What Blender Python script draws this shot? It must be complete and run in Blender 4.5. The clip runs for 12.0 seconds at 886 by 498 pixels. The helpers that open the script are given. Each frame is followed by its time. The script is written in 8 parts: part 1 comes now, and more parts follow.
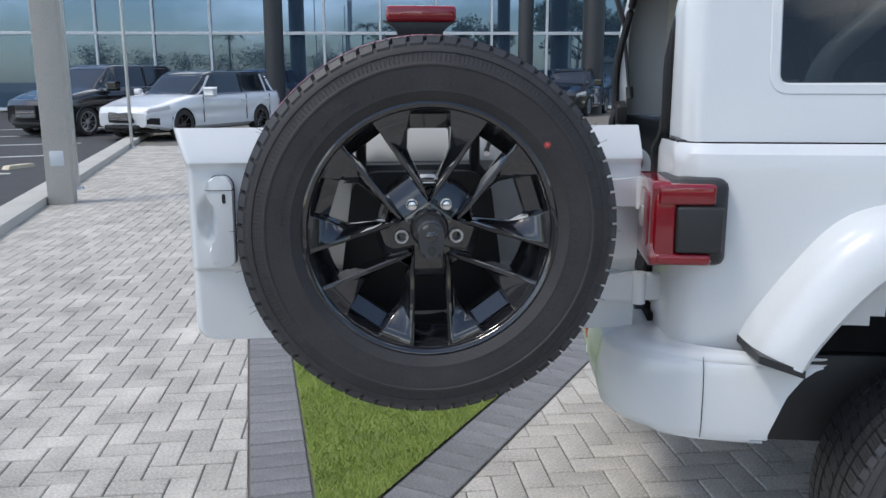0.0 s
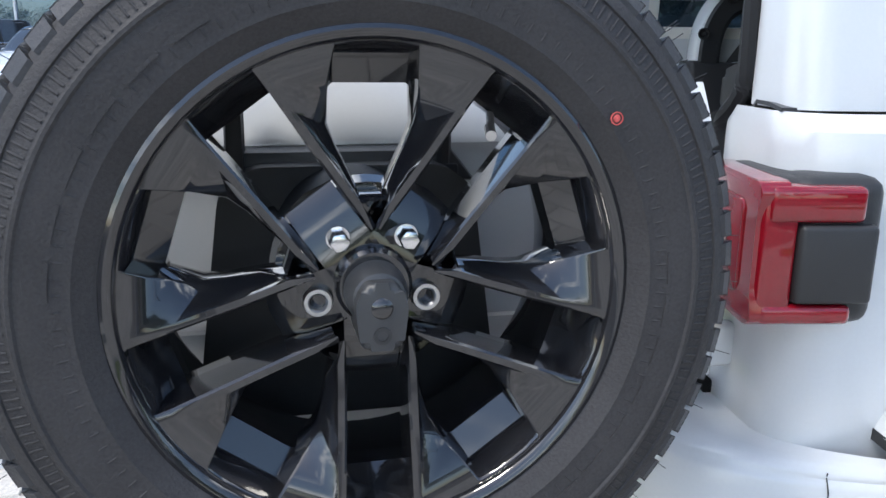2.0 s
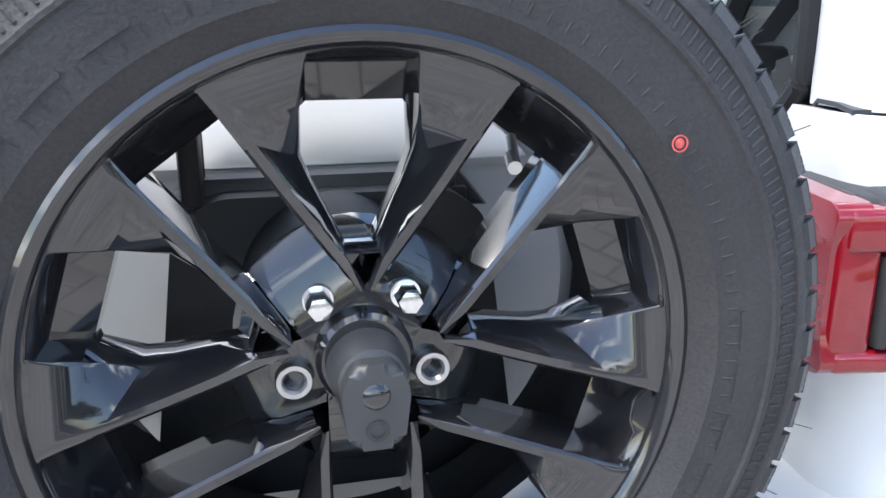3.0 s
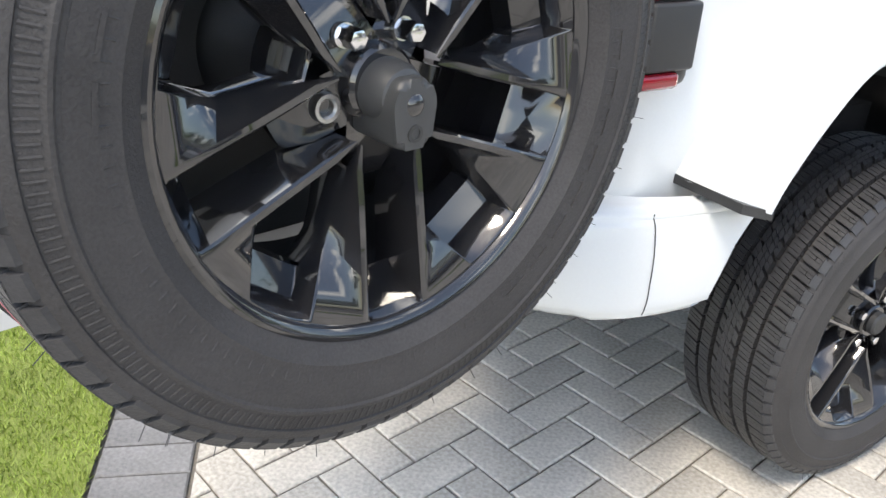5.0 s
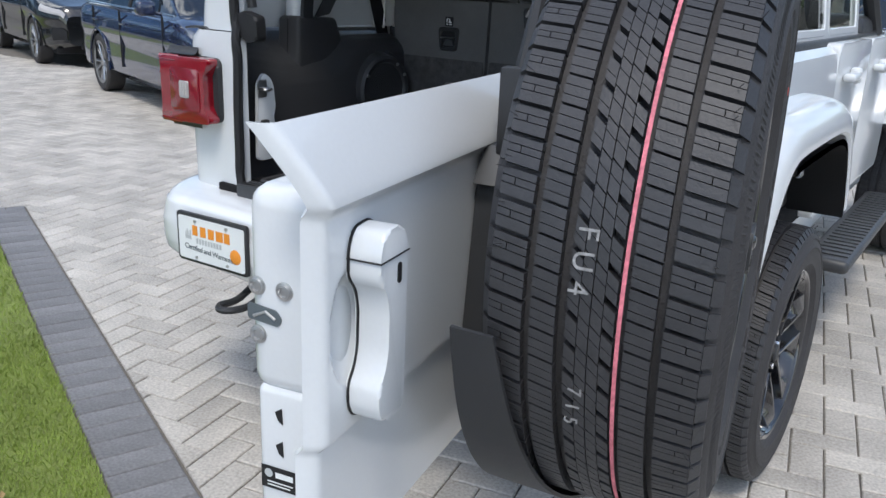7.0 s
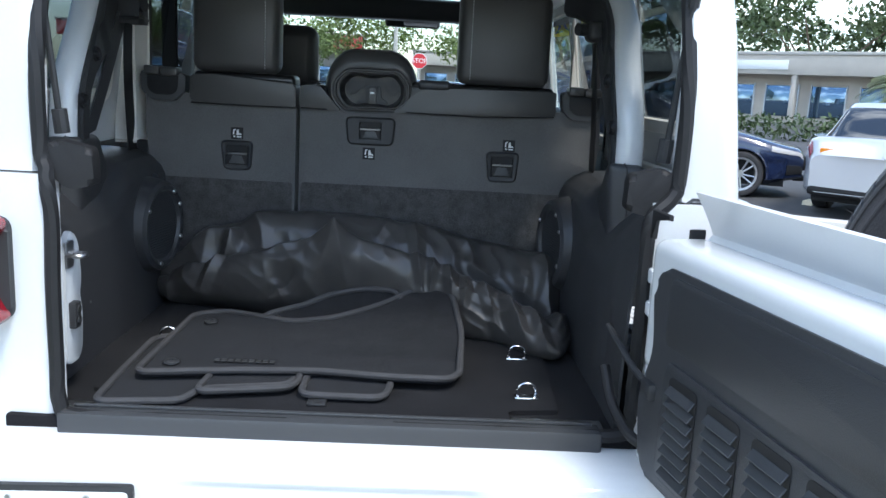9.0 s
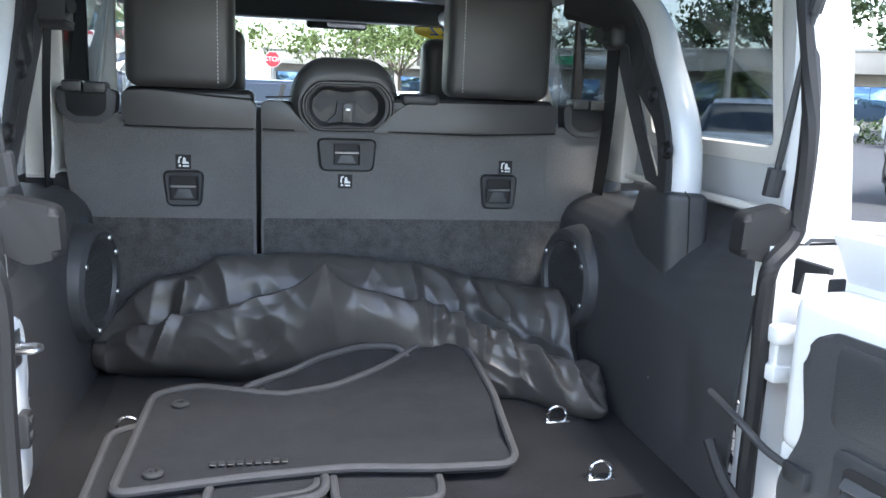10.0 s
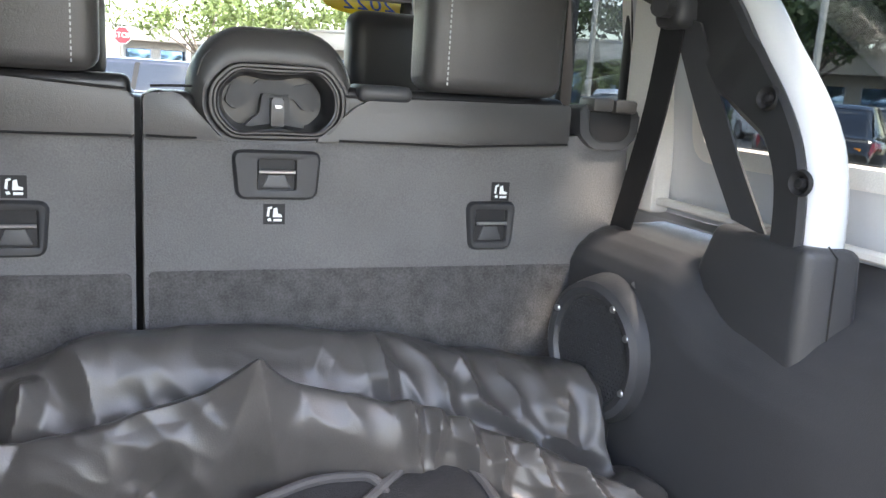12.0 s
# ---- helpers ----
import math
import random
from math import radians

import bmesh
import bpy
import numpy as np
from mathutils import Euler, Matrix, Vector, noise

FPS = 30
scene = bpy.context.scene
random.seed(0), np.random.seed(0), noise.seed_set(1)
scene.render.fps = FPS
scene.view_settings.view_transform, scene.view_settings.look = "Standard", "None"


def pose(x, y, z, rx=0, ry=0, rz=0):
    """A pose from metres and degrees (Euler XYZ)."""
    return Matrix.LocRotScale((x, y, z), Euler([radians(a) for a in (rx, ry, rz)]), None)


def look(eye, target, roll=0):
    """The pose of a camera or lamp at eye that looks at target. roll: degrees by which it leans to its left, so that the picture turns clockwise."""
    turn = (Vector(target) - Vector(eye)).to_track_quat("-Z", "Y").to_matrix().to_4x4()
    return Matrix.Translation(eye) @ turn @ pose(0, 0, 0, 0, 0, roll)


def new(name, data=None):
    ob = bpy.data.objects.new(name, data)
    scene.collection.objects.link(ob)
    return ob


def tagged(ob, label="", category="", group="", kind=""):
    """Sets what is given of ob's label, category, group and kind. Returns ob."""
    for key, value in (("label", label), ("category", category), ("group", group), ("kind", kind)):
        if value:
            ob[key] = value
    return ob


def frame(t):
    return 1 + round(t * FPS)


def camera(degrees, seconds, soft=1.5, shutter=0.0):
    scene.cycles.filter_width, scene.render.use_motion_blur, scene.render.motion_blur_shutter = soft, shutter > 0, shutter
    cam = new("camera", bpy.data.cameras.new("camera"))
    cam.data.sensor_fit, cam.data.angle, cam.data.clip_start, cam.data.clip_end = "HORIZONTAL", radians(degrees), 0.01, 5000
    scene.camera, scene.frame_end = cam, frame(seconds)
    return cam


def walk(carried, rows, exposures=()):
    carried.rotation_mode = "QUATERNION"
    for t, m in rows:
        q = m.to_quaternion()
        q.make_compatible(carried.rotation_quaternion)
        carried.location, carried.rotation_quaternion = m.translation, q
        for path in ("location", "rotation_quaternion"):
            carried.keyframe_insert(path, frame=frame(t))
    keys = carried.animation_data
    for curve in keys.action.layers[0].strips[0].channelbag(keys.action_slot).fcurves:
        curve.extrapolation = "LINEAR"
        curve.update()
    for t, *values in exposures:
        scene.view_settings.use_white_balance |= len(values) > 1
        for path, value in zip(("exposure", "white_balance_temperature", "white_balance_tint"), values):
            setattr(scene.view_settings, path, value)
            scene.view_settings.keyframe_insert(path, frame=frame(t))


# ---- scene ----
from mathutils.geometry import delaunay_2d_cdt

cam = camera(56.5, 12.0)
PATH = [
    (0, (2.633, -0.335, 1.346), (0.683, -0.517, 0.938), -0.1),
    (0.5, (2.401, -0.380, 1.339), (0.459, -0.598, 0.918), 0.1),
    (1, (2.171, -0.439, 1.303), (0.218, -0.517, 0.878), 1.1),
    (1.5, (1.993, -0.468, 1.299), (0.047, -0.416, 0.839), 1.3),
    (2, (1.814, -0.475, 1.288), (-0.123, -0.399, 0.798), 0.7),
    (2.5, (1.671, -0.470, 1.316), (-0.255, -0.394, 0.783), 0.4),
    (3, (1.621, -0.478, 1.306), (-0.303, -0.394, 0.766), -0.1),
    (3.5, (1.597, -0.503, 1.270), (-0.279, -0.365, 0.592), -1.2),
    (3.7, (1.589, -0.519, 1.258), (-0.243, -0.260, 0.498), -0.8),
    (5.3, (1.772, -0.978, 1.263), (0.274, 0.020, 0.392), 3.6),
    (5.5, (1.796, -1.066, 1.284), (0.316, -0.037, 0.419), 3.8),
    (6, (1.730, -1.334, 1.299), (0.410, -0.061, 0.500), 5.3),
    (6.5, (1.589, -1.545, 1.346), (0.367, -0.105, 0.687), 3.2),
    (7, (1.330, -1.591, 1.350), (0.253, -0.020, 0.740), 2.3),
    (7.5, (1.045, -1.611, 1.371), (0.216, 0.130, 0.841), 2.6),
    (7.7, (0.923, -1.620, 1.383), (0.220, 0.181, 0.871), 2.4),
    (9.3, (0.012, -1.313, 1.387), (0.240, 0.637, 1.007), 3.0),
    (9.5, (-0.063, -1.240, 1.404), (0.262, 0.695, 1.019), 2.9),
    (10, (-0.154, -1.056, 1.409), (0.252, 0.865, 1.028), 2.3),
    (10.5, (-0.167, -0.787, 1.419), (0.325, 1.113, 1.032), 1.9),
    (11, (-0.199, -0.606, 1.429), (0.337, 1.284, 1.056), 2.4),
    (11.5, (-0.218, -0.465, 1.417), (0.455, 1.382, 1.045), 3.3),
    (12, (-0.206, -0.420, 1.409), (0.517, 1.402, 1.009), 3.7),
]
EXPOSURES = [(0.0, 0.8, 6500, 9), (1.0, 0.95, 6500, 9), (1.5, 1.02, 6450, 9), (2.0, 1.4, 6400, 9), (2.5, 1.85, 6400, 9), (3.0, 2.05, 6450, 10), (3.7, 2.35, 6800, 10), (5.3, 1.65, 7300, 9), (6.0, 1.3, 7100, 9), (7.0, 0.95, 6500, 9), (7.7, 0.75, 6400, 9), (9.3, 2.05, 6050, 6), (9.6, 2.3, 6150, 7), (10.0, 2.85, 6400, 9), (10.5, 3.44, 6850, 12), (11.0, 3.76, 7250, 14), (12.0, 3.64, 7300, 14)]
walk(cam, [(t, look(eye, target, roll)) for t, eye, target, roll in PATH], EXPOSURES)

# ---- light: bright broken cloud, the sun veiled ----
SUN_ELEVATION, SUN_AZIMUTH = 58.0, 150.0
world = bpy.data.worlds.new("sky")
scene.world = world
world.use_nodes = True
wn, wl = world.node_tree.nodes, world.node_tree.links
wn.clear()
sky = wn.new("ShaderNodeTexSky")
sky.sky_type, sky.sun_disc = "NISHITA", False
sky.sun_elevation, sky.sun_rotation = radians(SUN_ELEVATION), radians(SUN_AZIMUTH)
coords = wn.new("ShaderNodeTexCoord")
flat = wn.new("ShaderNodeMapping")
flat.inputs["Scale"].default_value = (1.0, 1.0, 2.6)
clouds = wn.new("ShaderNodeTexNoise")
clouds.inputs["Scale"].default_value, clouds.inputs["Detail"].default_value, clouds.inputs["Roughness"].default_value = 2.1, 9.0, 0.56
cover = wn.new("ShaderNodeValToRGB")
cover.color_ramp.elements[0].position, cover.color_ramp.elements[1].position = 0.53, 0.67
both = wn.new("ShaderNodeMix")
both.data_type = "RGBA"
both.inputs["B"].default_value = (13.0, 13.4, 14.0, 1)
back = wn.new("ShaderNodeBackground")
back.inputs["Strength"].default_value = 0.115
world_out = wn.new("ShaderNodeOutputWorld")
wl.new(coords.outputs["Generated"], flat.inputs["Vector"])
wl.new(flat.outputs["Vector"], clouds.inputs["Vector"])
wl.new(clouds.outputs["Fac"], cover.inputs["Fac"])
wl.new(cover.outputs["Color"], both.inputs["Factor"])
wl.new(sky.outputs["Color"], both.inputs["A"])
wl.new(both.outputs["Result"], back.inputs["Color"])
wl.new(back.outputs["Background"], world_out.inputs["Surface"])
sun = new("sun", bpy.data.lights.new("sun", "SUN"))
sun.data.energy, sun.data.angle, sun.data.color = 1.0, radians(14), (1.0, 0.95, 0.88)
sun.matrix_world = look((0, 0, 30), (-30 * math.sin(radians(SUN_AZIMUTH)) / math.tan(radians(SUN_ELEVATION)),
                                    -30 * math.cos(radians(SUN_AZIMUTH)) / math.tan(radians(SUN_ELEVATION)), 0))


# ---- materials ----
def material(name, color, rough=0.5, metal=0.0, vary=0.08, scale=8.0, bump=0.0, bump_scale=200.0, coat=0.0, specular=0.5, sheen=0.0, random_tint=0.0):
    """Principled surface with a broad stain pattern, a fine grain and its relief."""
    m = bpy.data.materials.new(name)
    m.use_nodes = True
    n, l = m.node_tree.nodes, m.node_tree.links
    b = n["Principled BSDF"]
    b.inputs["Roughness"].default_value, b.inputs["Metallic"].default_value = rough, metal
    b.inputs["Coat Weight"].default_value, b.inputs["Specular IOR Level"].default_value = coat, specular
    b.inputs["Coat Roughness"].default_value, b.inputs["Sheen Weight"].default_value = 0.03, sheen
    tc = n.new("ShaderNodeTexCoord")
    broad, fine = n.new("ShaderNodeTexNoise"), n.new("ShaderNodeTexNoise")
    broad.inputs["Scale"].default_value, broad.inputs["Detail"].default_value = scale, 6.0
    fine.inputs["Scale"].default_value, fine.inputs["Detail"].default_value = bump_scale, 3.0
    for t in (broad, fine):
        l.new(tc.outputs["Object"], t.inputs["Vector"])
    add = n.new("ShaderNodeMath")
    add.operation = "ADD"
    l.new(broad.outputs["Fac"], add.inputs[0])
    l.new(fine.outputs["Fac"], add.inputs[1])
    spread = n.new("ShaderNodeMapRange")
    spread.inputs["From Min"].default_value, spread.inputs["From Max"].default_value = 0.6, 1.4
    spread.inputs["To Min"].default_value, spread.inputs["To Max"].default_value = 1.0 - vary, 1.0 + vary
    l.new(add.outputs[0], spread.inputs["Value"])
    level = spread.outputs["Result"]
    if random_tint:
        info, extra = n.new("ShaderNodeObjectInfo"), n.new("ShaderNodeMapRange")
        extra.inputs["To Min"].default_value, extra.inputs["To Max"].default_value = 1 - random_tint, 1 + random_tint
        l.new(info.outputs["Random"], extra.inputs["Value"])
        mul = n.new("ShaderNodeMath")
        mul.operation = "MULTIPLY"
        l.new(level, mul.inputs[0])
        l.new(extra.outputs["Result"], mul.inputs[1])
        level = mul.outputs[0]
    tint = n.new("ShaderNodeVectorMath")
    tint.operation = "SCALE"
    tint.inputs[0].default_value = color
    l.new(level, tint.inputs["Scale"])
    l.new(tint.outputs["Vector"], b.inputs["Base Color"])
    if bump:
        bp = n.new("ShaderNodeBump")
        bp.inputs["Strength"].default_value, bp.inputs["Distance"].default_value = bump, 0.002
        l.new(fine.outputs["Fac"], bp.inputs["Height"])
        l.new(bp.outputs["Normal"], b.inputs["Normal"])
    return m


def pane_material(name, tint, gloss=1.0, rough=0.0):
    """Window glass: tinted see-through with a Fresnel gloss."""
    m = bpy.data.materials.new(name)
    m.use_nodes = True
    n, l = m.node_tree.nodes, m.node_tree.links
    n.clear()
    clear, shine, face, power, spread, mix, out = (n.new("ShaderNode" + k) for k in ("BsdfTransparent", "BsdfGlossy", "LayerWeight", "Math", "MapRange", "MixShader", "OutputMaterial"))
    clear.inputs["Color"].default_value = (*tint, 1)
    shine.inputs["Roughness"].default_value = rough
    shine.inputs["Color"].default_value = (gloss, gloss, gloss, 1)
    power.operation = "POWER"
    power.inputs[1].default_value = 5.0
    spread.inputs["To Min"].default_value, spread.inputs["To Max"].default_value = 0.045, 0.9
    l.new(face.outputs["Facing"], power.inputs[0])
    l.new(power.outputs[0], spread.inputs["Value"])
    l.new(spread.outputs["Result"], mix.inputs[0])
    l.new(clear.outputs[0], mix.inputs[1])
    l.new(shine.outputs[0], mix.inputs[2])
    l.new(mix.outputs[0], out.inputs[0])
    return m


WHITE = material("white_paint", (0.66, 0.68, 0.69), 0.26, vary=0.02, scale=3, coat=0.6)
RUBBER = material("tyre_rubber", (0.040, 0.038, 0.039), 0.60, vary=0.30, scale=11, bump=0.45, bump_scale=300, specular=0.35)
TREAD = material("tread_rubber", (0.032, 0.032, 0.035), 0.5, vary=0.25, scale=30, bump=0.3, bump_scale=260)
GLOSS_BLACK = material("gloss_black_paint", (0.016, 0.016, 0.018), 0.09, vary=0.1, scale=5, coat=1.0, specular=0.5)
BLACK_PLASTIC = material("black_plastic", (0.030, 0.031, 0.033), 0.46, specular=0.4, vary=0.1, scale=6, bump=0.25, bump_scale=700)
SMOOTH_PLASTIC = material("grey_plastic", (0.045, 0.047, 0.05), 0.42, vary=0.08, scale=6, bump=0.15, bump_scale=900)
TRIM = material("interior_trim", (0.042, 0.043, 0.046), 0.40, vary=0.12, scale=5, bump=0.3, bump_scale=600)
CARPET = material("cargo_carpet", (0.013, 0.013, 0.0145), 0.95, vary=0.4, scale=9, bump=0.8, bump_scale=420, specular=0.1, sheen=0.03)
SEAT_FELT = material("seat_back_felt", (0.128, 0.126, 0.125), 0.92, vary=0.22, scale=7, bump=0.7, bump_scale=380, specular=0.15, sheen=0.2)
LEATHER = material("black_leather", (0.050, 0.049, 0.048), 0.33, vary=0.12, scale=9, bump=0.2, bump_scale=520)
FLAP_FELT = material("seat_flap_carpet", (0.072, 0.070, 0.069), 0.95, vary=0.45, scale=40, bump=0.9, bump_scale=300, specular=0.1, sheen=0.15)
SHELL = material("satin_black_plastic", (0.016, 0.016, 0.017), 0.30, vary=0.1, scale=8, bump=0.1, bump_scale=600)
VINYL = material("soft_cover_vinyl", (0.060, 0.056, 0.053), 0.33, vary=0.12, scale=6, bump=0.2, bump_scale=500)
MAT_CLOTH = material("mat_carpet", (0.016, 0.0165, 0.0185), 0.95, vary=0.3, scale=25, bump=0.9, bump_scale=450, specular=0.1, sheen=0.06)
MAT_EDGE = material("mat_binding", (0.042, 0.042, 0.045), 0.8, vary=0.2, scale=30, bump=0.6, bump_scale=500)
RED_LENS = material("red_lens", (0.22, 0.004, 0.012), 0.10, vary=0.1, scale=20, coat=0.8)
DARK_RED = material("dark_red_lens", (0.19, 0.005, 0.014), 0.15, vary=0.15, scale=60, coat=0.6)
REFLECTOR = material("reflector", (0.36, 0.006, 0.02), 0.3, vary=0.2, scale=90, bump=0.4, bump_scale=500)
CHROME = material("bright_steel", (0.75, 0.75, 0.76), 0.16, 1.0, vary=0.06, scale=20)
STEEL = material("dull_steel", (0.52, 0.52, 0.52), 0.36, 1.0, vary=0.12, scale=30)
CLEAR_LENS = material("clear_lens", (0.42, 0.40, 0.39), 0.15, vary=0.2, scale=120, coat=0.8)
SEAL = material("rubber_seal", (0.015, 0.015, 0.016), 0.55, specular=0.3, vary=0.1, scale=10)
HEADLINER = material("hardtop_lining", (0.80, 0.78, 0.73), 0.85, vary=0.06, scale=5, bump=0.5, bump_scale=300)
PINK = material("pink_marking_paint", (0.60, 0.17, 0.21), 0.7, vary=0.4, scale=40)
CHALK = material("white_marking_paint", (0.27, 0.27, 0.27), 0.8, vary=0.5, scale=60)
RED_MARK = material("red_marking_paint", (0.62, 0.10, 0.09), 0.7, vary=0.3, scale=200)
PAPER = material("printed_white", (0.75, 0.77, 0.76), 0.45, vary=0.03, scale=20)
ORANGE = material("printed_orange", (0.80, 0.28, 0.03), 0.5, vary=0.06, scale=20)
INK = material("printed_dark", (0.09, 0.11, 0.12), 0.5, vary=0.06, scale=20)
GREY_INK = material("printed_grey", (0.45, 0.47, 0.47), 0.5, vary=0.06, scale=20)
YELLOW = material("printed_yellow", (0.75, 0.52, 0.02), 0.5, vary=0.05, scale=20)
BLUE_INK = material("printed_blue", (0.03, 0.08, 0.35), 0.5, vary=0.05, scale=20)
PRIVACY = pane_material("privacy_glass", (0.33, 0.36, 0.37))
CLEAR_GLASS = pane_material("clear_glass", (0.86, 0.9, 0.88))


# ---- mesh tools ----
def part(name, bm, mat, parent=None, label="", smooth=35.0, at=None):
    """One mesh object from a bmesh, shaded smooth below an angle, under its thing or part."""
    bmesh.ops.recalc_face_normals(bm, faces=bm.faces)
    me = bpy.data.meshes.new(name)
    bm.to_mesh(me)
    bm.free()
    me.materials.append(mat)
    if smooth:
        me.shade_smooth()
        me.set_sharp_from_angle(angle=radians(smooth))
    ob = new(name, me)
    if parent is not None:
        ob.parent = parent
    if at is not None:
        ob.matrix_local = at
    return tagged(ob, label)


def thing(name, label, category, group="", at=None):
    ob = new(name)
    ob.empty_display_size = 0.1
    if at is not None:
        ob.matrix_basis = at
    return tagged(ob, label, category, group)


def box(bm, x0, x1, y0, y1, z0, z1, bevel=0.0, segments=2, m=None):
    """A box with rounded edges, laid by the pose m."""
    b = bmesh.new()
    bmesh.ops.create_cube(b, size=1)
    for v in b.verts:
        v.co = Vector(((x0 + x1) / 2 + v.co.x * (x1 - x0), (y0 + y1) / 2 + v.co.y * (y1 - y0), (z0 + z1) / 2 + v.co.z * (z1 - z0)))
    if bevel:
        bmesh.ops.bevel(b, geom=b.edges[:], offset=bevel, segments=segments, affect="EDGES", profile=0.5, clamp_overlap=True)
    join(bm, b, m)
    return bm


def join(bm, b, m=None):
    """Adds bmesh b to bm."""
    if m is not None:
        bmesh.ops.transform(b, matrix=m, verts=b.verts)
    me = bpy.data.meshes.new("joined")
    b.to_mesh(me)
    b.free()
    bm.from_mesh(me)
    bpy.data.meshes.remove(me)


def prism(bm, pts, depth, m=None, bevel=0.0, segments=2):
    """A flat outline in x, y, extruded from z = 0 to depth, with rounded rims."""
    b = bmesh.new()
    lo = [b.verts.new((x, y, 0)) for x, y in pts]
    hi = [b.verts.new((x, y, depth)) for x, y in pts]
    b.faces.new(lo[::-1])
    top = b.faces.new(hi)
    for i in range(len(pts)):
        j = (i + 1) % len(pts)
        b.faces.new((lo[i], lo[j], hi[j], hi[i]))
    if bevel:
        bmesh.ops.bevel(b, geom=list(top.edges), offset=bevel, segments=segments, affect="EDGES", profile=0.5, clamp_overlap=True)
    join(bm, b, m)
    return bm


def round_outline(pts, r, n=5):
    """An outline with its corners rounded by r (one radius, or one for each corner)."""
    out = []
    k = len(pts)
    for i in range(k):
        p, a, b = Vector(pts[i]), Vector(pts[i - 1]), Vector(pts[(i + 1) % k])
        rr = r[i] if isinstance(r, (list, tuple)) else r
        da, db = (a - p).normalized(), (b - p).normalized()
        reach = min(rr, (a - p).length * 0.49, (b - p).length * 0.49)
        s, e = p + da * reach, p + db * reach
        for j in range(n + 1):
            t = j / n
            q = s.lerp(p, t).lerp(p.lerp(e, t), t)
            out.append((q.x, q.y))
    return out


def lathe(bm, profile, steps=64, closed=True, m=None):
    """Turns (radius, height) pairs about z."""
    b = bmesh.new()
    rings = []
    for r, h in profile:
        rings.append([b.verts.new((r * math.cos(2 * math.pi * i / steps), r * math.sin(2 * math.pi * i / steps), h)) for i in range(steps)])
    pairs = list(zip(rings, rings[1:]))
    if closed:
        pairs.append((rings[-1], rings[0]))
    for a, c in pairs:
        for i in range(steps):
            j = (i + 1) % steps
            b.faces.new((a[i], a[j], c[j], c[i]))
    if not closed:
        for ring in (rings[0], rings[-1]):
            if (ring[0].co.xy.length) > 1e-5:
                b.faces.new(ring)
    join(bm, b, m)
    return bm


def tube(bm, points, radius, sides=10, cap=True):
    """A round bar along points; radius one number or one for each point."""
    pts = [Vector(p) for p in points]
    b = bmesh.new()
    rings = []
    up = Vector((0.13, 0.21, 0.97))
    for i, p in enumerate(pts):
        d = (pts[min(i + 1, len(pts) - 1)] - pts[max(i - 1, 0)]).normalized()
        side = d.cross(up)
        if side.length < 1e-3:
            side = d.cross(Vector((1, 0, 0)))
        side.normalize()
        top = side.cross(d)
        r = radius[i] if isinstance(radius, (list, tuple)) else radius
        rings.append([b.verts.new(p + (side * math.cos(2 * math.pi * k / sides) + top * math.sin(2 * math.pi * k / sides)) * r) for k in range(sides)])
    for a, c in zip(rings, rings[1:]):
        for i in range(sides):
            j = (i + 1) % sides
            b.faces.new((a[i], a[j], c[j], c[i]))
    if cap:
        b.faces.new(rings[0][::-1])
        b.faces.new(rings[-1])
    join(bm, b)
    return bm


def smooth_path(points, n=8):
    """Catmull-Rom through points."""
    p = [Vector(q) for q in points]
    p = [p[0] * 2 - p[1]] + p + [p[-1] * 2 - p[-2]]
    out = []
    for i in range(1, len(p) - 2):
        for k in range(n):
            t = k / n
            out.append(0.5 * (2 * p[i] + (p[i + 1] - p[i - 1]) * t + (2 * p[i - 1] - 5 * p[i] + 4 * p[i + 1] - p[i + 2]) * t * t
                              + (3 * p[i] - p[i - 1] - 3 * p[i + 1] + p[i + 2]) * t ** 3))
    return out + [p[-2]]


def ribbon(bm, points, widths, thick):
    """A flat band along points: each width is a vector across it, thick a vector through it."""
    b = bmesh.new()
    rows = []
    for p, w in zip(points, widths):
        p, w, t = Vector(p), Vector(w) / 2, Vector(thick) / 2
        rows.append([b.verts.new(q) for q in (p - w - t, p + w - t, p + w + t, p - w + t)])
    for a, c in zip(rows, rows[1:]):
        for i in range(4):
            j = (i + 1) % 4
            b.faces.new((a[i], a[j], c[j], c[i]))
    b.faces.new(rows[0][::-1])
    b.faces.new(rows[-1])
    join(bm, b)
    return bm


def grid(bm, f, nu, nv, keep=None, thick=0.0):
    """A sheet f(u, v) over the unit square; keep(point) drops faces; thick gives it a back."""
    b = bmesh.new()
    vs = [[b.verts.new(f(i / nu, j / nv)) for j in range(nv + 1)] for i in range(nu + 1)]
    for i in range(nu):
        for j in range(nv):
            q = (vs[i][j], vs[i + 1][j], vs[i + 1][j + 1], vs[i][j + 1])
            mid = sum((v.co for v in q), Vector()) / 4
            if keep is None or keep(mid):
                b.faces.new(q)
    loose = [v for v in b.verts if not v.link_faces]
    bmesh.ops.delete(b, geom=loose, context="VERTS")
    bmesh.ops.recalc_face_normals(b, faces=b.faces)
    if thick:
        bmesh.ops.solidify(b, geom=b.faces[:], thickness=thick)
    join(bm, b)
    return bm


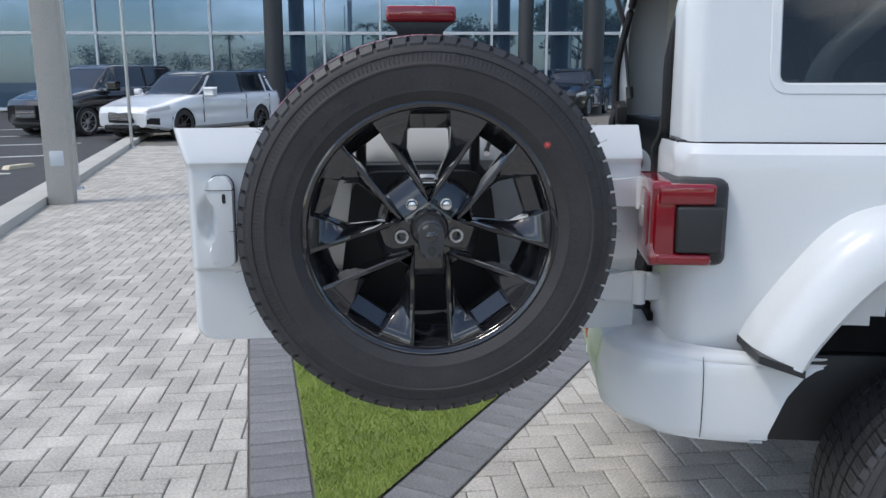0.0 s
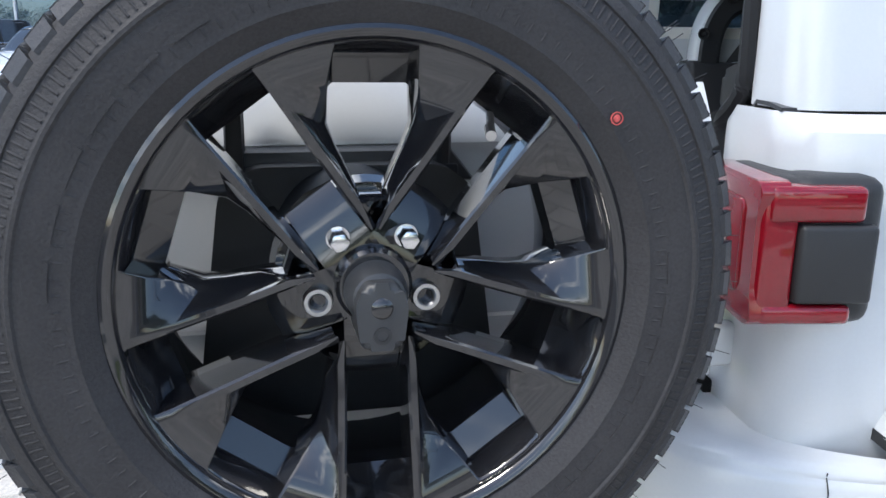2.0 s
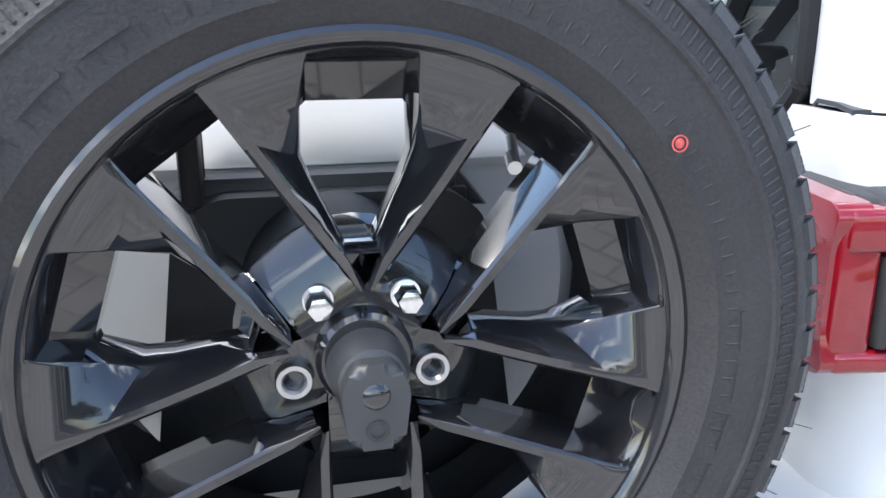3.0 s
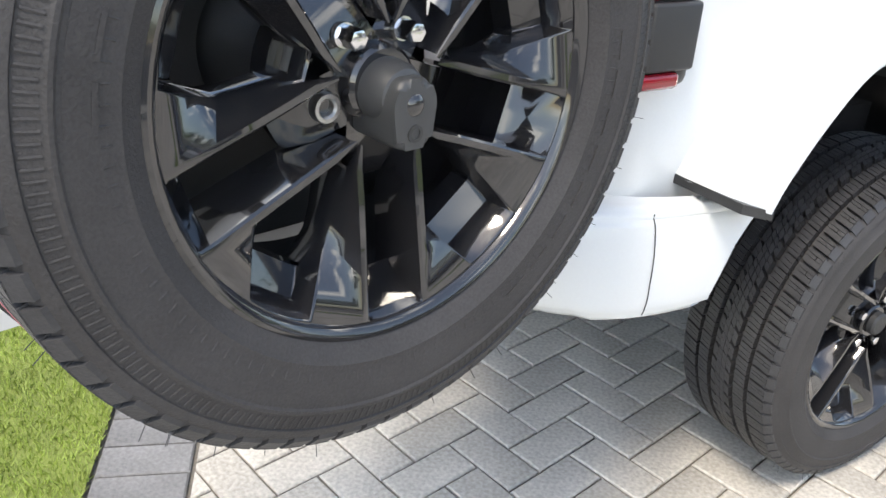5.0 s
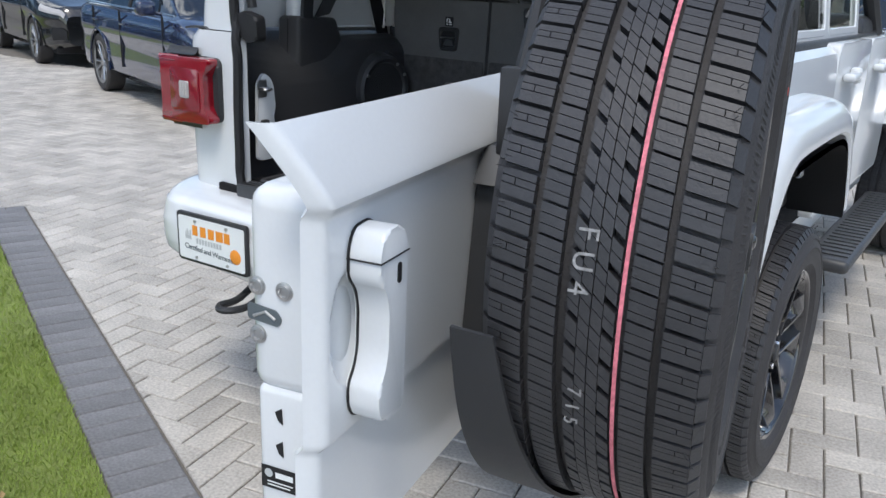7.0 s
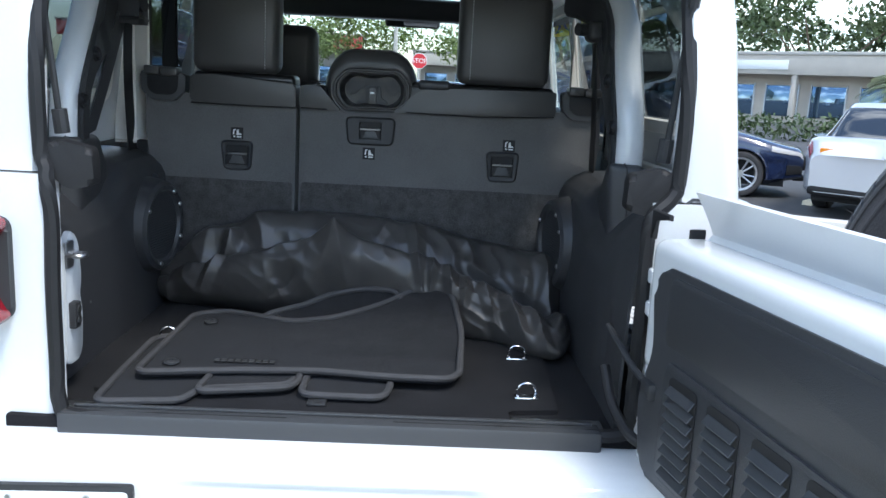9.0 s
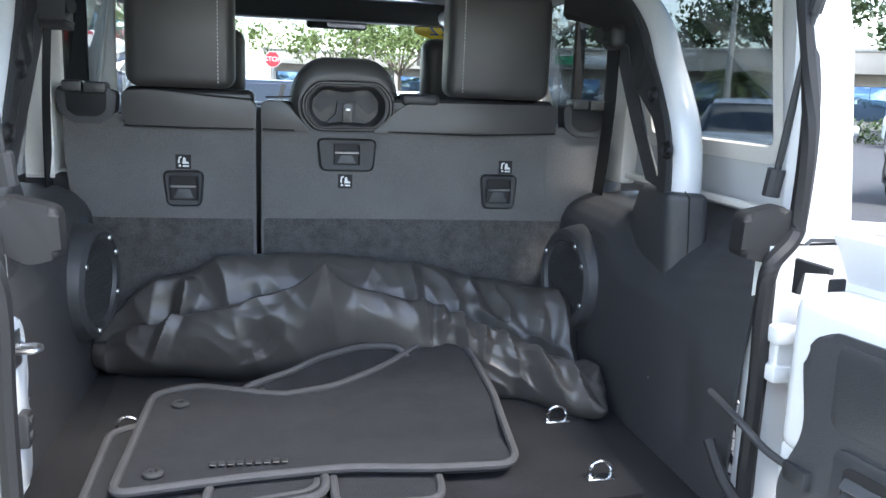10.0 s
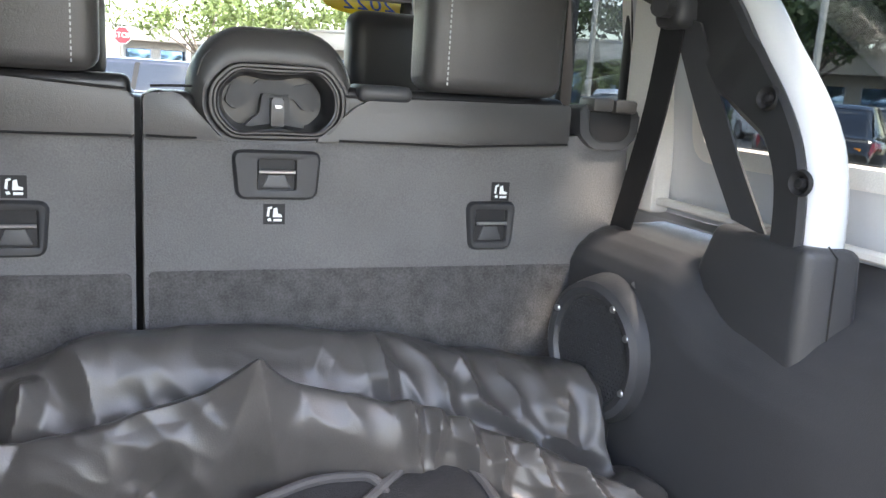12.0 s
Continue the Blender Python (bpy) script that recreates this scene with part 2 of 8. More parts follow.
def text_part(name, words, size, mat, parent, at, label="", spread=1.0, depth=0.0006):
    """Raised letters in the built-in font as a mesh."""
    cu = bpy.data.curves.new(name, "FONT")
    cu.body, cu.size, cu.align_x, cu.align_y, cu.extrude, cu.space_character = words, size, "CENTER", "CENTER", depth, spread
    ob = bpy.data.objects.new(name, cu)
    scene.collection.objects.link(ob)
    me = bpy.data.meshes.new_from_object(ob.evaluated_get(bpy.context.evaluated_depsgraph_get()))
    bpy.data.objects.remove(ob)
    me.materials.clear()
    me.materials.append(mat)
    made = new(name, me)
    if parent is not None:
        made.parent = parent
    made.matrix_local = at
    return tagged(made, label)


def lerp(a, b, t):
    return a + (b - a) * t


def path_at(pts, s):
    """Point at the share s of the length of a polyline."""
    seg = [math.dist(a, b) for a, b in zip(pts, pts[1:])]
    d = s * sum(seg)
    for a, b, w in zip(pts, pts[1:], seg):
        if d <= w:
            return tuple(lerp(p, q, d / w) for p, q in zip(a, b))
        d -= w
    return pts[-1]


# ---- wheels ----
TYRE_R, LIP_R = 0.392, 0.2645


def tread_block(b, a0, a1, h0, h1, skew, r0, r1, deep):
    """One tread block between two angles (degrees) and two heights across the tyre."""
    vs = []
    for r_in in (True, False):
        for a, h, r in ((a0, h0, r0), (a1, h0, r0), (a1 + skew, h1, r1), (a0 + skew, h1, r1)):
            rr = r - (deep if r_in else 0)
            vs.append(b.verts.new((rr * math.cos(radians(a)), rr * math.sin(radians(a)), h)))
    for q in ((4, 5, 6, 7), (0, 1, 5, 4), (1, 2, 6, 5), (2, 3, 7, 6), (3, 0, 4, 7)):
        b.faces.new([vs[i] for i in q])


def tyre_mesh():
    bm = bmesh.new()
    half = [(0.247, 0.104), (0.262, 0.117), (0.268, 0.122), (0.279, 0.1285), (0.2815, 0.1305), (0.285, 0.1305), (0.288, 0.1302),
            (0.308, 0.1345), (0.328, 0.1338), (0.3305, 0.1358), (0.334, 0.1354), (0.337, 0.1325), (0.355, 0.1270), (0.3565, 0.1288), (0.361, 0.1275), (0.371, 0.1205), (0.377, 0.1135), (0.3775, 0.102), (0.3765, 0.05)]
    profile = half + [(0.3765, 0)] + [(r, -h) for r, h in reversed(half)]
    lathe(bm, profile, 96)
    return bm


def tread_mesh():
    """Ribs and sipes of the tread, with moulding hairs on the shoulders."""
    bm = bmesh.new()
    b = bmesh.new()
    pitches = 72
    step = 360 / pitches

    def crown(h):
        return TYRE_R - 0.42 * h * h

    for i in range(pitches):
        a = i * step
        for s in (-1, 1):
            # wide shoulder block with a hooked sipe
            for q0, q1, h0, h1 in ((0.72, 1.86, 0.0735, 0.112), (2.02, 3.05, 0.0735, 0.096), (3.21, step - 0.06, 0.0735, 0.112), (2.02, 3.05, 0.0972, 0.112)):
                tread_block(b, a + q0 + s * (h0 - 0.0735) * 28, a + q1 + s * (h0 - 0.0735) * 28, s * h0, s * h1, s * 28 * (h1 - h0), crown(h0), crown(h1), 0.015)
            tread_block(b, a + 0.9 + s * 1.2, a + step - 0.3 + s * 1.2, s * 0.1125, s * 0.1225, s * 0.3, crown(0.1125) - 0.0012, 0.3735, 0.012)
            # middle rib: a wide cut, then two sipes a pitch
            for q0, q1 in ((0.10, 1.58), (1.73, 3.24), (3.39, step - 0.34)):
                tread_block(b, a + q0, a + q1, s * 0.0365, s * 0.0640, s * 0.9, crown(0.0365), crown(0.0640), 0.016)
        # centre rib with slanting notches and a stepped sipe
        for q0, q1, h0, h1, k in ((0.55, 2.85, -0.0250, -0.0130, 1.5), (3.0, step - 0.55, -0.0250, -0.0130, 1.5), (0.55, 2.45, -0.0121, -0.0006, 1.6), (2.62, step + 0.30, -0.0121, -0.0006, 1.6),
                                  (1.9, 3.85, 0.0006, 0.0121, 1.6), (4.02, step + 1.62, 0.0006, 0.0121, 1.6), (2.9, 4.7, 0.0130, 0.0250, 1.5), (4.86, step + 1.65, 0.0130, 0.0250, 1.5)):
            tread_block(b, a + q0, a + q1, h0, h1, k, crown(h0), crown(h1), 0.017)
    join(bm, b)
    # moulding hairs on the shoulders
    rng = random.Random(4)
    for i in range(90):
        a, s = radians(rng.uniform(0, 360)), rng.choice((-1, 1))
        r, h = crown(0.1), s * rng.uniform(0.10, 0.112)
        p = Vector((r * math.cos(a), r * math.sin(a), h))
        tube(bm, [p, p + Vector((math.cos(a), math.sin(a), s * 0.5)) * rng.uniform(0.008, 0.016)], 0.0005, 3)
    return bm


def sidewall_plates(names=(("upper", 118, 178, 6), ("lower", -62, 8, 8))):
    """Raised blank plates where the maker's lettering sits."""
    bm = bmesh.new()
    for _, a0, a1, count in names:
        for i in range(count):
            a = radians(lerp(a0, a1, (i + 0.5) / count))
            wide = radians((a1 - a0) / count) * 0.36
            for r0, r1, w0 in ((0.300, 0.304, 1.0), (0.320, 0.324, 1.0)):
                pts = []
                for k in range(5):
                    t = a + lerp(-wide, wide, k / 4) * w0
                    pts.append((r0 * math.cos(t), r0 * math.sin(t)))
                for k in range(4, -1, -1):
                    t = a + lerp(-wide, wide, k / 4) * w0
                    pts.append((r1 * math.cos(t), r1 * math.sin(t)))
                prism(bm, pts, 0.0011, pose(0, 0, 0.1332))
            for side in (-1, 1):
                t0, t1 = a + side * wide, a + side * wide * 0.72
                pts = [(0.300 * math.cos(t0), 0.300 * math.sin(t0)), (0.324 * math.cos(t0), 0.324 * math.sin(t0)),
                       (0.324 * math.cos(t1), 0.324 * math.sin(t1)), (0.300 * math.cos(t1), 0.300 * math.sin(t1))]
                prism(bm, pts, 0.0010, pose(0, 0, 0.1332))
    return bm


def sidewall_ribs():
    """Fine radial ribs on the shoulder and two bands of shallow scallops."""
    verts, faces = [], []
    for k in range(240):
        a = 2 * math.pi * k / 240
        for r0, r1, h0, h1, half in ((0.3385, 0.3535, 0.1325, 0.1282, 0.0016),) + (((0.2895, 0.2985, 0.1308, 0.1326, 0.0012),) if k % 2 else ()):
            n0 = len(verts)
            for r, h in ((r0, h0), (r1, h1)):
                for s, lift in ((-1, 0.0), (0, 0.0006), (1, 0.0)):
                    t = a + s * half / r
                    verts.append((r * math.cos(t), r * math.sin(t), h + lift))
            faces += [(n0, n0 + 1, n0 + 4, n0 + 3), (n0 + 1, n0 + 2, n0 + 5, n0 + 4)]
    me = bpy.data.meshes.new("sidewall_ribs")
    me.from_pydata(verts, [], faces)
    me.materials.append(RUBBER)
    return me


def rim_mesh():
    """Ten-spoke rim: five wide windows with sloped cheeks and five slots over the nuts."""
    bm = bmesh.new()
    R = LIP_R
    # outer lip and barrel
    lathe(bm, [(R, 0.108), (R - 0.002, 0.1165), (R - 0.007, 0.1185), (R - 0.0125, 0.1165), (R - 0.016, 0.1125), (R - 0.019, 0.104), (R - 0.024, 0.06), (R - 0.036, 0.02), (R - 0.042, -0.04),
               (R - 0.03, -0.1), (R - 0.02, -0.108), (R - 0.004, -0.112), (R - 0.006, -0.1), (R - 0.02, -0.05), (R - 0.02, 0.06)], 80)
    face, ridge_in = 0.1085, 0.088
    b = bmesh.new()

    def at(a, along, across, h):
        """Place from share of R along the direction a and across it."""
        c, s = math.cos(radians(a)), math.sin(radians(a))
        return Vector((R * (along * c - across * s), R * (along * s + across * c), h))

    def level(r):
        """Height of the spoke ridges: dished towards the hub."""
        return lerp(ridge_in, face, min(1, max(0, (r - 0.3) / 0.62)) ** 0.8)

    def sunk(x, y):
        """Height of the window edges: below the ridges between hub and rim."""
        r = math.hypot(x, y)
        deep = ((0.25, 0.0), (0.34, 0.018), (0.43, 0.028), (0.56, 0.038), (0.65, 0.040), (0.78, 0.024), (0.92, 0.002), (1.0, 0.0))
        for (r0, d0), (r1, d1) in zip(deep, deep[1:]):
            if r <= r1:
                return level(r) - lerp(d0, d1, max(0.0, (r - r0) / (r1 - r0)))
        return level(r)

    def quads(rows):
        for ra, rc in zip(rows, rows[1:]):
            for p, q, u, v in zip(ra, ra[1:], rc[1:], rc):
                b.faces.new([b.verts.new(k) for k in (p, q, u, v)])

    def polar(r, ang, h):
        return Vector((R * r * math.cos(radians(ang)), R * r * math.sin(radians(ang)), h))

    def inset(pts, by):
        """The outline (along, across) drawn in by a share of R."""
        out = []
        for i, (x, y) in enumerate(pts):
            (xa, ya), (xb, yb) = pts[i - 1], pts[(i + 1) % len(pts)]
            d = Vector((xb - xa, yb - ya)).normalized()
            out.append((x + d.y * by, y - d.x * by))
        return out

    side = [(0.200, 0.125), (0.300, 0.130), (0.420, 0.132), (0.560, 0.136), (0.720, 0.142), (0.860, 0.147), (0.915, 0.147)]
    flank = [(0.335, 0.052), (0.420, 0.093), (0.540, 0.152), (0.625, 0.181), (0.760, 0.178), (0.905, 0.160)]
    for k in range(5):
        a = 54 + 72 * k
        # slot over the nut: straight walls, a sloped outer end and the floor round the nut
        line = [(x, y) for x, y in side] + [(0.932, 0.134), (0.938, 0.0), (0.932, -0.134)] + [(x, -y) for x, y in reversed(side)]
        n = len(side)
        edge = [at(a, x, y, level(math.hypot(x, y))) for x, y in line]
        lip = [at(a, x, y, level(math.hypot(x, y)) - 0.0022) for x, y in inset(line, 0.010)]
        wall = [at(a, min(x, 0.890), y, 0.050 if i not in (n, n + 1, n + 2) else 0.068) for i, (x, y) in enumerate(inset(line, 0.016))]
        shelf = [at(a, min(x, 0.815), y, 0.046) for x, y in inset(line, 0.014)]
        deep = [at(a, min(x, 0.815), y, 0.018) for x, y in inset(line, 0.002)]
        for ra, rc in ((edge, lip), (lip, wall), (wall, shelf), (shelf, deep)):
            quads([ra, rc])
        fl = [b.verts.new(at(a, x, y, h)) for x, y, h in ((0.08, -0.115, 0.058), (0.31, -0.112, 0.053), (0.41, -0.112, 0.034), (0.425, 0.0, 0.030), (0.41, 0.112, 0.034), (0.31, 0.112, 0.053), (0.08, 0.115, 0.058))]
        b.faces.new((fl[0], fl[1], fl[5], fl[6]))
        b.faces.new((fl[1], fl[2], fl[3], fl[4], fl[5]))
        # six-sided window: narrow at the hub, widest two thirds out
        w = a + 36
        line2 = [(x, y) for x, y in flank] + [(0.916, 0.148), (0.929, 0.075), (0.933, 0.0), (0.929, -0.075), (0.916, -0.148)] + [(x, -y) for x, y in reversed(flank)]
        m = len(flank)
        edge2 = [at(w, x, y, sunk(x, y)) for x, y in line2]
        lip2 = [at(w, x, y, sunk(x, y) - 0.0022) for x, y in inset(line2, 0.010)]
        low = [at(w, min(x, 0.886), y, 0.066 if x > 0.85 else 0.050) for x, y in inset(line2, 0.018)]
        shelf = [at(w, min(x, 0.775), y, 0.048) for x, y in inset(line2, 0.020)]
        deep = [at(w, min(x, 0.772), y, 0.018) for x, y in inset(line2, 0.010)]
        for ra, rc in ((edge2, lip2), (lip2, low), (low, shelf), (shelf, deep)):
            quads([ra + ra[:1], rc + rc[:1]])
        # face of each half spoke: thin at the hub, a broad triangle at the rim
        for s in (-1, 1):
            slot = [at(a, x, s * y, level(math.hypot(x, y))) for x, y in side]
            win = [polar(0.25, a + s * 36, ridge_in)] + [at(a + s * 36, x, -s * y, sunk(x, y)) for x, y in flank]
            low_edge = [slot[0].lerp(win[0], 0.3)] + [at(a, x, s * (y + 0.026), level(math.hypot(x, y))) for x, y in side[1:]]
            quads([slot, low_edge, win])
            rim_in = [(0.955, t) for t in (9.2, 10.8, 20, 26.2)]
            cap = [slot[-1], low_edge[-1], low_edge[-1].lerp(win[-1], 0.6), win[-1]]
            quads([cap, [polar(r, a + s * t, face) for r, t in rim_in]])
            quads([[at(a, 0.938, 0, face), at(a, 0.932, s * 0.134, face), slot[-1]], [polar(0.955, a, face), polar(0.955, a + s * 7.5, face), polar(0.955, a + s * 9.2, face)]])
            quads([[win[-1], at(a + s * 36, 0.916, -s * 0.148, face), at(a + s * 36, 0.929, -s * 0.075, face), at(a + s * 36, 0.933, 0, face)],
                   [polar(0.955, a + s * t, face) for t in (26.2, 27.2, 31.5, 36)]])
    bmesh.ops.remove_doubles(b, verts=b.verts, dist=0.0004)
    join(bm, b)
    # hub
    lathe(bm, [(0.0001, 0.078), (0.036, 0.078), (0.040, 0.074), (0.042, 0.03), (0.0001, 0.03)], 40, closed=False)
    lathe(bm, [(0.0001, 0.02), (0.10, 0.02), (0.105, 0.0), (0.0001, 0.0)], 40, closed=False)
    return bm


def nut_mesh():
    bm = bmesh.new()
    lathe(bm, [(0.0001, 0.0), (0.0125, 0.0), (0.0125, 0.006), (0.0001, 0.006)], 20, closed=False)
    six = [(0.0108 * math.cos(radians(60 * i)), 0.0108 * math.sin(radians(60 * i))) for i in range(6)]
    prism(bm, six, 0.026, pose(0, 0, 0.004), 0.003, 2)
    return bm


def ring_mesh():
    bm = bmesh.new()
    lathe(bm, [(0.0085, 0.0), (0.0085, 0.009), (0.0105, 0.0115), (0.0145, 0.0115), (0.0155, 0.009), (0.0155, 0.0)], 24)
    return bm


TYRE_BM, TREAD_BM, RIM_BM = tyre_mesh(), tread_mesh(), rim_mesh()
TYRE_DATA, TREAD_DATA, RIM_DATA = (bpy.data.meshes.new(k) for k in ("tyre", "tread", "rim"))
for data, bmx, mt, ang in ((TYRE_DATA, TYRE_BM, RUBBER, 30), (TREAD_DATA, TREAD_BM, TREAD, 20), (RIM_DATA, RIM_BM, GLOSS_BLACK, 40)):
    bmesh.ops.recalc_face_normals(bmx, faces=bmx.faces)
    bmx.to_mesh(data)
    bmx.free()
    data.materials.append(mt)
    data.shade_smooth()
    data.set_sharp_from_angle(angle=radians(ang))


def child(name, data, parent, at=None, label=""):
    ob = new(name, data)
    ob.parent = parent
    if at is not None:
        ob.matrix_local = at
    return tagged(ob, label)


def wheel(name, at, parent, nuts, rings, label):
    """A wheel as a part: its rim with tyre, nuts and valve under it. Local z points out of its face, y up."""
    rim = child(name, RIM_DATA, parent, at, label)
    child("tyre", TYRE_DATA, rim, None, "black road tyre with ribbed tread")
    tagged(child("tread", TREAD_DATA, rim, None, "siped tread blocks"), kind="stuff")
    for i in nuts:
        t = radians(54 + 72 * i)
        part("wheel_nut", nut_mesh(), CHROME, rim, "chrome wheel nut", at=pose(0.0605 * math.cos(t), 0.0605 * math.sin(t), 0.056, 0, 0, 54 + 72 * i))
    for i in rings:
        t = radians(54 + 72 * i)
        part("bolt_seat", ring_mesh(), STEEL, rim, "bare steel bolt seat", at=pose(0.0605 * math.cos(t), 0.0605 * math.sin(t), 0.053))
    v = bmesh.new()
    a = radians(54)
    p = Vector((math.cos(a), math.sin(a), 0)) * 0.206
    tube(v, [p + Vector((0.004, 0.006, 0.055)), p + Vector((-0.004, -0.006, 0.088))], 0.0042, 10)
    tube(v, [p + Vector((-0.0035, -0.005, 0.080)), p + Vector((-0.007, -0.011, 0.100))], 0.0058, 10)
    part("valve", v, STEEL, rim, "metal tyre valve")
    return rim


# ---- the car: rear face near y = 0, front towards +y ----
car = thing("off_road_car", "white four-door off-road car with its tailgate open, on brick paving", "car",
            at=Matrix.Translation((0.027, 0, 0)) @ Matrix.Scale(0.96, 4))
ARCH_Y, ARCH_Z, AXLE_Y = 0.912, 0.407, 0.785


def body_x(z):
    """Half width of the tub side by height."""
    if z > 1.217:
        t = (z - 1.217) / 0.035
        return 0.792 - 0.030 * t * t
    return 0.792 + 0.012 * math.sin((z - 0.7) / 0.525 * math.pi)


def corner_path(half, inner, y0, r, far):
    """Plan line from the opening's edge round the rear corner and forward."""
    pts = [(inner, y0 + 0.035), (inner + 0.004, y0 + 0.008), (inner + 0.014, y0)]
    pts += [(half - r + r * math.sin(t), y0 + 0.012 + r - r * math.cos(t)) for t in [k * math.pi / 16 for k in range(9)]]
    pts += [(half, lerp(y0 + r + 0.02, far, k / 10)) for k in range(1, 11)]
    return pts


for sx in (1, -1):
    bm = bmesh.new()

    def tub(u, v, sx=sx):
        z = lerp(0.70, 1.252, v)
        x, y = path_at(corner_path(body_x(z), 0.55 if sx > 0 else 0.525, 0.0, 0.085, 1.58), u)
        return Vector((sx * x, y, z))

    def off_arch(p):
        return math.hypot(p.y - ARCH_Y + 0.06, (p.z - ARCH_Z) * 0.92) > 0.56 and not (p.z < 0.84 and p.y > 0.30) or p.z > 1.12

    grid(bm, tub, 110, 24, off_arch, 0.012)
    part("quarter_panel", bm, WHITE, car, "white painted steel rear quarter")

    # hardtop side with its quarter window
    bm = bmesh.new()

    def top_x(z):
        return 0.735 - 0.13 * (z - 1.27) - 0.12 * max(0.0, z - 1.70)

    def shell(u, v, sx=sx):
        z = lerp(1.254, 1.81, v)
        x, y = path_at(corner_path(top_x(z), (0.60 if sx > 0 else 0.552) - 0.02 * v, 0.018 + 0.10 * max(0, v - 0.55), 0.05, 2.25), u)
        return Vector((sx * x, y, z))

    def off_window(p):
        for y0, y1, z0, z1 in ((0.235, 0.748, 1.378, 1.74), (0.98, 1.60, 1.30, 1.74), (1.66, 2.2, 1.30, 1.74)):
            dy = max(abs(p.y - (y0 + y1) / 2) - (y1 - y0) / 2 + 0.04, 0)
            dz = max(abs(p.z - (z0 + z1) / 2) - (z1 - z0) / 2 + 0.04, 0)
            if math.hypot(dy, dz) < 0.04:
                return False
        return True

    grid(bm, shell, 190, 46, off_window, 0.02)
    part("hardtop_side", bm, WHITE, car, "white moulded hardtop side")
    for y0, y1, z0, nm in ((0.225, 0.758, 1.368, "quarter_window"), (0.97, 1.61, 1.29, "rear_door_window"), (1.65, 2.21, 1.29, "front_door_window")):
        bm = bmesh.new()
        pts = round_outline([(y0, z0), (y1, z0), (y1, 1.75), (y0, 1.75)], 0.04)
        b = bmesh.new()
        vs = [b.verts.new((sx * (top_x(z) - 0.010), y, z)) for y, z in pts]
        f = b.faces.new(vs)
        bmesh.ops.solidify(b, geom=[f], thickness=0.004)
        join(bm, b)
        pane = part(nm, bm, PRIVACY if nm != "front_door_window" else CLEAR_GLASS, car, "dark tinted side window" if nm != "front_door_window" else "clear side window")
        pane.visible_shadow = False
        bm = bmesh.new()
        loop = [Vector((sx * (top_x(z) - 0.004), y, z)) for y, z in pts]
        tube(bm, loop + [loop[0]], 0.006, 6, cap=False)
        part("window_seal", bm, SEAL, pane, "black rubber window seal")
        for steps, paint, words in ((((0.012, 0.0245), (-0.018, 0.0245), (-0.022, 0.018)), HEADLINER, "pale moulded lip round the glass"), (((0.006, -0.0005), (0.004, -0.002), (-0.016, -0.002), (-0.020, 0.004)), WHITE, "white outer lip round the glass")):
            bm = bmesh.new()
            rings = []
            for grow, deep in steps:
                line = round_outline([(y0 - grow, z0 - grow), (y1 + grow, z0 - grow), (y1 + grow, 1.75 + grow), (y0 - grow, 1.75 + grow)], 0.04 + grow)
                rings.append([bm.verts.new((sx * (top_x(z) - deep), y, z)) for y, z in line])
            for ra, rc in zip(rings, rings[1:]):
                for k in range(len(ra)):
                    bm.faces.new((ra[k], ra[(k + 1) % len(ra)], rc[(k + 1) % len(ra)], rc[k]))
            part("window_lip", bm, paint, pane, words)

    # doors and forward side, below the glass
    for y0, y1, nm in ((1.585, 2.24, "rear_door"), (2.25, 3.05, "front_door")):
        bm = bmesh.new()
        outline = round_outline([(y0, 0.62), (y1, 0.62), (y1, 1.262), (y0, 1.262)], 0.03)
        prism(bm, outline, 0.05, Matrix(((0, 0, sx, sx * 0.748), (1, 0, 0, 0), (0, 1, 0, 0), (0, 0, 0, 1))), 0.012, 3)
        door = part(nm, bm, WHITE, car, "white side door")
        bm = bmesh.new()
        yh = y0 + 0.10
        box(bm, sx * 0.80, sx * 0.845, yh, yh + 0.16, 1.125, 1.155, 0.012, 3)
        box(bm, sx * 0.80, sx * 0.84, yh + 0.135, yh + 0.19, 1.11, 1.17, 0.012, 3)
        part("door_handle", bm, WHITE, door, "white door handle")
    bm = bmesh.new()
    box(bm, sx * 0.70, sx * 0.74, 1.56, 3.1, 0.5, 0.63, 0.01)
    part("rocker", bm, WHITE, car, "white sill panel")
    bm = bmesh.new()
    box(bm, sx * 0.78, sx * 0.95, 1.62, 3.05, 0.42, 0.475, 0.022, 3)
    for k in range(24):
        y = 1.68 + k * 0.056
        box(bm, sx * 0.815, sx * 0.935, y, y + 0.03, 0.476, 0.481)
    part("side_step", bm, SMOOTH_PLASTIC, car, "dark grey ribbed side step")
    bm = bmesh.new()
    prism(bm, round_outline([(3.06, 0.75), (3.9, 0.85), (3.9, 1.14), (3.06, 1.2)], 0.03), 0.04, Matrix(((0, 0, sx, sx * 0.72), (1, 0, 0, 0), (0, 1, 0, 0), (0, 0, 0, 1))), 0.01)
    part("front_fender", bm, WHITE, car, "white front fender")

    # wide wheel-arch flares
    for yc, zc, nm in ((ARCH_Y, ARCH_Z, "rear_flare"), (3.90, 0.407, "front_flare")):
        bm = bmesh.new()
        line = [(-0.745, 0.400), (-0.715, 0.46), (-0.635, 0.575), (-0.555, 0.665), (-0.47, 0.708), (-0.35, 0.722), (-0.1, 0.727), (0.1, 0.727), (0.28, 0.715), (0.40, 0.67), (0.49, 0.56), (0.56, 0.42), (0.58, 0.36)]
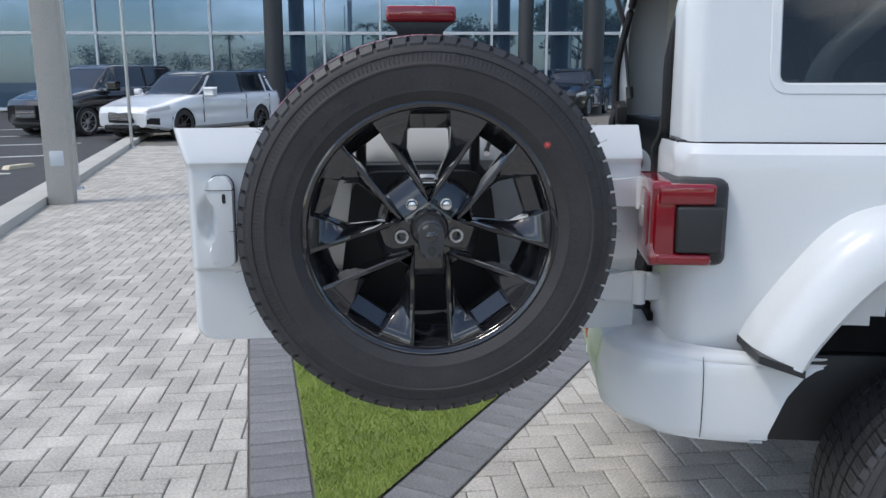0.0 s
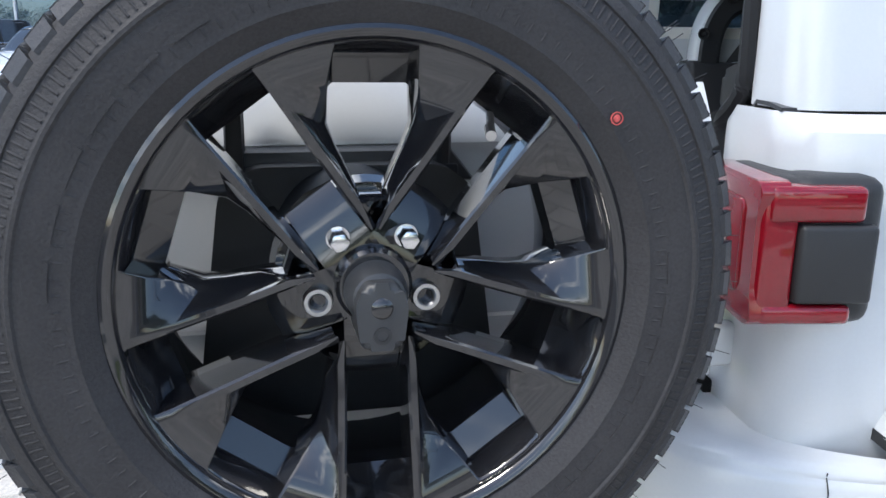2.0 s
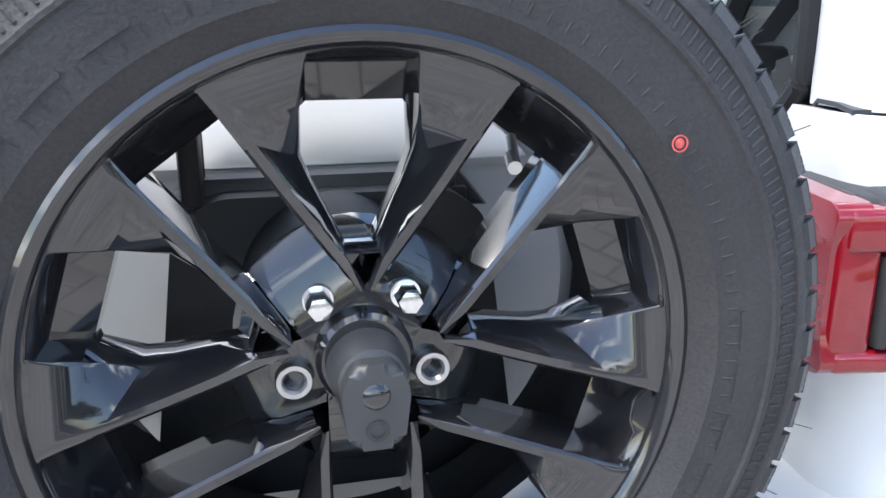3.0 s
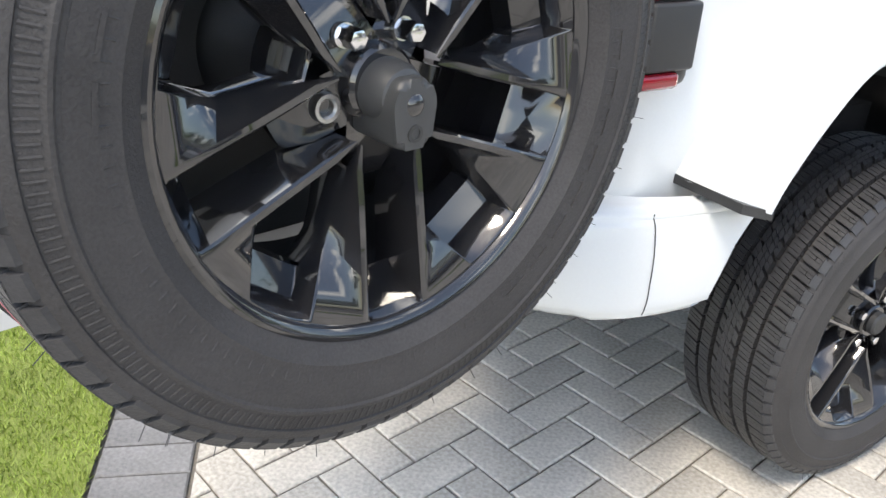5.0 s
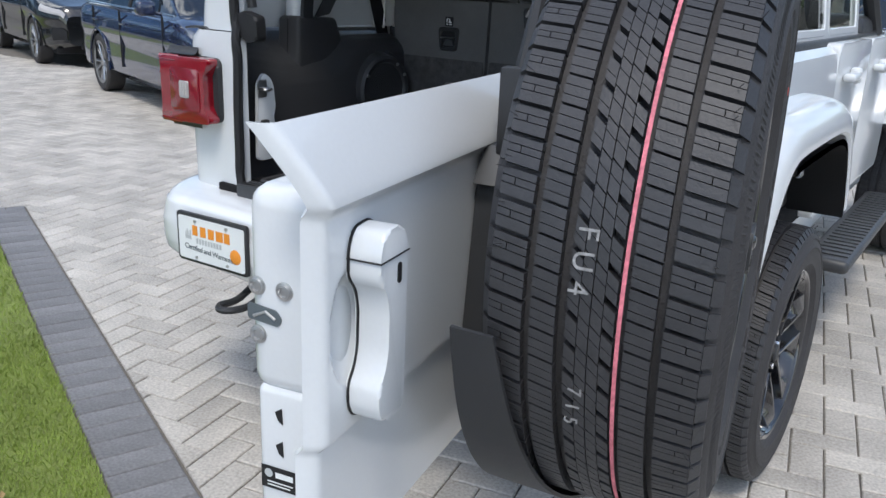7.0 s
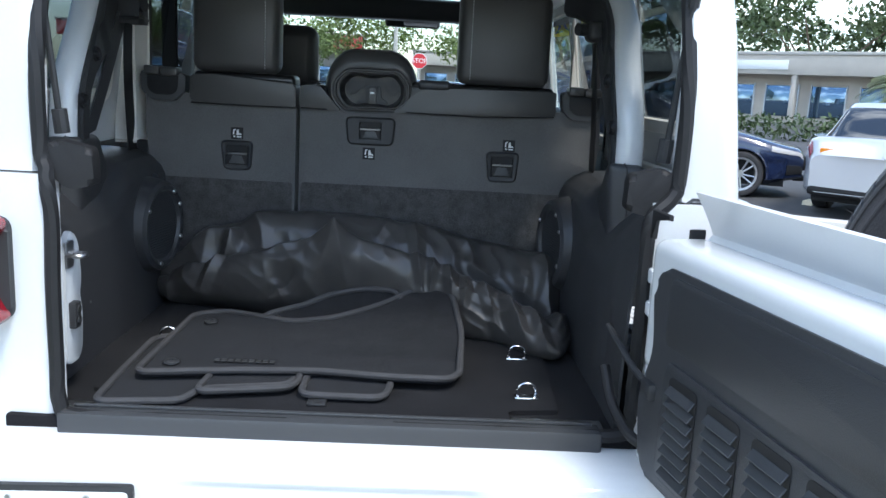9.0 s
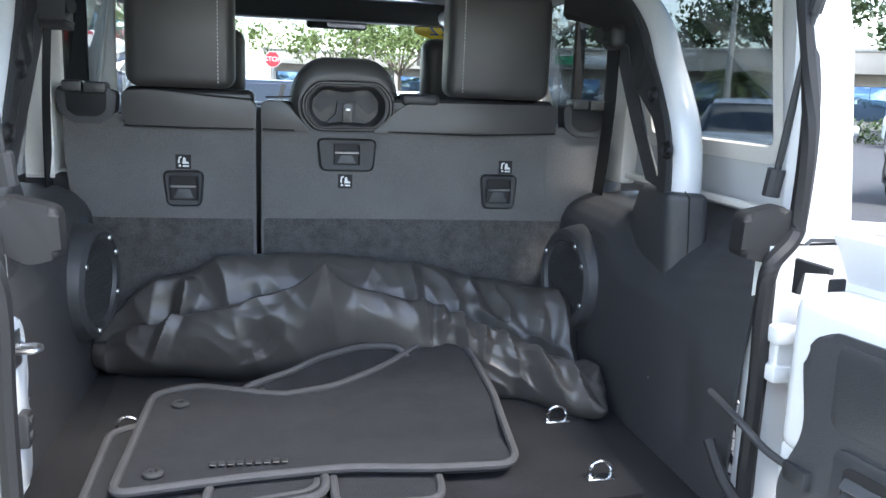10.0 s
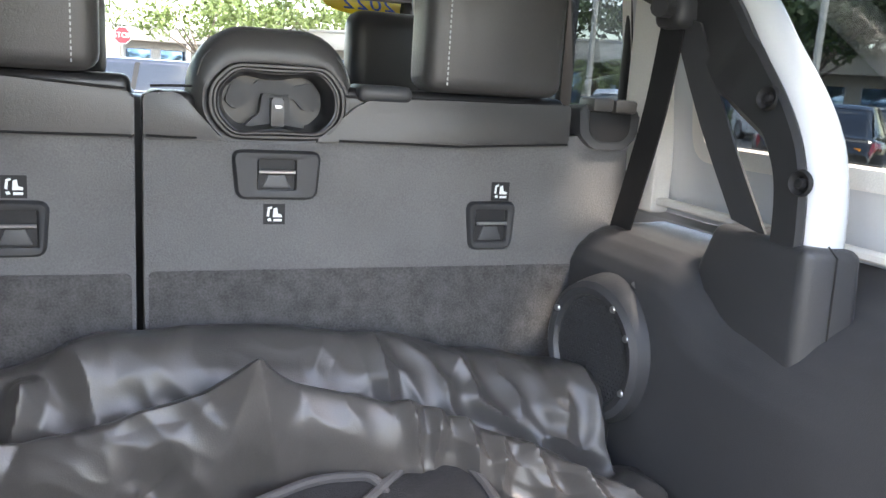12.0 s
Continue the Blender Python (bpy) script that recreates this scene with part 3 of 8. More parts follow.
        inner = [(-0.628, 0.355), (-0.60, 0.41), (-0.535, 0.50), (-0.465, 0.572), (-0.40, 0.603), (-0.31, 0.612), (-0.1, 0.616), (0.1, 0.616), (0.22, 0.606), (0.315, 0.57), (0.39, 0.48), (0.46, 0.36), (0.48, 0.31)]
        path_o = smooth_path([(0, y, z) for y, z in line], 6)
        path_i = smooth_path([(0, y, z) for y, z in inner], 6)
        b = bmesh.new()
        rows = []
        for o, i in zip(path_o, path_i):
            row = []
            for t, dx in ((0.0, 0.785), (0.03, 0.838), (0.10, 0.880), (0.22, 0.905), (0.45, 0.925), (0.72, 0.934), (0.92, 0.934), (1.0, 0.926), (1.02, 0.90), (1.0, 0.80)):
                q = o.lerp(i, t)
                row.append(b.verts.new((sx * dx, yc + q.y, zc + q.z)))
            rows.append(row)
        for ra, rc in zip(rows, rows[1:]):
            for p, q, u, v in zip(ra, ra[1:], rc[1:], rc):
                b.faces.new((p, q, u, v))
        b.faces.new(rows[0])
        b.faces.new(rows[-1])
        join(bm, b)
        flare = part(nm, bm, WHITE, car, "white wide wheel-arch flare")
        bm = bmesh.new()
        b = bmesh.new()
        rows = []
        for i in path_i[len(path_i) // 3:]:
            c = Vector((0, 0.0, 0.0))
            q = i.lerp(c, 0.02)
            rows.append([b.verts.new((sx * 0.931, yc + q.y, zc + q.z)), b.verts.new((sx * 0.931, yc + q.y * 0.975, zc + q.z * 0.975 - 0.004)), b.verts.new((sx * 0.60, yc + q.y * 0.96, zc + q.z * 0.96)), b.verts.new((sx * 0.60, yc + q.y * 1.03, zc + q.z * 1.03))])
        for ra, rc in zip(rows, rows[1:]):
            for k in range(3):
                b.faces.new((ra[k], ra[k + 1], rc[k + 1], rc[k]))
        bmesh.ops.solidify(b, geom=b.faces[:], thickness=0.004)
        join(bm, b)
        prism(bm, [(0.79, 0.0), (0.945, 0.012), (0.93, 0.118), (0.79, 0.125)], 0.018, Matrix(((sx, 0, 0, 0), (0, 1, 0, yc - 0.745), (0, -0.36, 1, zc + 0.385), (0, 0, 0, 1))))
        part("arch_liner", bm, BLACK_PLASTIC, flare, "black plastic arch liner")

    # tail lamps
    bm = bmesh.new()
    prism(bm, round_outline([(0.628, 0.988), (0.828, 0.988), (0.828, 1.203), (0.628, 1.203)], 0.03), 0.10,
          Matrix(((sx, 0, 0, 0), (0, 0, -1, 0.085), (0, 1, 0, 0), (0, 0, 0, 1))), 0.015, 3)
    box(bm, sx * 0.75, sx * 0.838, 0.0, 0.122, 0.984, 1.207, 0.024, 3)
    lamp = part("tail_lamp", bm, BLACK_PLASTIC, car, "tail lamp with red lens and black housing")
    bm = bmesh.new()
    # red lens waisted on both edges, with arms wrapped round to the side
    outer = round_outline([(0.634, 0.990), (0.838, 0.986), (0.850, 1.0), (0.840, 1.045), (0.840, 1.145), (0.850, 1.188), (0.838, 1.202), (0.634, 1.203), (0.629, 1.188), (0.650, 1.145), (0.650, 1.045), (0.629, 1.004)], 0.008, 3)
    prism(bm, outer, 0.040, Matrix(((sx, 0, 0, 0), (0, 0, -1, -0.012), (0, 1, 0, 0), (0, 0, 0, 1))), 0.010, 3)
    part("red_lens", bm, RED_LENS, lamp, "glossy red lens")
    for x1, y0, y1, z0, z1, r in ((0.850, -0.040, 0.090, 1.142, 1.196, 0.010), (0.850, -0.040, 0.086, 0.989, 1.020, 0.010), (0.846, -0.046, 0.004, 0.995, 1.19, 0.008)):
        bm = bmesh.new()
        box(bm, sx * 0.78, sx * x1, y0, y1, z0, z1, r, 3)
        part("lens_arm", bm, RED_LENS, lamp, "red lens arm wrapped round the corner")
    bm = bmesh.new()
    prism(bm, round_outline([(0.668, 1.024), (0.800, 1.024), (0.800, 1.168), (0.668, 1.168)], 0.015), 0.006, Matrix(((sx, 0, 0, 0), (0, 0, -1, -0.049), (0, 1, 0, 0), (0, 0, 0, 1))), 0.003)
    part("inner_lens", bm, DARK_RED, lamp, "darker red inner lens")
    bm = bmesh.new()
    prism(bm, round_outline([(0.712, 1.070), (0.752, 1.070), (0.752, 1.126), (0.712, 1.126)], 0.005), 0.006, Matrix(((sx, 0, 0, 0), (0, 0, -1, -0.053), (0, 1, 0, 0), (0, 0, 0, 1))), 0.002)
    for k in range(3):
        box(bm, sx * (0.715 + 0.012 * k), sx * (0.723 + 0.012 * k), -0.0610, -0.058, 1.074, 1.122)
    part("reversing_lens", bm, CLEAR_LENS, lamp, "clear ribbed reversing lens")
    bm = bmesh.new()
    box(bm, sx * 0.813, sx * 0.853, 0.004, 0.108, 1.022, 1.140, 0.008, 3)
    part("side_block", bm, BLACK_PLASTIC, lamp, "matt black side block")
    lamp.matrix_local = Matrix.Translation((0.0 if sx > 0 else 0.03, 0, 0.978 - 0.985 * 0.9)) @ Matrix.Diagonal((1, 1, 0.9, 1))

    # wheels on the axles
    for y, nm in ((AXLE_Y, "rear_wheel"), (3.80, "front_wheel")):
        m = Matrix(((0, 0, sx, sx * 0.815), (sx, 0, 0, y), (0, 1, 0, 0.395), (0, 0, 0, 1)))
        wheel(nm, m @ pose(0, 0, 0, 0, 0, 25), car, (0, 1, 2, 3, 4), (), "gloss black ten-spoke wheel with road tyre")
        bm = bmesh.new()
        lathe(bm, [(0.0001, 0.096), (0.022, 0.096), (0.027, 0.092), (0.028, 0.08), (0.0001, 0.08)], 24, closed=False, m=m)
        part("hub_cap", bm, BLACK_PLASTIC, car, "black hub cap")
        bm = bmesh.new()
        lathe(bm, [(0.0001, 0.0), (0.16, 0.0), (0.16, -0.02), (0.0001, -0.02)], 40, closed=False, m=m)
        part("brake_disc", bm, STEEL, car, "steel brake disc")

# rear axle and underbody
bm = bmesh.new()
tube(bm, [(-0.7, AXLE_Y, 0.41), (0.7, AXLE_Y, 0.41)], 0.045, 12)
box(bm, -0.6, 0.6, 0.1, 3.6, 0.45, 0.70, 0.02)
box(bm, -0.42, 0.42, 0.02, 0.3, 0.42, 0.6, 0.06, 3)
part("underbody", bm, BLACK_PLASTIC, car, "dark underbody and axle")
bm = bmesh.new()
hook = smooth_path([(-0.42, -0.02, 0.55), (-0.42, -0.12, 0.50), (-0.42, -0.19, 0.50), (-0.39, -0.215, 0.50), (-0.36, -0.19, 0.50), (-0.36, -0.12, 0.50), (-0.36, -0.02, 0.55)], 5)
tube(bm, hook, 0.011, 8)
part("tow_hook", bm, BLACK_PLASTIC, car, "black tow hook")

# bumper: plan section swept across, swept ends, hollowed middle
bm = bmesh.new()


def bumper(u, v):
    s = u * 2 - 1
    a = abs(s)
    if a < 0.80:
        x, y = s / 0.80 * 0.66, -0.135 - 0.006 * math.cos(s * 2)
    else:
        t = (a - 0.80) / 0.20
        x = math.copysign(0.66 + 0.22 * math.sin(t * math.pi / 2), s)
        y = -0.137 + 0.528 * (1 - math.cos(t * math.pi / 2)) ** 1.2 * (1 - 0.40 * v)
    dip = 0.012 * max(0.0, min(1.0, (0.30 - abs(x)) / 0.06))
    top, low = 0.762, 0.545 + 0.05 * max(0, a - 0.5) * (1 if a < 0.9 else 0.6)
    prof = ((-0.17, 0.020), (-0.06, 0.014), (-0.03, 0.004), (-0.006, -0.012), (0.0, -0.035), (0.008, -0.08), (0.006, -0.14), (-0.004, -0.18), (-0.03, -0.205), (-0.10, -0.215))
    k = v * (len(prof) - 1)
    i = min(int(k), len(prof) - 2)
    inn = lerp(prof[i][0], prof[i + 1][0], k - i)
    down = lerp(prof[i][1], prof[i + 1][1], k - i)
    z = top + down * (top - low) / 0.215
    inn *= 1 - 0.85 * max(0.0, a - 0.8) / 0.2 if inn < -0.02 and v < 0.3 else 1
    push = inn - (dip if -0.16 < down < -0.02 else dip * 0.4)
    return Vector((x - math.copysign(max(0, a - 0.8) * 0.9, s) * (-push) * 1.4, y - push, z))


grid(bm, bumper, 160, 27, lambda p: p.y < lerp(0.205, 0.300, (p.z - 0.567) / 0.163), 0.006)
bump = part("rear_bumper", bm, WHITE, car, "white painted rear bumper", smooth=50)
for side in (0, 1):
    seam = []
    for j in range(13):
        v = lerp(0.22, 0.86, j / 12)
        best = min((abs(bumper(0.9 + 0.00015 * k, v).y - 0.083), 0.9 + 0.00015 * k) for k in range(660))[1]
        q = bumper(best if side else 1 - best, v)
        seam.append(q + Vector((0.002 if side else -0.002, -0.001, 0)))
    bm = bmesh.new()
    tube(bm, seam, 0.0010, 5)
    part("bumper_seam", bm, SEAL, bump, "dark joint in the bumper")
for sx in (1, -1):
    bm = bmesh.new()
    shift = 0.07 if sx < 0 else 0.03
    prism(bm, [(0.305, 0.664), (0.375, 0.664), (0.375, 0.708), (0.345, 0.714), (0.318, 0.706), (0.305, 0.69)], 0.008, Matrix(((sx, 0, 0, shift), (0, 0, -1, -0.140), (0, 1, 0, 0), (0, 0, 0, 1))), 0.003)
    part("bumper_reflector", bm, REFLECTOR, bump, "red bumper reflector")
    bm = bmesh.new()
    lathe(bm, [(0.0001, 0.004), (0.011, 0.004), (0.013, 0.0), (0.0001, 0.0)], 16, closed=False, m=Matrix(((1, 0, 0, sx * 0.35 + shift), (0, 0, -1, -0.142), (0, 1, 0, 0.625), (0, 0, 0, 1))))
    part("parking_sensor", bm, WHITE, bump, "white parking sensor")
bm = bmesh.new()
lathe(bm, [(0.0001, 0.004), (0.011, 0.004), (0.013, 0.0), (0.0001, 0.0)], 16, closed=False, m=Matrix(((1, 0, 0, -0.77), (0, 0, -1, -0.065), (0, 1, 0, 0.68), (0, 0, 0, 1))))
part("parking_sensor", bm, WHITE, bump, "white parking sensor")

# number plate on the bumper
PLATE = Matrix.Translation((-0.482, -0.152, 0.668)) @ Euler((radians(90), 0, radians(2))).to_matrix().to_4x4() @ Matrix.Scale(0.89, 4)
bm = bmesh.new()
prism(bm, round_outline([(-0.162, -0.084), (0.162, -0.084), (0.162, 0.084), (-0.162, 0.084)], 0.01), 0.012, PLATE, 0.003)
plate = part("plate_frame", bm, BLACK_PLASTIC, bump, "black number plate frame")
bm = bmesh.new()
prism(bm, round_outline([(-0.153, -0.074), (0.153, -0.074), (0.153, 0.072), (-0.153, 0.072)], 0.01), 0.002, PLATE @ pose(0, 0, 0.0125))
sign = part("dealer_plate", bm, PAPER, bump, "white dealer plate with orange bar and script")
for k, w in enumerate((0.028, 0.03, 0.032, 0.036, 0.03)):
    bm = bmesh.new()
    x = -0.085 + k * 0.037
    box(bm, x, x + w - 0.004, 0.012, 0.046, 0, 0.0008, 0.0, m=PLATE @ pose(0, 0, 0.0145))
    part("orange_bar", bm, ORANGE, bump, "orange blank name bar")
for k in range(9):
    bm = bmesh.new()
    x = -0.068 + k * 0.0135
    box(bm, x, x + 0.009, -0.014, 0.004, 0, 0.0008, 0.0, m=PLATE @ pose(0, 0, 0.0145))
    part("grey_bar", bm, GREY_INK, bump, "grey blank word bar")
bm = bmesh.new()
box(bm, -0.12, -0.092, -0.004, 0.008, 0, 0.0008, 0.0, m=PLATE @ pose(0, 0, 0.0145))
for k in range(4):
    box(bm, -0.119 + 0.007 * k, -0.115 + 0.007 * k, 0.008, 0.02 + 0.008 * (k % 2), 0, 0.0008, 0.0, m=PLATE @ pose(0, 0, 0.0145))
part("skyline_mark", bm, GREY_INK, bump, "small grey skyline mark")
text_part("plate_script", "Certified and Warranted", 0.026, INK, bump, PLATE @ pose(-0.005, -0.036, 0.0152, 0, 0, -3), "dark script on the plate", 0.92)
bm = bmesh.new()
lathe(bm, [(0.0001, 0.003), (0.018, 0.0028), (0.025, 0.0), (0.0001, 0.0)], 20, closed=False, m=PLATE @ pose(0.112, -0.026, 0.0145))
part("orange_disc", bm, ORANGE, bump, "orange fruit shape")
for x in (-0.07, 0.075):
    for y in (0.061, -0.063):
        bm = bmesh.new()
        lathe(bm, [(0.0001, 0.004), (0.005, 0.004), (0.006, 0.0), (0.0001, 0.0)], 12, closed=False, m=PLATE @ pose(x, y, 0.0145))
        part("plate_screw", bm, STEEL, bump, "plate screw")

# roof, header and glass hatch's struts
bm = bmesh.new()


def roof(u, v):
    s = u * 2 - 1
    return Vector((s * 0.66, lerp(0.06, 2.24, v), 1.858 - 0.05 * abs(s) ** 4 - 0.02 * (1 - v) ** 3))


grid(bm, roof, 24, 24, None, 0.05)
part("hardtop_roof", bm, WHITE, car, "white hardtop roof panel")
bm = bmesh.new()
box(bm, -0.57, 0.57, 0.05, 0.11, 1.735, 1.81, 0.02, 3)
part("rear_header", bm, WHITE, car, "white hardtop header over the opening")
for sx in (1, -1):
    # rubber seal round the opening
    e, wide = (0.55, 0.055) if sx > 0 else (0.525, 0.0)
    bm = bmesh.new()
    line = smooth_path([(sx * 0.10, -0.012, 0.803), (sx * 0.30, -0.012, 0.803), (sx * (e - 0.037), -0.012, 0.805), (sx * (e - 0.005), -0.010, 0.832), (sx * (e - 0.001), -0.006, 0.91), (sx * (e + 0.001), -0.004, 1.05), (sx * e, 0.0, 1.17),
                        (sx * (e + 0.005), 0.0, 1.225), (sx * (0.535 + wide), 0.008, 1.262), (sx * (0.545 + wide), 0.012, 1.30), (sx * (0.546 + wide), 0.014, 1.45), (sx * (0.540 + wide), 0.045, 1.60), (sx * (0.52 + wide), 0.065, 1.70), (sx * 0.45, 0.07, 1.735), (sx * 0.0, 0.07, 1.74)], 6)
    tube(bm, line, 0.014, 8)
    part("opening_seal", bm, SEAL, car, "black rubber opening seal")
    bm = bmesh.new()
    prism(bm, round_outline([(0.452, 1.235), (0.495, 1.225), (0.545, 1.258), (0.552, 1.290), (0.520, 1.315), (0.455, 1.300)], 0.012), 0.035, Matrix(((sx, 0, 0, sx * wide), (0, 0, -1, 0.045), (0, 1, 0, 0), (0, 0, 0, 1))), 0.012, 3)
    part("seal_corner", bm, SEAL, car, "black moulded seal corner")
    bm = bmesh.new()
    tube(bm, [(sx * (0.527 + wide), 0.064, 1.322), (sx * (0.530 + wide), 0.060, 1.365)], 0.014, 10)
    tube(bm, [(sx * (0.530 + wide), 0.060, 1.35), (sx * (0.543 + wide), 0.03, 1.60)], 0.0060, 10)
    tube(bm, [(sx * (0.543 + wide), 0.03, 1.60), (sx * (0.556 + wide), -0.06, 1.90)], 0.0105, 8)
    part("hatch_strut", bm, BLACK_PLASTIC, car, "black gas strut of the raised hatch")


# ---- open tailgate: local x from hinge to latch, y out of its skin, z up ----
GATE_ANGLE = 11.0
ga = radians(GATE_ANGLE)
GATE = Matrix(((math.sin(ga), math.cos(ga), 0, 0.644), (-math.cos(ga), math.sin(ga), 0, -0.04), (0, 0, 1, 0), (0, 0, 0, 1)))
bm = bmesh.new()
BOWL = (1.052, 1.070, 0.036, 0.066)


def skin(u, v):
    z = lerp(0.772, 1.286, v)
    end = 1.108 + 0.032 * max(0.0, (z - 1.20) / 0.086) ** 1.0
    low = 0.035 - (z - 0.772)
    if low > 0:
        end -= 0.035 - math.sqrt(max(0.0, 0.035 ** 2 - low ** 2))
    x = lerp(0.012, end, u)
    y = 0.0
    if z < 0.955:
        y = -0.010 + 0.010 * max(0, (z - 0.945) / 0.01)
    if z > 1.195:
        t = (z - 1.195) / 0.091
        y = 0.010 * min(1, t * 8) - 0.052 * max(0.0, t - 0.15) ** 1.2
    d = ((x - BOWL[0]) / BOWL[2]) ** 2 + ((z - BOWL[1]) / BOWL[3]) ** 2
    if d < 1:
        y -= 0.030 * (1 - d) ** 1.3
    if u > 0.985:
        y -= 0.02 * ((u - 0.985) / 0.015) ** 2
    return Vector((x, y, z))


grid(bm, skin, 220, 110, None, 0.006)
gate = part("tailgate", bm, WHITE, car, "open white tailgate carrying the spare wheel", at=GATE)
bm = bmesh.new()
box(bm, 0.03, 1.060, -0.122, -0.012, 0.975, 1.208, 0.024, 4)
box(bm, 0.03, 1.059, -0.113, -0.014, 0.800, 0.985, 0.010, 3)
part("gate_shell", bm, WHITE, gate, "white inner shell of the gate")
for y, z in ((-0.106, 1.100), (-0.072, 1.099), (-0.106, 1.045)):
    bm = bmesh.new()
    lathe(bm, [(0.0001, 0.002), (0.0045, 0.002), (0.0055, 0.0045), (0.008, 0.004), (0.0085, 0.0015), (0.0105, 0.001), (0.0105, 0.0), (0.0001, 0.0)], 18, closed=False, m=Matrix(((0, 0, 1, 1.060), (1, 0, 0, y), (0, 1, 0, z), (0, 0, 0, 1))))
    part("latch_screw", bm, STEEL, gate, "steel latch screw")
bm = bmesh.new()
prism(bm, round_outline([(-0.118, 1.062), (-0.079, 1.058), (-0.075, 1.067), (-0.082, 1.076), (-0.118, 1.080)], 0.004), 0.002, Matrix(((0, 0, 1, 1.0598), (1, 0, 0, 0), (0, 1, 0, 0), (0, 0, 0, 1))))
latch = part("latch_slot", bm, INK, gate, "dark latch slot")
bm = bmesh.new()
tube(bm, [(1.062, -0.110, 1.066), (1.062, -0.095, 1.073), (1.062, -0.083, 1.066)], 0.0018, 8)
part("latch_claw", bm, STEEL, latch, "steel latch claw")
for z in (0.952, 0.911):
    bm = bmesh.new()
    prism(bm, [(-0.088, z + 0.004), (-0.079, z + 0.010), (-0.078, z - 0.010), (-0.084, z - 0.006)], 0.001, Matrix(((0, 0, 1, 1.0592), (1, 0, 0, 0), (0, 1, 0, 0), (0, 0, 0, 1))))
    part("drain_slot", bm, SEAL, gate, "black drain slot")
bm = bmesh.new()
box(bm, 1.0594, 1.0602, -0.108, -0.062, 0.858, 0.886)
tag = part("maker_label", bm, SEAL, gate, "black blank maker label")
for k, (y0, y1, z) in enumerate(((-0.089, -0.066, 0.873), (-0.100, -0.066, 0.866), (-0.100, -0.07, 0.862))):
    bm = bmesh.new()
    box(bm, 1.0603, 1.0606, y0, y1, z, z + (0.007 if k == 0 else 0.0015))
    part("label_bar", bm, PAPER, tag, "pale blank bar")
bm = bmesh.new()
lathe(bm, [(0.0001, 0.0004), (0.0055, 0.0004), (0.0001, 0.0)], 16, closed=False, m=Matrix(((0, 0, 1, 1.0603), (1, 0, 0, -0.098), (0, 1, 0, 0.8775), (0, 0, 0, 1))))
part("label_disc", bm, GREY_INK, tag, "pale disc")

# pull handle: C-shaped with key cylinder
bm = bmesh.new()
outline = round_outline([(1.000, 0.966), (1.046, 0.968), (1.056, 0.985), (1.056, 1.010), (1.044, 1.024), (1.037, 1.045), (1.036, 1.088), (1.042, 1.112), (1.056, 1.126), (1.056, 1.156), (1.046, 1.176), (1.012, 1.178), (0.998, 1.160)], 0.010, 4)
prism(bm, outline, 0.040, Matrix(((1, 0, 0, 0), (0, 0, 1, -0.002), (0, 1, 0, 0), (0, 0, 0, 1))), 0.010, 4)
handle = part("pull_handle", bm, WHITE, gate, "white pull handle with key cylinder")
bm = bmesh.new()
box(bm, 0.9965, 1.058, -0.002, 0.0395, 1.1460, 1.1472)
tube(bm, [Vector((x, 0.0015, z)) for x, z in outline] + [Vector((outline[0][0], 0.0015, outline[0][1]))], 0.0018, 5, cap=False)
part("handle_seam", bm, SEAL, handle, "dark seam round the handle")
bm = bmesh.new()
prism(bm, round_outline([(1.013, 1.116), (1.021, 1.116), (1.021, 1.138), (1.013, 1.138)], 0.0045), 0.002, Matrix(((1, 0, 0, 0), (0, 0, 1, 0.0372), (0, 1, 0, 0), (0, 0, 0, 1))))
part("keyhole", bm, SEAL, handle, "black keyhole")
# hinges
for z in (1.125, 0.885):
    bm = bmesh.new()
    tube(bm, [(0.012, 0.028, z - 0.04), (0.012, 0.028, z + 0.04)], 0.017, 14)
    prism(bm, round_outline([(0.0, z - 0.038), (0.10, z - 0.03), (0.23, z - 0.045), (0.25, z), (0.23, z + 0.045), (0.10, z + 0.03), (0.0, z + 0.038)], 0.015), 0.022, Matrix(((1, 0, 0, 0.005), (0, 0, 1, 0.002), (0, 1, 0, 0), (0, 0, 0, 1))), 0.008, 3)
    box(bm, -0.05, 0.02, 0.0, 0.03, z - 0.036, z + 0.036, 0.01, 3)
    part("hinge", bm, WHITE, gate, "white gate hinge")
# inside trim with louvres
bm = bmesh.new()
inside_line = round_outline([(0.07, 0.80), (0.985, 0.80), (1.0, 1.0), (0.985, 1.172), (0.10, 1.172), (0.065, 1.13), (0.085, 1.02), (0.045, 0.93)], 0.03)
prism(bm, inside_line, 0.022, Matrix(((1, 0, 0, 0), (0, 0, -1, -0.104), (0, 1, 0, 0), (0, 0, 0, 1))), 0.008, 3)
prism(bm, round_outline([(0.135, 0.822), (0.965, 0.822), (0.975, 1.0), (0.140, 1.024)], 0.02), 0.006, Matrix(((1, 0, 0, 0), (0, 0, -1, -0.125), (0, 1, 0, 0), (0, 0, 0, 1))), 0.004)
prism(bm, round_outline([(0.125, 1.045), (0.96, 1.035), (0.95, 1.155), (0.125, 1.16)], 0.02), 0.004, Matrix(((1, 0, 0, 0), (0, 0, -1, -0.125), (0, 1, 0, 0), (0, 0, 0, 1))), 0.003)
trim = part("gate_trim", bm, TRIM, gate, "black plastic inner trim with louvres")
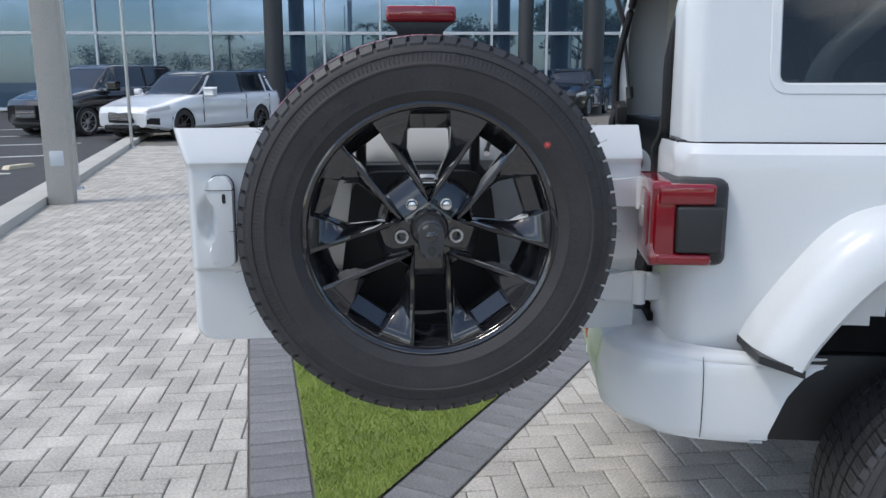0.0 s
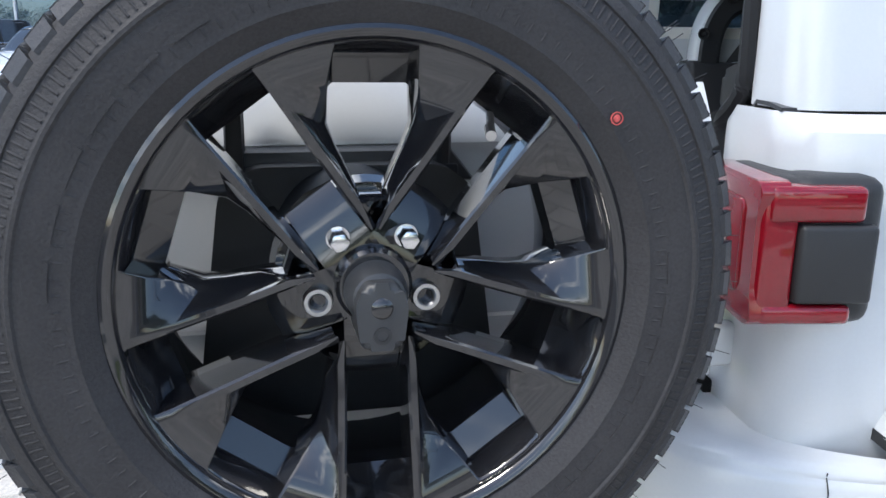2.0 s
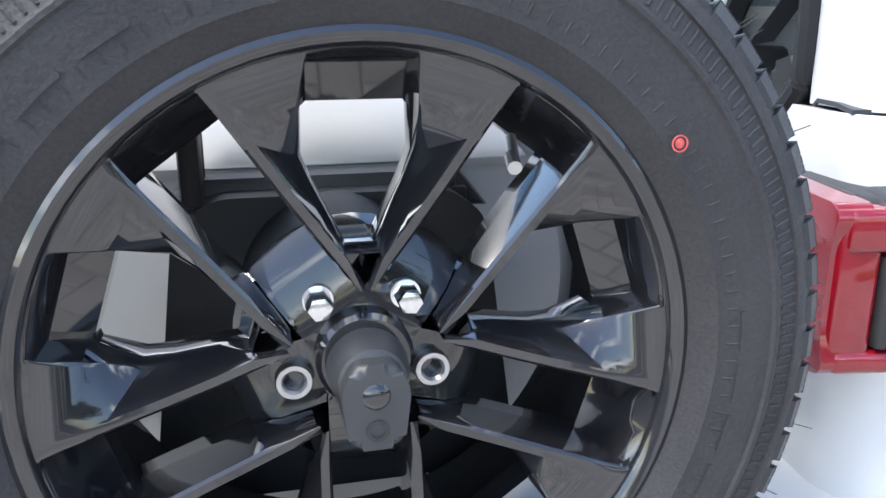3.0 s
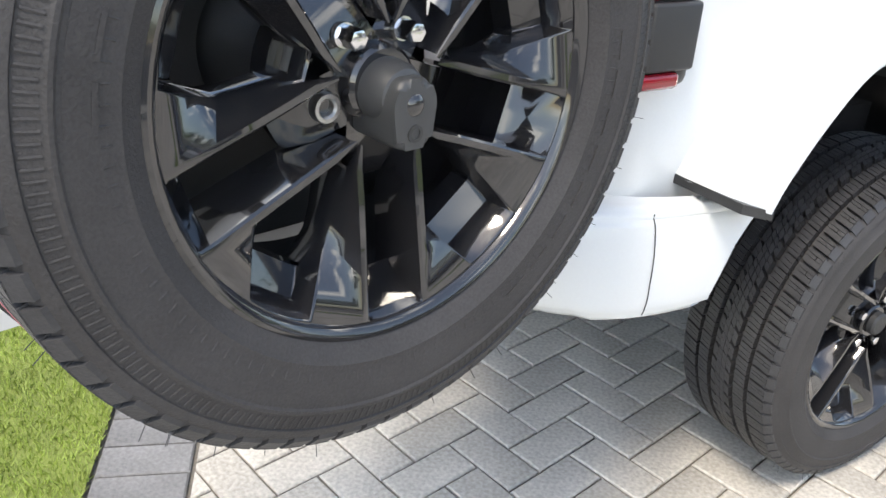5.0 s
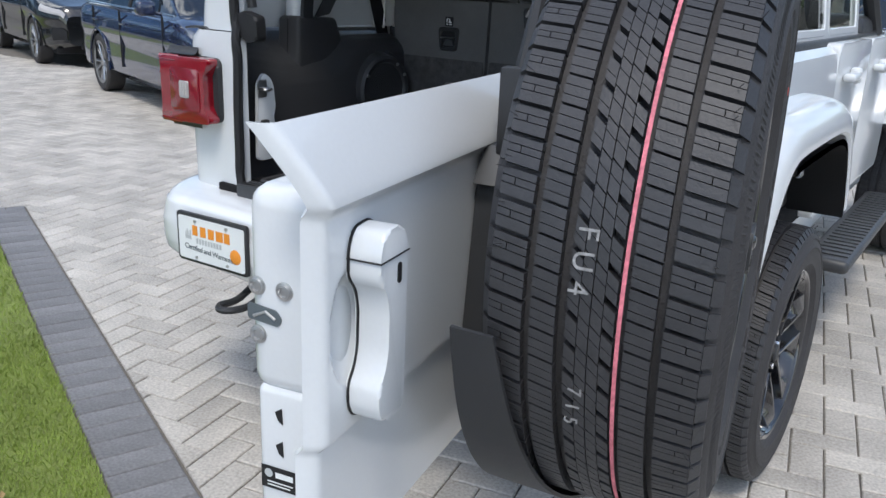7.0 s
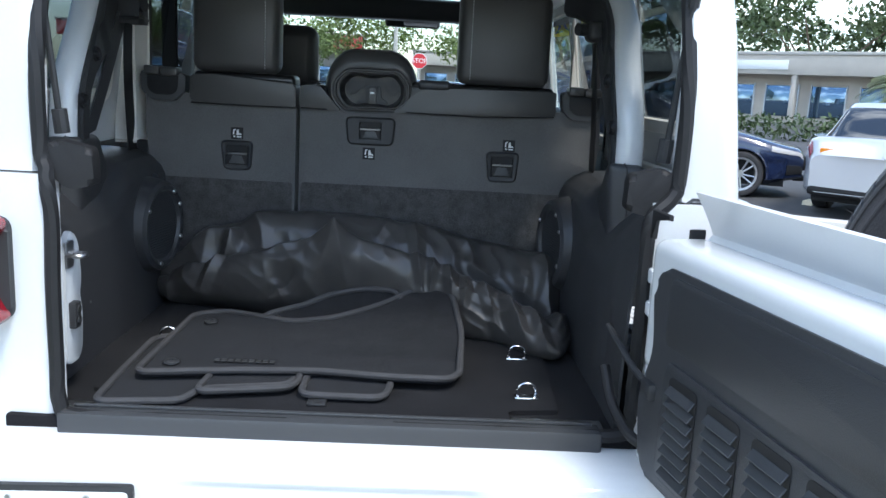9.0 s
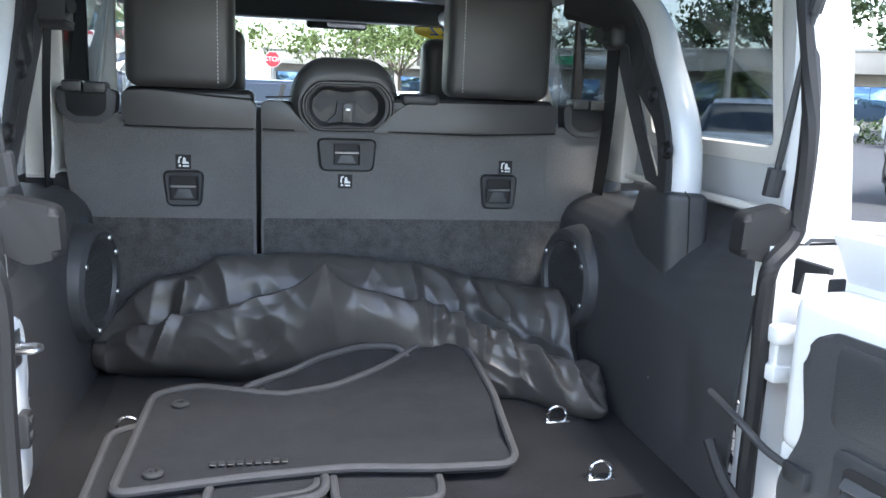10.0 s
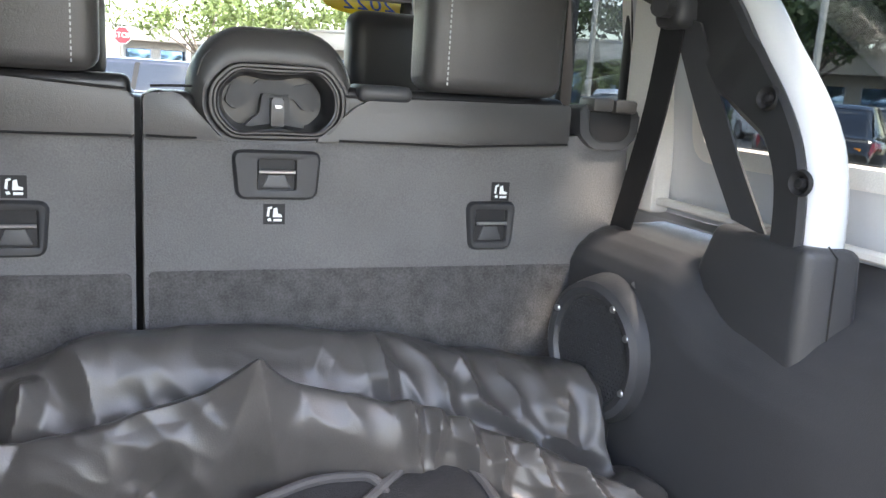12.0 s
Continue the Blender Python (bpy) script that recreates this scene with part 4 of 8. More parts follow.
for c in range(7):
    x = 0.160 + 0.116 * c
    # flat black plate on the trim paints the shade behind the slats
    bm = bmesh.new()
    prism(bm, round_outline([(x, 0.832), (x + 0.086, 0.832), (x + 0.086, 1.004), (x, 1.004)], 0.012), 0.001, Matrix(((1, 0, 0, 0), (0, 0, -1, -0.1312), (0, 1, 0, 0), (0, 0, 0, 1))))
    pocket = part("louvre_pocket", bm, SEAL, trim, "flat black plate painting the shade behind the louvres")
    for r in range(8):
        bm = bmesh.new()
        box(bm, x + 0.004, x + 0.082, -0.0015, 0.0015, -0.0085, 0.0085, 0.001, 1, m=Matrix.Translation((0, -0.1365, 0.846 + 0.0195 * r)) @ Euler((radians(-38), 0, 0)).to_matrix().to_4x4())
        part("louvre", bm, SMOOTH_PLASTIC, trim)
bm = bmesh.new()
box(bm, 0.024, 0.032, -0.05, -0.02, 0.8, 1.22, 0.003)
prism(bm, [(0.0, 1.205), (0.012, 1.205), (0.016, 1.242), (0.062, 1.244), (0.062, 1.253), (0.0, 1.255)], 0.008, Matrix(((1, 0, 0, 0.03), (0, 0, -1, -0.118), (0, 1, 0, 0), (0, 0, 0, 1))), 0.004)
part("gate_seal", bm, SEAL, gate, "black hinge-side seal")
# check strap and wiring boot between body and gate
bm = bmesh.new()
tube(bm, smooth_path([(0.505, 0.05, 1.005), (0.515, -0.02, 0.985), (0.528, -0.075, 0.962), (0.540, -0.12, 0.953)], 5), 0.0065, 8)
box(bm, 0.528, 0.572, -0.170, -0.118, 0.938, 0.968, 0.006, 2)
part("check_strap", bm, BLACK_PLASTIC, car, "black tailgate check strap")
bm = bmesh.new()
tube(bm, smooth_path([(0.50, 0.03, 0.93), (0.508, -0.02, 0.875), (0.53, -0.09, 0.840), (0.57, -0.14, 0.832)], 6), 0.010, 10)
part("wiring_boot", bm, SEAL, car, "ribbed black wiring boot")
bm = bmesh.new()
for z0, z1 in ((1.048, 1.075), (1.108, 1.135)):
    box(bm, 0.553, 0.600, -0.040, 0.0, z0, z1, 0.005, 2)
box(bm, 0.560, 0.596, -0.030, 0.0, 1.070, 1.112, 0.003, 1)
part("hinge_leaf", bm, WHITE, car, "white hinge leaf bolted to the pillar")

# spare wheel with its carrier
SPARE_U, SPARE_Z, SPARE_N = 0.560, 1.095, 0.222
spare_at = GATE @ Matrix.Translation((SPARE_U, SPARE_N, SPARE_Z)) @ Matrix(((-1, 0, 0, 0), (0, 0, 1, 0), (0, 1, 0, 0), (0, 0, 0, 1)))
spare = wheel("spare_wheel", spare_at, car, (0, 1), (2, 4), "gloss black spare wheel with new road tyre")
tagged(part("sidewall_lettering", sidewall_plates(), RUBBER, spare, "raised blank lettering plates"), kind="stuff")
tagged(child("sidewall_ribs", sidewall_ribs(), spare, None, "fine moulded sidewall ribs"), kind="stuff")
bm = bmesh.new()
lathe(bm, [(0.3920, 0.0322), (0.3926, 0.0300), (0.3920, 0.0278), (0.389, 0.0300)], 96)
part("tread_stripe", bm, PINK, spare, "thin pink stripe round the tread")
for word, size, a0 in (("FU4", 0.031, 168.0), ("715", 0.022, 194.0)):
    for i, ch in enumerate(word):
        t = radians(a0 + i * (4.2 if size > 0.03 else 3.2))
        h = -0.012 - 0.002 * i
        rr = 0.3926
        m = Matrix((( -math.sin(t), 0, math.cos(t), rr * math.cos(t)), (math.cos(t), 0, math.sin(t), rr * math.sin(t)), (0, 1, 0, h), (0, 0, 0, 1)))
        text_part("chalk_mark", ch, size, CHALK, spare, m @ pose(0, 0, 0, 0, 0, 0), "white chalk mark on the tread")
bm = bmesh.new()
lathe(bm, [(0.0001, 0.0010), (0.0028, 0.0010), (0.004, 0.0)], 14, closed=False, m=pose(0.231, 0.175, 0.1345))
lathe(bm, [(0.0055, 0.0), (0.0055, 0.0008), (0.0066, 0.0008), (0.0066, 0.0)], 16, m=pose(0.231, 0.175, 0.1345))
part("red_dot", bm, RED_MARK, spare, "red paint dot on the sidewall")
# rear-view camera in the hub
bm = bmesh.new()
lathe(bm, [(0.0001, 0.118), (0.016, 0.117), (0.027, 0.110), (0.032, 0.097), (0.034, 0.055), (0.0001, 0.055)], 32, closed=False, m=pose(0, -0.004, 0))
prism(bm, round_outline([(-0.021, -0.052), (0.021, -0.052), (0.027, -0.004), (0.016, 0.018), (-0.016, 0.018), (-0.027, -0.004)], 0.010), 0.128, None, 0.012, 4)
part("camera_pod", bm, SMOOTH_PLASTIC, spare, "dark grey rear-view camera pod")
bm = bmesh.new()
lathe(bm, [(0.0001, 0.132), (0.005, 0.132), (0.009, 0.130), (0.012, 0.127), (0.0001, 0.126)], 20, closed=False, m=pose(0, -0.008, 0))
part("camera_lens", bm, GLOSS_BLACK, spare, "small glossy camera lens")
bm = bmesh.new()
lathe(bm, [(0.0055, 0.126), (0.0055, 0.1295), (0.009, 0.1295), (0.009, 0.126)], 16, m=pose(0, -0.036, 0))
part("pod_screw", bm, BLACK_PLASTIC, spare, "black pod screw")
# carrier on the gate
bm = bmesh.new()
prism(bm, round_outline([(0.36, 0.86), (0.76, 0.86), (0.72, 1.16), (0.68, 1.19), (0.44, 1.19), (0.40, 1.16)], 0.02), 0.09, Matrix(((1, 0, 0, 0), (0, 0, 1, 0.002), (0, 1, 0, 0), (0, 0, 0, 1))), 0.02, 3)
box(bm, 0.687, 0.709, 0.02, 0.092, 1.18, 1.31, 0.006, 2)
carrier = part("spare_carrier", bm, BLACK_PLASTIC, gate, "black spare wheel carrier")
bm = bmesh.new()
lathe(bm, [(0.0001, 0.15), (0.062, 0.15), (0.072, 0.13), (0.098, 0.06), (0.0001, 0.06)], 40, closed=False, m=Matrix(((1, 0, 0, SPARE_U), (0, 0, 1, 0.03), (0, 1, 0, SPARE_Z), (0, 0, 0, 1))))
part("carrier_cone", bm, BLACK_PLASTIC, carrier, "dark grey carrier cone")
for x in (0.698, 0.432):
    bm = bmesh.new()
    tube(bm, [(x, 0.045, 1.08), (x, 0.045, 1.28), (lerp(x, 0.562, 0.35), 0.055, 1.40), (lerp(x, 0.562, 0.55), 0.072, 1.47)], 0.013, 8)
    box(bm, x - 0.02, x + 0.02, 0.025, 0.06, 1.16, 1.185, 0.004, 2)
    part("carrier_post", bm, BLACK_PLASTIC, carrier, "black carrier post")
bm = bmesh.new()
prism(bm, [(0.385, 1.16), (0.74, 1.16), (0.70, 1.205), (0.42, 1.205)], 0.05, Matrix(((1, 0, 0, 0), (0, 0, 1, 0.004), (0, 1, 0, 0), (0, 0, 0, 1))), 0.01)
part("carrier_plate", bm, SMOOTH_PLASTIC, carrier, "grey carrier plate")
# high brake lamp on its arm above the tyre
bm = bmesh.new()
spine = smooth_path([(0.562, 0.05, 1.37), (0.562, 0.058, 1.40), (0.562, 0.066, 1.43), (0.562, 0.078, 1.465), (0.562, 0.088, 1.505), (0.562, 0.088, 1.524)], 5)
ribbon(bm, spine, [(0.19 - 0.09 * min(1, k / 12) if k < 19 else lerp(0.10, 0.165, (k - 19) / 6), 0, 0) for k in range(len(spine))], (0, 0.034, 0))
arm = part("brake_lamp_arm", bm, BLACK_PLASTIC, gate, "black brake lamp arm")
bm = bmesh.new()
box(bm, 0.483, 0.637, 0.06, 0.112, 1.520, 1.556, 0.008, 3)
part("high_brake_lamp", bm, RED_LENS, arm, "red high brake lamp")
# curved guard hugging the inner tread
bm = bmesh.new()


def guard(u, v):
    t = radians(lerp(-174, -25, u))
    edge = lerp(-0.098, -0.036, min(1.0, u / 0.42)) - 0.10 * max(0.0, u - 0.62)
    h = lerp(-0.150, edge, v)
    r = 0.3985 + 0.005 * v + 0.004 * math.exp(-(u / 0.03) ** 2)
    return Vector((SPARE_U - r * math.cos(t), SPARE_N + h, SPARE_Z + r * math.sin(t)))


grid(bm, guard, 60, 8, None, 0.005)
part("tyre_guard", bm, BLACK_PLASTIC, gate, "black plastic guard under the spare tyre", smooth=60)


# ---- cabin and cargo bay ----
MID = -0.031
OUTSIDE = set(car.children)
INNER = Matrix.Translation((0.0024, 0.024, 0.0306)) @ Matrix.Diagonal((1.0073, 0.97, 0.9692, 1))
bm = bmesh.new()
box(bm, -0.62, 0.60, -0.035, 1.02, 0.70, 0.795, 0.004)
box(bm, -0.74, 0.74, 1.0, 3.0, 0.60, 0.70, 0.004)
part("cargo_floor", bm, CARPET, car, "black carpeted cargo floor")
bm = bmesh.new()
box(bm, -0.52, 0.495, -0.030, 0.020, 0.765, 0.816, 0.006, 2)
box(bm, -0.50, 0.48, 0.003, 0.012, 0.816, 0.822, 0.002)
OUTSIDE.add(part("sill_trim", bm, SMOOTH_PLASTIC, car, "grey plastic loading sill"))
for x0, x1 in ((-0.58, -0.41), (0.325, 0.50)):
    bm = bmesh.new()
    box(bm, x0, x1, -0.02, 0.030, 0.795, 0.803, 0.003)
    part("sill_strip", bm, STEEL, car, "bare metal strip behind the sill")
bm = bmesh.new()
prism(bm, round_outline([(-0.405, -0.03), (0.318, -0.03), (0.322, 0.055), (0.425, 0.07), (0.455, 0.86), (-0.53, 0.86), (-0.51, 0.10), (-0.41, 0.07)], 0.008), 0.010, pose(0, 0, 0.7955), 0.003)
part("floor_panel", bm, CARPET, car, "black carpeted floor panel")
for x, y in ((0.367, 0.126), (-0.452, 0.418), (0.374, 0.384)):
    bm = bmesh.new()
    ring = [(x + 0.020 * math.cos(t), y + 0.004, 0.812 + 0.019 * math.sin(t) + 0.008) for t in [radians(a) for a in range(-30, 211, 20)]]
    tube(bm, ring, 0.0035, 8)
    box(bm, x - 0.026, x + 0.026, y - 0.008, y + 0.016, 0.803, 0.811, 0.003)
    part("tie_down_ring", bm, CHROME, car, "chrome tie-down ring")

for sx in (1, -1):
    # side trim: upright wall, rounded hump over the wheel
    bm = bmesh.new()

    def wall(u, v, sx=sx):
        y = lerp(-0.005, 0.985, u)
        hump = max(0.0, min(1.0, (y - 0.44) / 0.18))
        hump = hump * hump * (3 - 2 * hump)
        b, top = 0.550, 1.234 - 0.05 * max(0.0, (y - 0.86) / 0.12)
        r = 0.090
        over = [(b - 0.006, 0.795), (b - 0.003, 0.95), (b, 1.06), (b + 0.002, top - r)]
        over += [(b + 0.002 + r * (1 - math.cos(t)), top - r + r * math.sin(t)) for t in (0.3, 0.6, 0.95, 1.3, 1.571)]
        over += [(0.70, top + 0.004), (0.742, top + 0.006)]
        rise = 0.05 * max(0.0, 1 - y / 0.25)
        back = [(0.551, 0.795), (0.554, 0.95), (0.556, 1.04), (0.560, 1.085), (0.570, 1.115 + rise), (0.584, 1.145 + rise), (0.602, 1.17 + rise), (0.625, 1.195 + rise), (0.655, 1.22 + rise), (0.70, 1.245 + rise * 0.5), (0.742, 1.265)]
        prof = [(lerp(p[0], q[0], hump), lerp(p[1], q[1], hump)) for p, q in zip(back, over)]
        k = v * (len(prof) - 1)
        i = min(int(k), len(prof) - 2)
        x, z = (lerp(prof[i][c], prof[i + 1][c], k - i) for c in (0, 1))
        dent = 0.010 * math.exp(-((y - 0.16) / 0.05) ** 2 - ((z - 0.95) / 0.10) ** 2)
        return Vector((sx * (x + dent) + MID, y, z))

    grid(bm, wall, 60, 50, None, 0.006)
    side = part("side_trim", bm, TRIM, car, "black moulded cargo side trim", smooth=60)
    # tapered tower at the foot of the roll bar
    b = bmesh.new()
    low = [(0.582, 0.318, 1.095), (0.655, 0.285, 1.13), (0.71, 0.60, 1.16), (0.612, 0.60, 1.12)]
    mid = [(0.576, 0.322, 1.16), (0.648, 0.287, 1.18), (0.71, 0.60, 1.20), (0.598, 0.59, 1.16)]
    high = [(0.562, 0.312, 1.304), (0.640, 0.290, 1.302), (0.705, 0.57, 1.290), (0.622, 0.56, 1.292)]
    rings = [[b.verts.new((sx * x + MID, y, z)) for x, y, z in ring] for ring in (low, mid, high)]
    for ra, rc in zip(rings, rings[1:]):
        for k in range(4):
            b.faces.new((ra[k], ra[(k + 1) % 4], rc[(k + 1) % 4], rc[k]))
    b.faces.new(rings[0])
    b.faces.new(rings[2])
    bmesh.ops.recalc_face_normals(b, faces=b.faces)
    bmesh.ops.bevel(b, geom=b.edges[:], offset=0.016, segments=4, affect="EDGES", profile=0.5, clamp_overlap=True)
    bm = bmesh.new()
    join(bm, b)
    part("bar_tower", bm, TRIM, side, "black plastic cover at the foot of the roll bar", smooth=50)
    bm = bmesh.new()
    tube(bm, [(sx * 0.600 + MID, 0.312, 1.305), (sx * 0.604 + MID, 0.299, 1.292), (sx * 0.610 + MID, 0.302, 1.22), (sx * 0.614 + MID, 0.304, 1.15)], 0.0014, 6)
    part("tower_seam", bm, SEAL, side, "fine joint in the tower")
    # loudspeaker pod facing the cargo bay
    m = Matrix.Translation((sx * 0.528 + MID, 0.705, 1.040)) @ Euler((radians(90), 0, radians(-82 * sx))).to_matrix().to_4x4() @ Matrix.Scale(1.06, 4)
    bm = bmesh.new()
    lathe(bm, [(0.0001, 0.008), (0.088, 0.010), (0.093, 0.018), (0.104, 0.021), (0.114, 0.014), (0.122, -0.012), (0.134, -0.075), (0.0001, -0.075)], 40, closed=False, m=m)
    pod = part("speaker_pod", bm, TRIM, side, "black speaker pod")
    bm = bmesh.new()
    for i in range(-11, 12):
        for j in range(-12, 13):
            x, y = (i + 0.5 * (j % 2)) * 0.0076, j * 0.0066
            if math.hypot(x, y) < 0.085:
                six = [(x + 0.0026 * math.cos(radians(60 * k)), y + 0.0026 * math.sin(radians(60 * k))) for k in range(6)]
                prism(bm, six, 0.0015, m @ pose(0, 0, 0.0105))
    tagged(part("speaker_mesh", bm, SMOOTH_PLASTIC, side, "perforated speaker mesh"), kind="stuff")
    bm = bmesh.new()
    ring = [m @ Vector((0.126 * math.cos(radians(a)), 0.126 * math.sin(radians(a)), -0.028)) for a in range(-70, 71, 10)]
    tube(bm, ring, 0.012, 8)
    part("pod_collar", bm, TRIM, side, "raised collar beside the speaker")
    for a in (28, 58, 150, 255, 335):
        bm = bmesh.new()
        lathe(bm, [(0.0001, 0.024), (0.005, 0.023), (0.0065, 0.019), (0.0001, 0.018)], 12, closed=False, m=m @ pose(0.099 * math.cos(radians(a)), 0.099 * math.sin(radians(a)), 0))
        part("pod_screw", bm, STEEL, side, "pod screw")
    for y, z in ((0.30, 0.93), (0.335, 0.90), (0.29, 0.895)):
        bm = bmesh.new()
        lathe(bm, [(0.0001, 0.003), (0.004, 0.002), (0.005, 0.0), (0.0001, -0.002)], 12, closed=False, m=Matrix(((0, 0, -sx, sx * 0.556 + MID), (1, 0, 0, y), (0, 1, 0, z), (0, 0, 0, 1))))
        part("trim_clip", bm, STEEL, side, "small metal trim clip")

    # roll bar: white tube with a bolted black cover
    legs = smooth_path([(sx * x + MID, y, z) for x, y, z in ((0.615, 0.345, 1.22), (0.615, 0.345, 1.33), (0.613, 0.358, 1.41), (0.612, 0.395, 1.475), (0.620, 0.47, 1.55), (0.630, 0.552, 1.63), (0.624, 0.65, 1.70), (0.60, 0.76, 1.75), (0.56, 0.95, 1.78), (0.52, 1.2, 1.79), (0.50, 2.2, 1.76))], 6)
    bm = bmesh.new()
    tube(bm, legs, 0.031, 20)
    bar = part("roll_bar", bm, WHITE, car, "white tubular roll bar")
    bm = bmesh.new()
    run = [p for p in legs if p.z > 1.292 and p.y < 0.9]
    first = legs.index(run[0])
    b = bmesh.new()
    rows = []
    for k, p in enumerate(run):
        d = (legs[first + k + 1] - legs[first + k - 1]).normalized()
        inward = (Vector((-sx, 0.12, 0)) - d * d.dot(Vector((-sx, 0.12, 0)))).normalized()
        fwd = inward.cross(d) * sx
        fwd = fwd if fwd.y > 0 else -fwd
        deep = 0.060 + 0.045 * max(0.0, min(1.0, (p.z - 1.47) / 0.10))
        thick = 0.040 + 0.006 * (p.z > 1.56)
        line = ((0.012, 0.010), (0.028, -0.008), (thick - 0.006, -0.012), (thick, -0.004), (thick, deep - 0.014), (thick - 0.010, deep), (0.0, deep))
        rows.append([b.verts.new(p + inward * i + fwd * w) for i, w in line])
    for ra, rc in zip(rows, rows[1:]):
        for k in range(len(ra)):
            b.faces.new((ra[k], ra[(k + 1) % len(ra)], rc[(k + 1) % len(ra)], rc[k]))
    b.faces.new(rows[0])
    b.faces.new(rows[-1])
    join(bm, b)
    cover = part("bar_cover", bm, BLACK_PLASTIC, bar, "black bolted bar cover")
    for at, n in (((0.575, 0.347, 1.382), (-1, -0.15, 0.0)), ((0.573, 0.424, 1.487), (-1, -0.15, 0.1))):
        bm = bmesh.new()
        n = Vector((sx * n[0], n[1], n[2])).normalized()
        q = n.to_track_quat("Z", "Y").to_matrix().to_4x4()
        lathe(bm, [(0.0001, 0.007), (0.006, 0.006), (0.0085, 0.0), (0.0155, 0.006), (0.018, 0.0), (0.0001, -0.004)], 18, closed=False, m=Matrix.Translation((sx * at[0] + MID, at[1], at[2])) @ q)
        part("cover_bolt", bm, SEAL, bar, "recessed black cover bolt")
    # seat belt: the long run down to the seat and the short one back to the tower
    bm = bmesh.new()
    pts = smooth_path([(sx * x + MID, y, z) for x, y, z in ((0.578, 0.66, 1.61), (0.602, 0.72, 1.46), (0.622, 0.79, 1.32), (0.638, 0.86, 1.18), (0.645, 0.92, 1.02))], 4)
    ribbon(bm, pts, [(0, 0.060, 0.018)] * len(pts), (0.003, 0, 0))
    part("seat_belt", bm, SEAL, car, "black seat belt webbing")
    bm = bmesh.new()
    pts = smooth_path([(sx * x + MID, y, z) for x, y, z in ((0.585, 0.64, 1.60), (0.600, 0.56, 1.44), (0.610, 0.47, 1.30))], 5)
    ribbon(bm, pts, [(0, 0.075, 0.012)] * len(pts), (0.004, 0, 0))
    part("belt_return", bm, TRIM, car, "grey woven belt run to the tower")
    bm = bmesh.new()
    box(bm, sx * 0.555 + MID, sx * 0.605 + MID, 0.62, 0.69, 1.585, 1.640, 0.016, 3)
    tube(bm, [(sx * 0.555 + MID, 0.645, 1.615), (sx * 0.530 + MID, 0.635, 1.615)], 0.016, 12)
    part("belt_anchor", bm, BLACK_PLASTIC, car, "black belt anchor")
    # pale flange under the quarter window
    bm = bmesh.new()
    box(bm, sx * 0.700 + MID, sx * 0.722 + MID, 0.20, 0.93, 1.276, 1.290, 0.003, 1)
    part("window_flange", bm, HEADLINER, car, "pale flange under the quarter window")
    # pillar linings
    for y0, y1 in ((0.83, 0.955), (1.615, 1.65)):
        bm = bmesh.new()
        box(bm, sx * 0.658, sx * 0.70, y0, y1, 1.26, 1.76, 0.008, 2)
        part("pillar_lining", bm, HEADLINER, car, "pale pillar lining")
    for y0, y1 in ((0.965, 0.985), (1.22, 1.245)):
        bm = bmesh.new()
        box(bm, sx * 0.658, sx * 0.688, y0, y1, 1.28, 1.74, 0.006)
        part("door_frame_trim", bm, SEAL, car, "black door frame trim")
    bm = bmesh.new()
    box(bm, sx * 0.66, sx * 0.74, 1.0, 3.0, 0.7, 1.285, 0.015, 2)
    part("door_lining", bm, TRIM, car, "black door lining")

# latch striker on the opening's frame
bm = bmesh.new()
outline = round_outline([(-0.012, 0.885), (0.062, 0.885), (0.070, 0.985), (0.058, 1.02), (0.070, 1.05), (0.060, 1.13), (0.026, 1.165), (-0.004, 1.13)], 0.02)
prism(bm, outline, 0.012, Matrix(((0, 0, 1, -0.553), (1, 0, 0, 0.073), (0, 1, 0, -0.025), (0, 0, 0, 1))), 0.004, 2)
striker = part("striker_plate", bm, WHITE, car, "white striker plate with steel loop")
bm = bmesh.new()
tube(bm, smooth_path([(-0.567, 0.045, 1.088), (-0.543, 0.045, 1.088), (-0.535, 0.055, 1.088), (-0.535, 0.066, 1.088), (-0.543, 0.074, 1.088), (-0.567, 0.074, 1.088)], 4), 0.0045, 8)
box(bm, -0.569, -0.563, 0.042, 0.078, 1.06, 1.115, 0.003)
part("striker_loop", bm, STEEL, striker, "steel striker loop", at=Matrix.Translation((0.026, 0.025, 0)))
bm = bmesh.new()
box(bm, -0.569, -0.553, 0.05, 0.078, 0.935, 0.99, 0.004)
tube(bm, [(-0.553, 0.064, 0.975), (-0.550, 0.064, 0.975)], 0.008, 10)
tube(bm, [(-0.553, 0.064, 0.952), (-0.550, 0.064, 0.952)], 0.008, 10)
part("contact_block", bm, BLACK_PLASTIC, striker, "black contact block", at=Matrix.Translation((0.026, 0.025, 0)))

# rear seat backs, split two to three
SEAT_Y = 0.872


def seat_y(z):
    return SEAT_Y + 0.03 * (z - 1.25)


def seat_face(bm, outline, y_off, depth, bevel):
    """A slab standing on the seat-back plane, outline in x, z."""
    lean = math.atan(0.03)
    prism(bm, outline, depth, Matrix.Translation((0, SEAT_Y - y_off, 1.25)) @ Euler((radians(90) - lean, 0, 0)).to_matrix().to_4x4() @ Matrix.Translation((0, -1.25, -depth)) , bevel, 3)


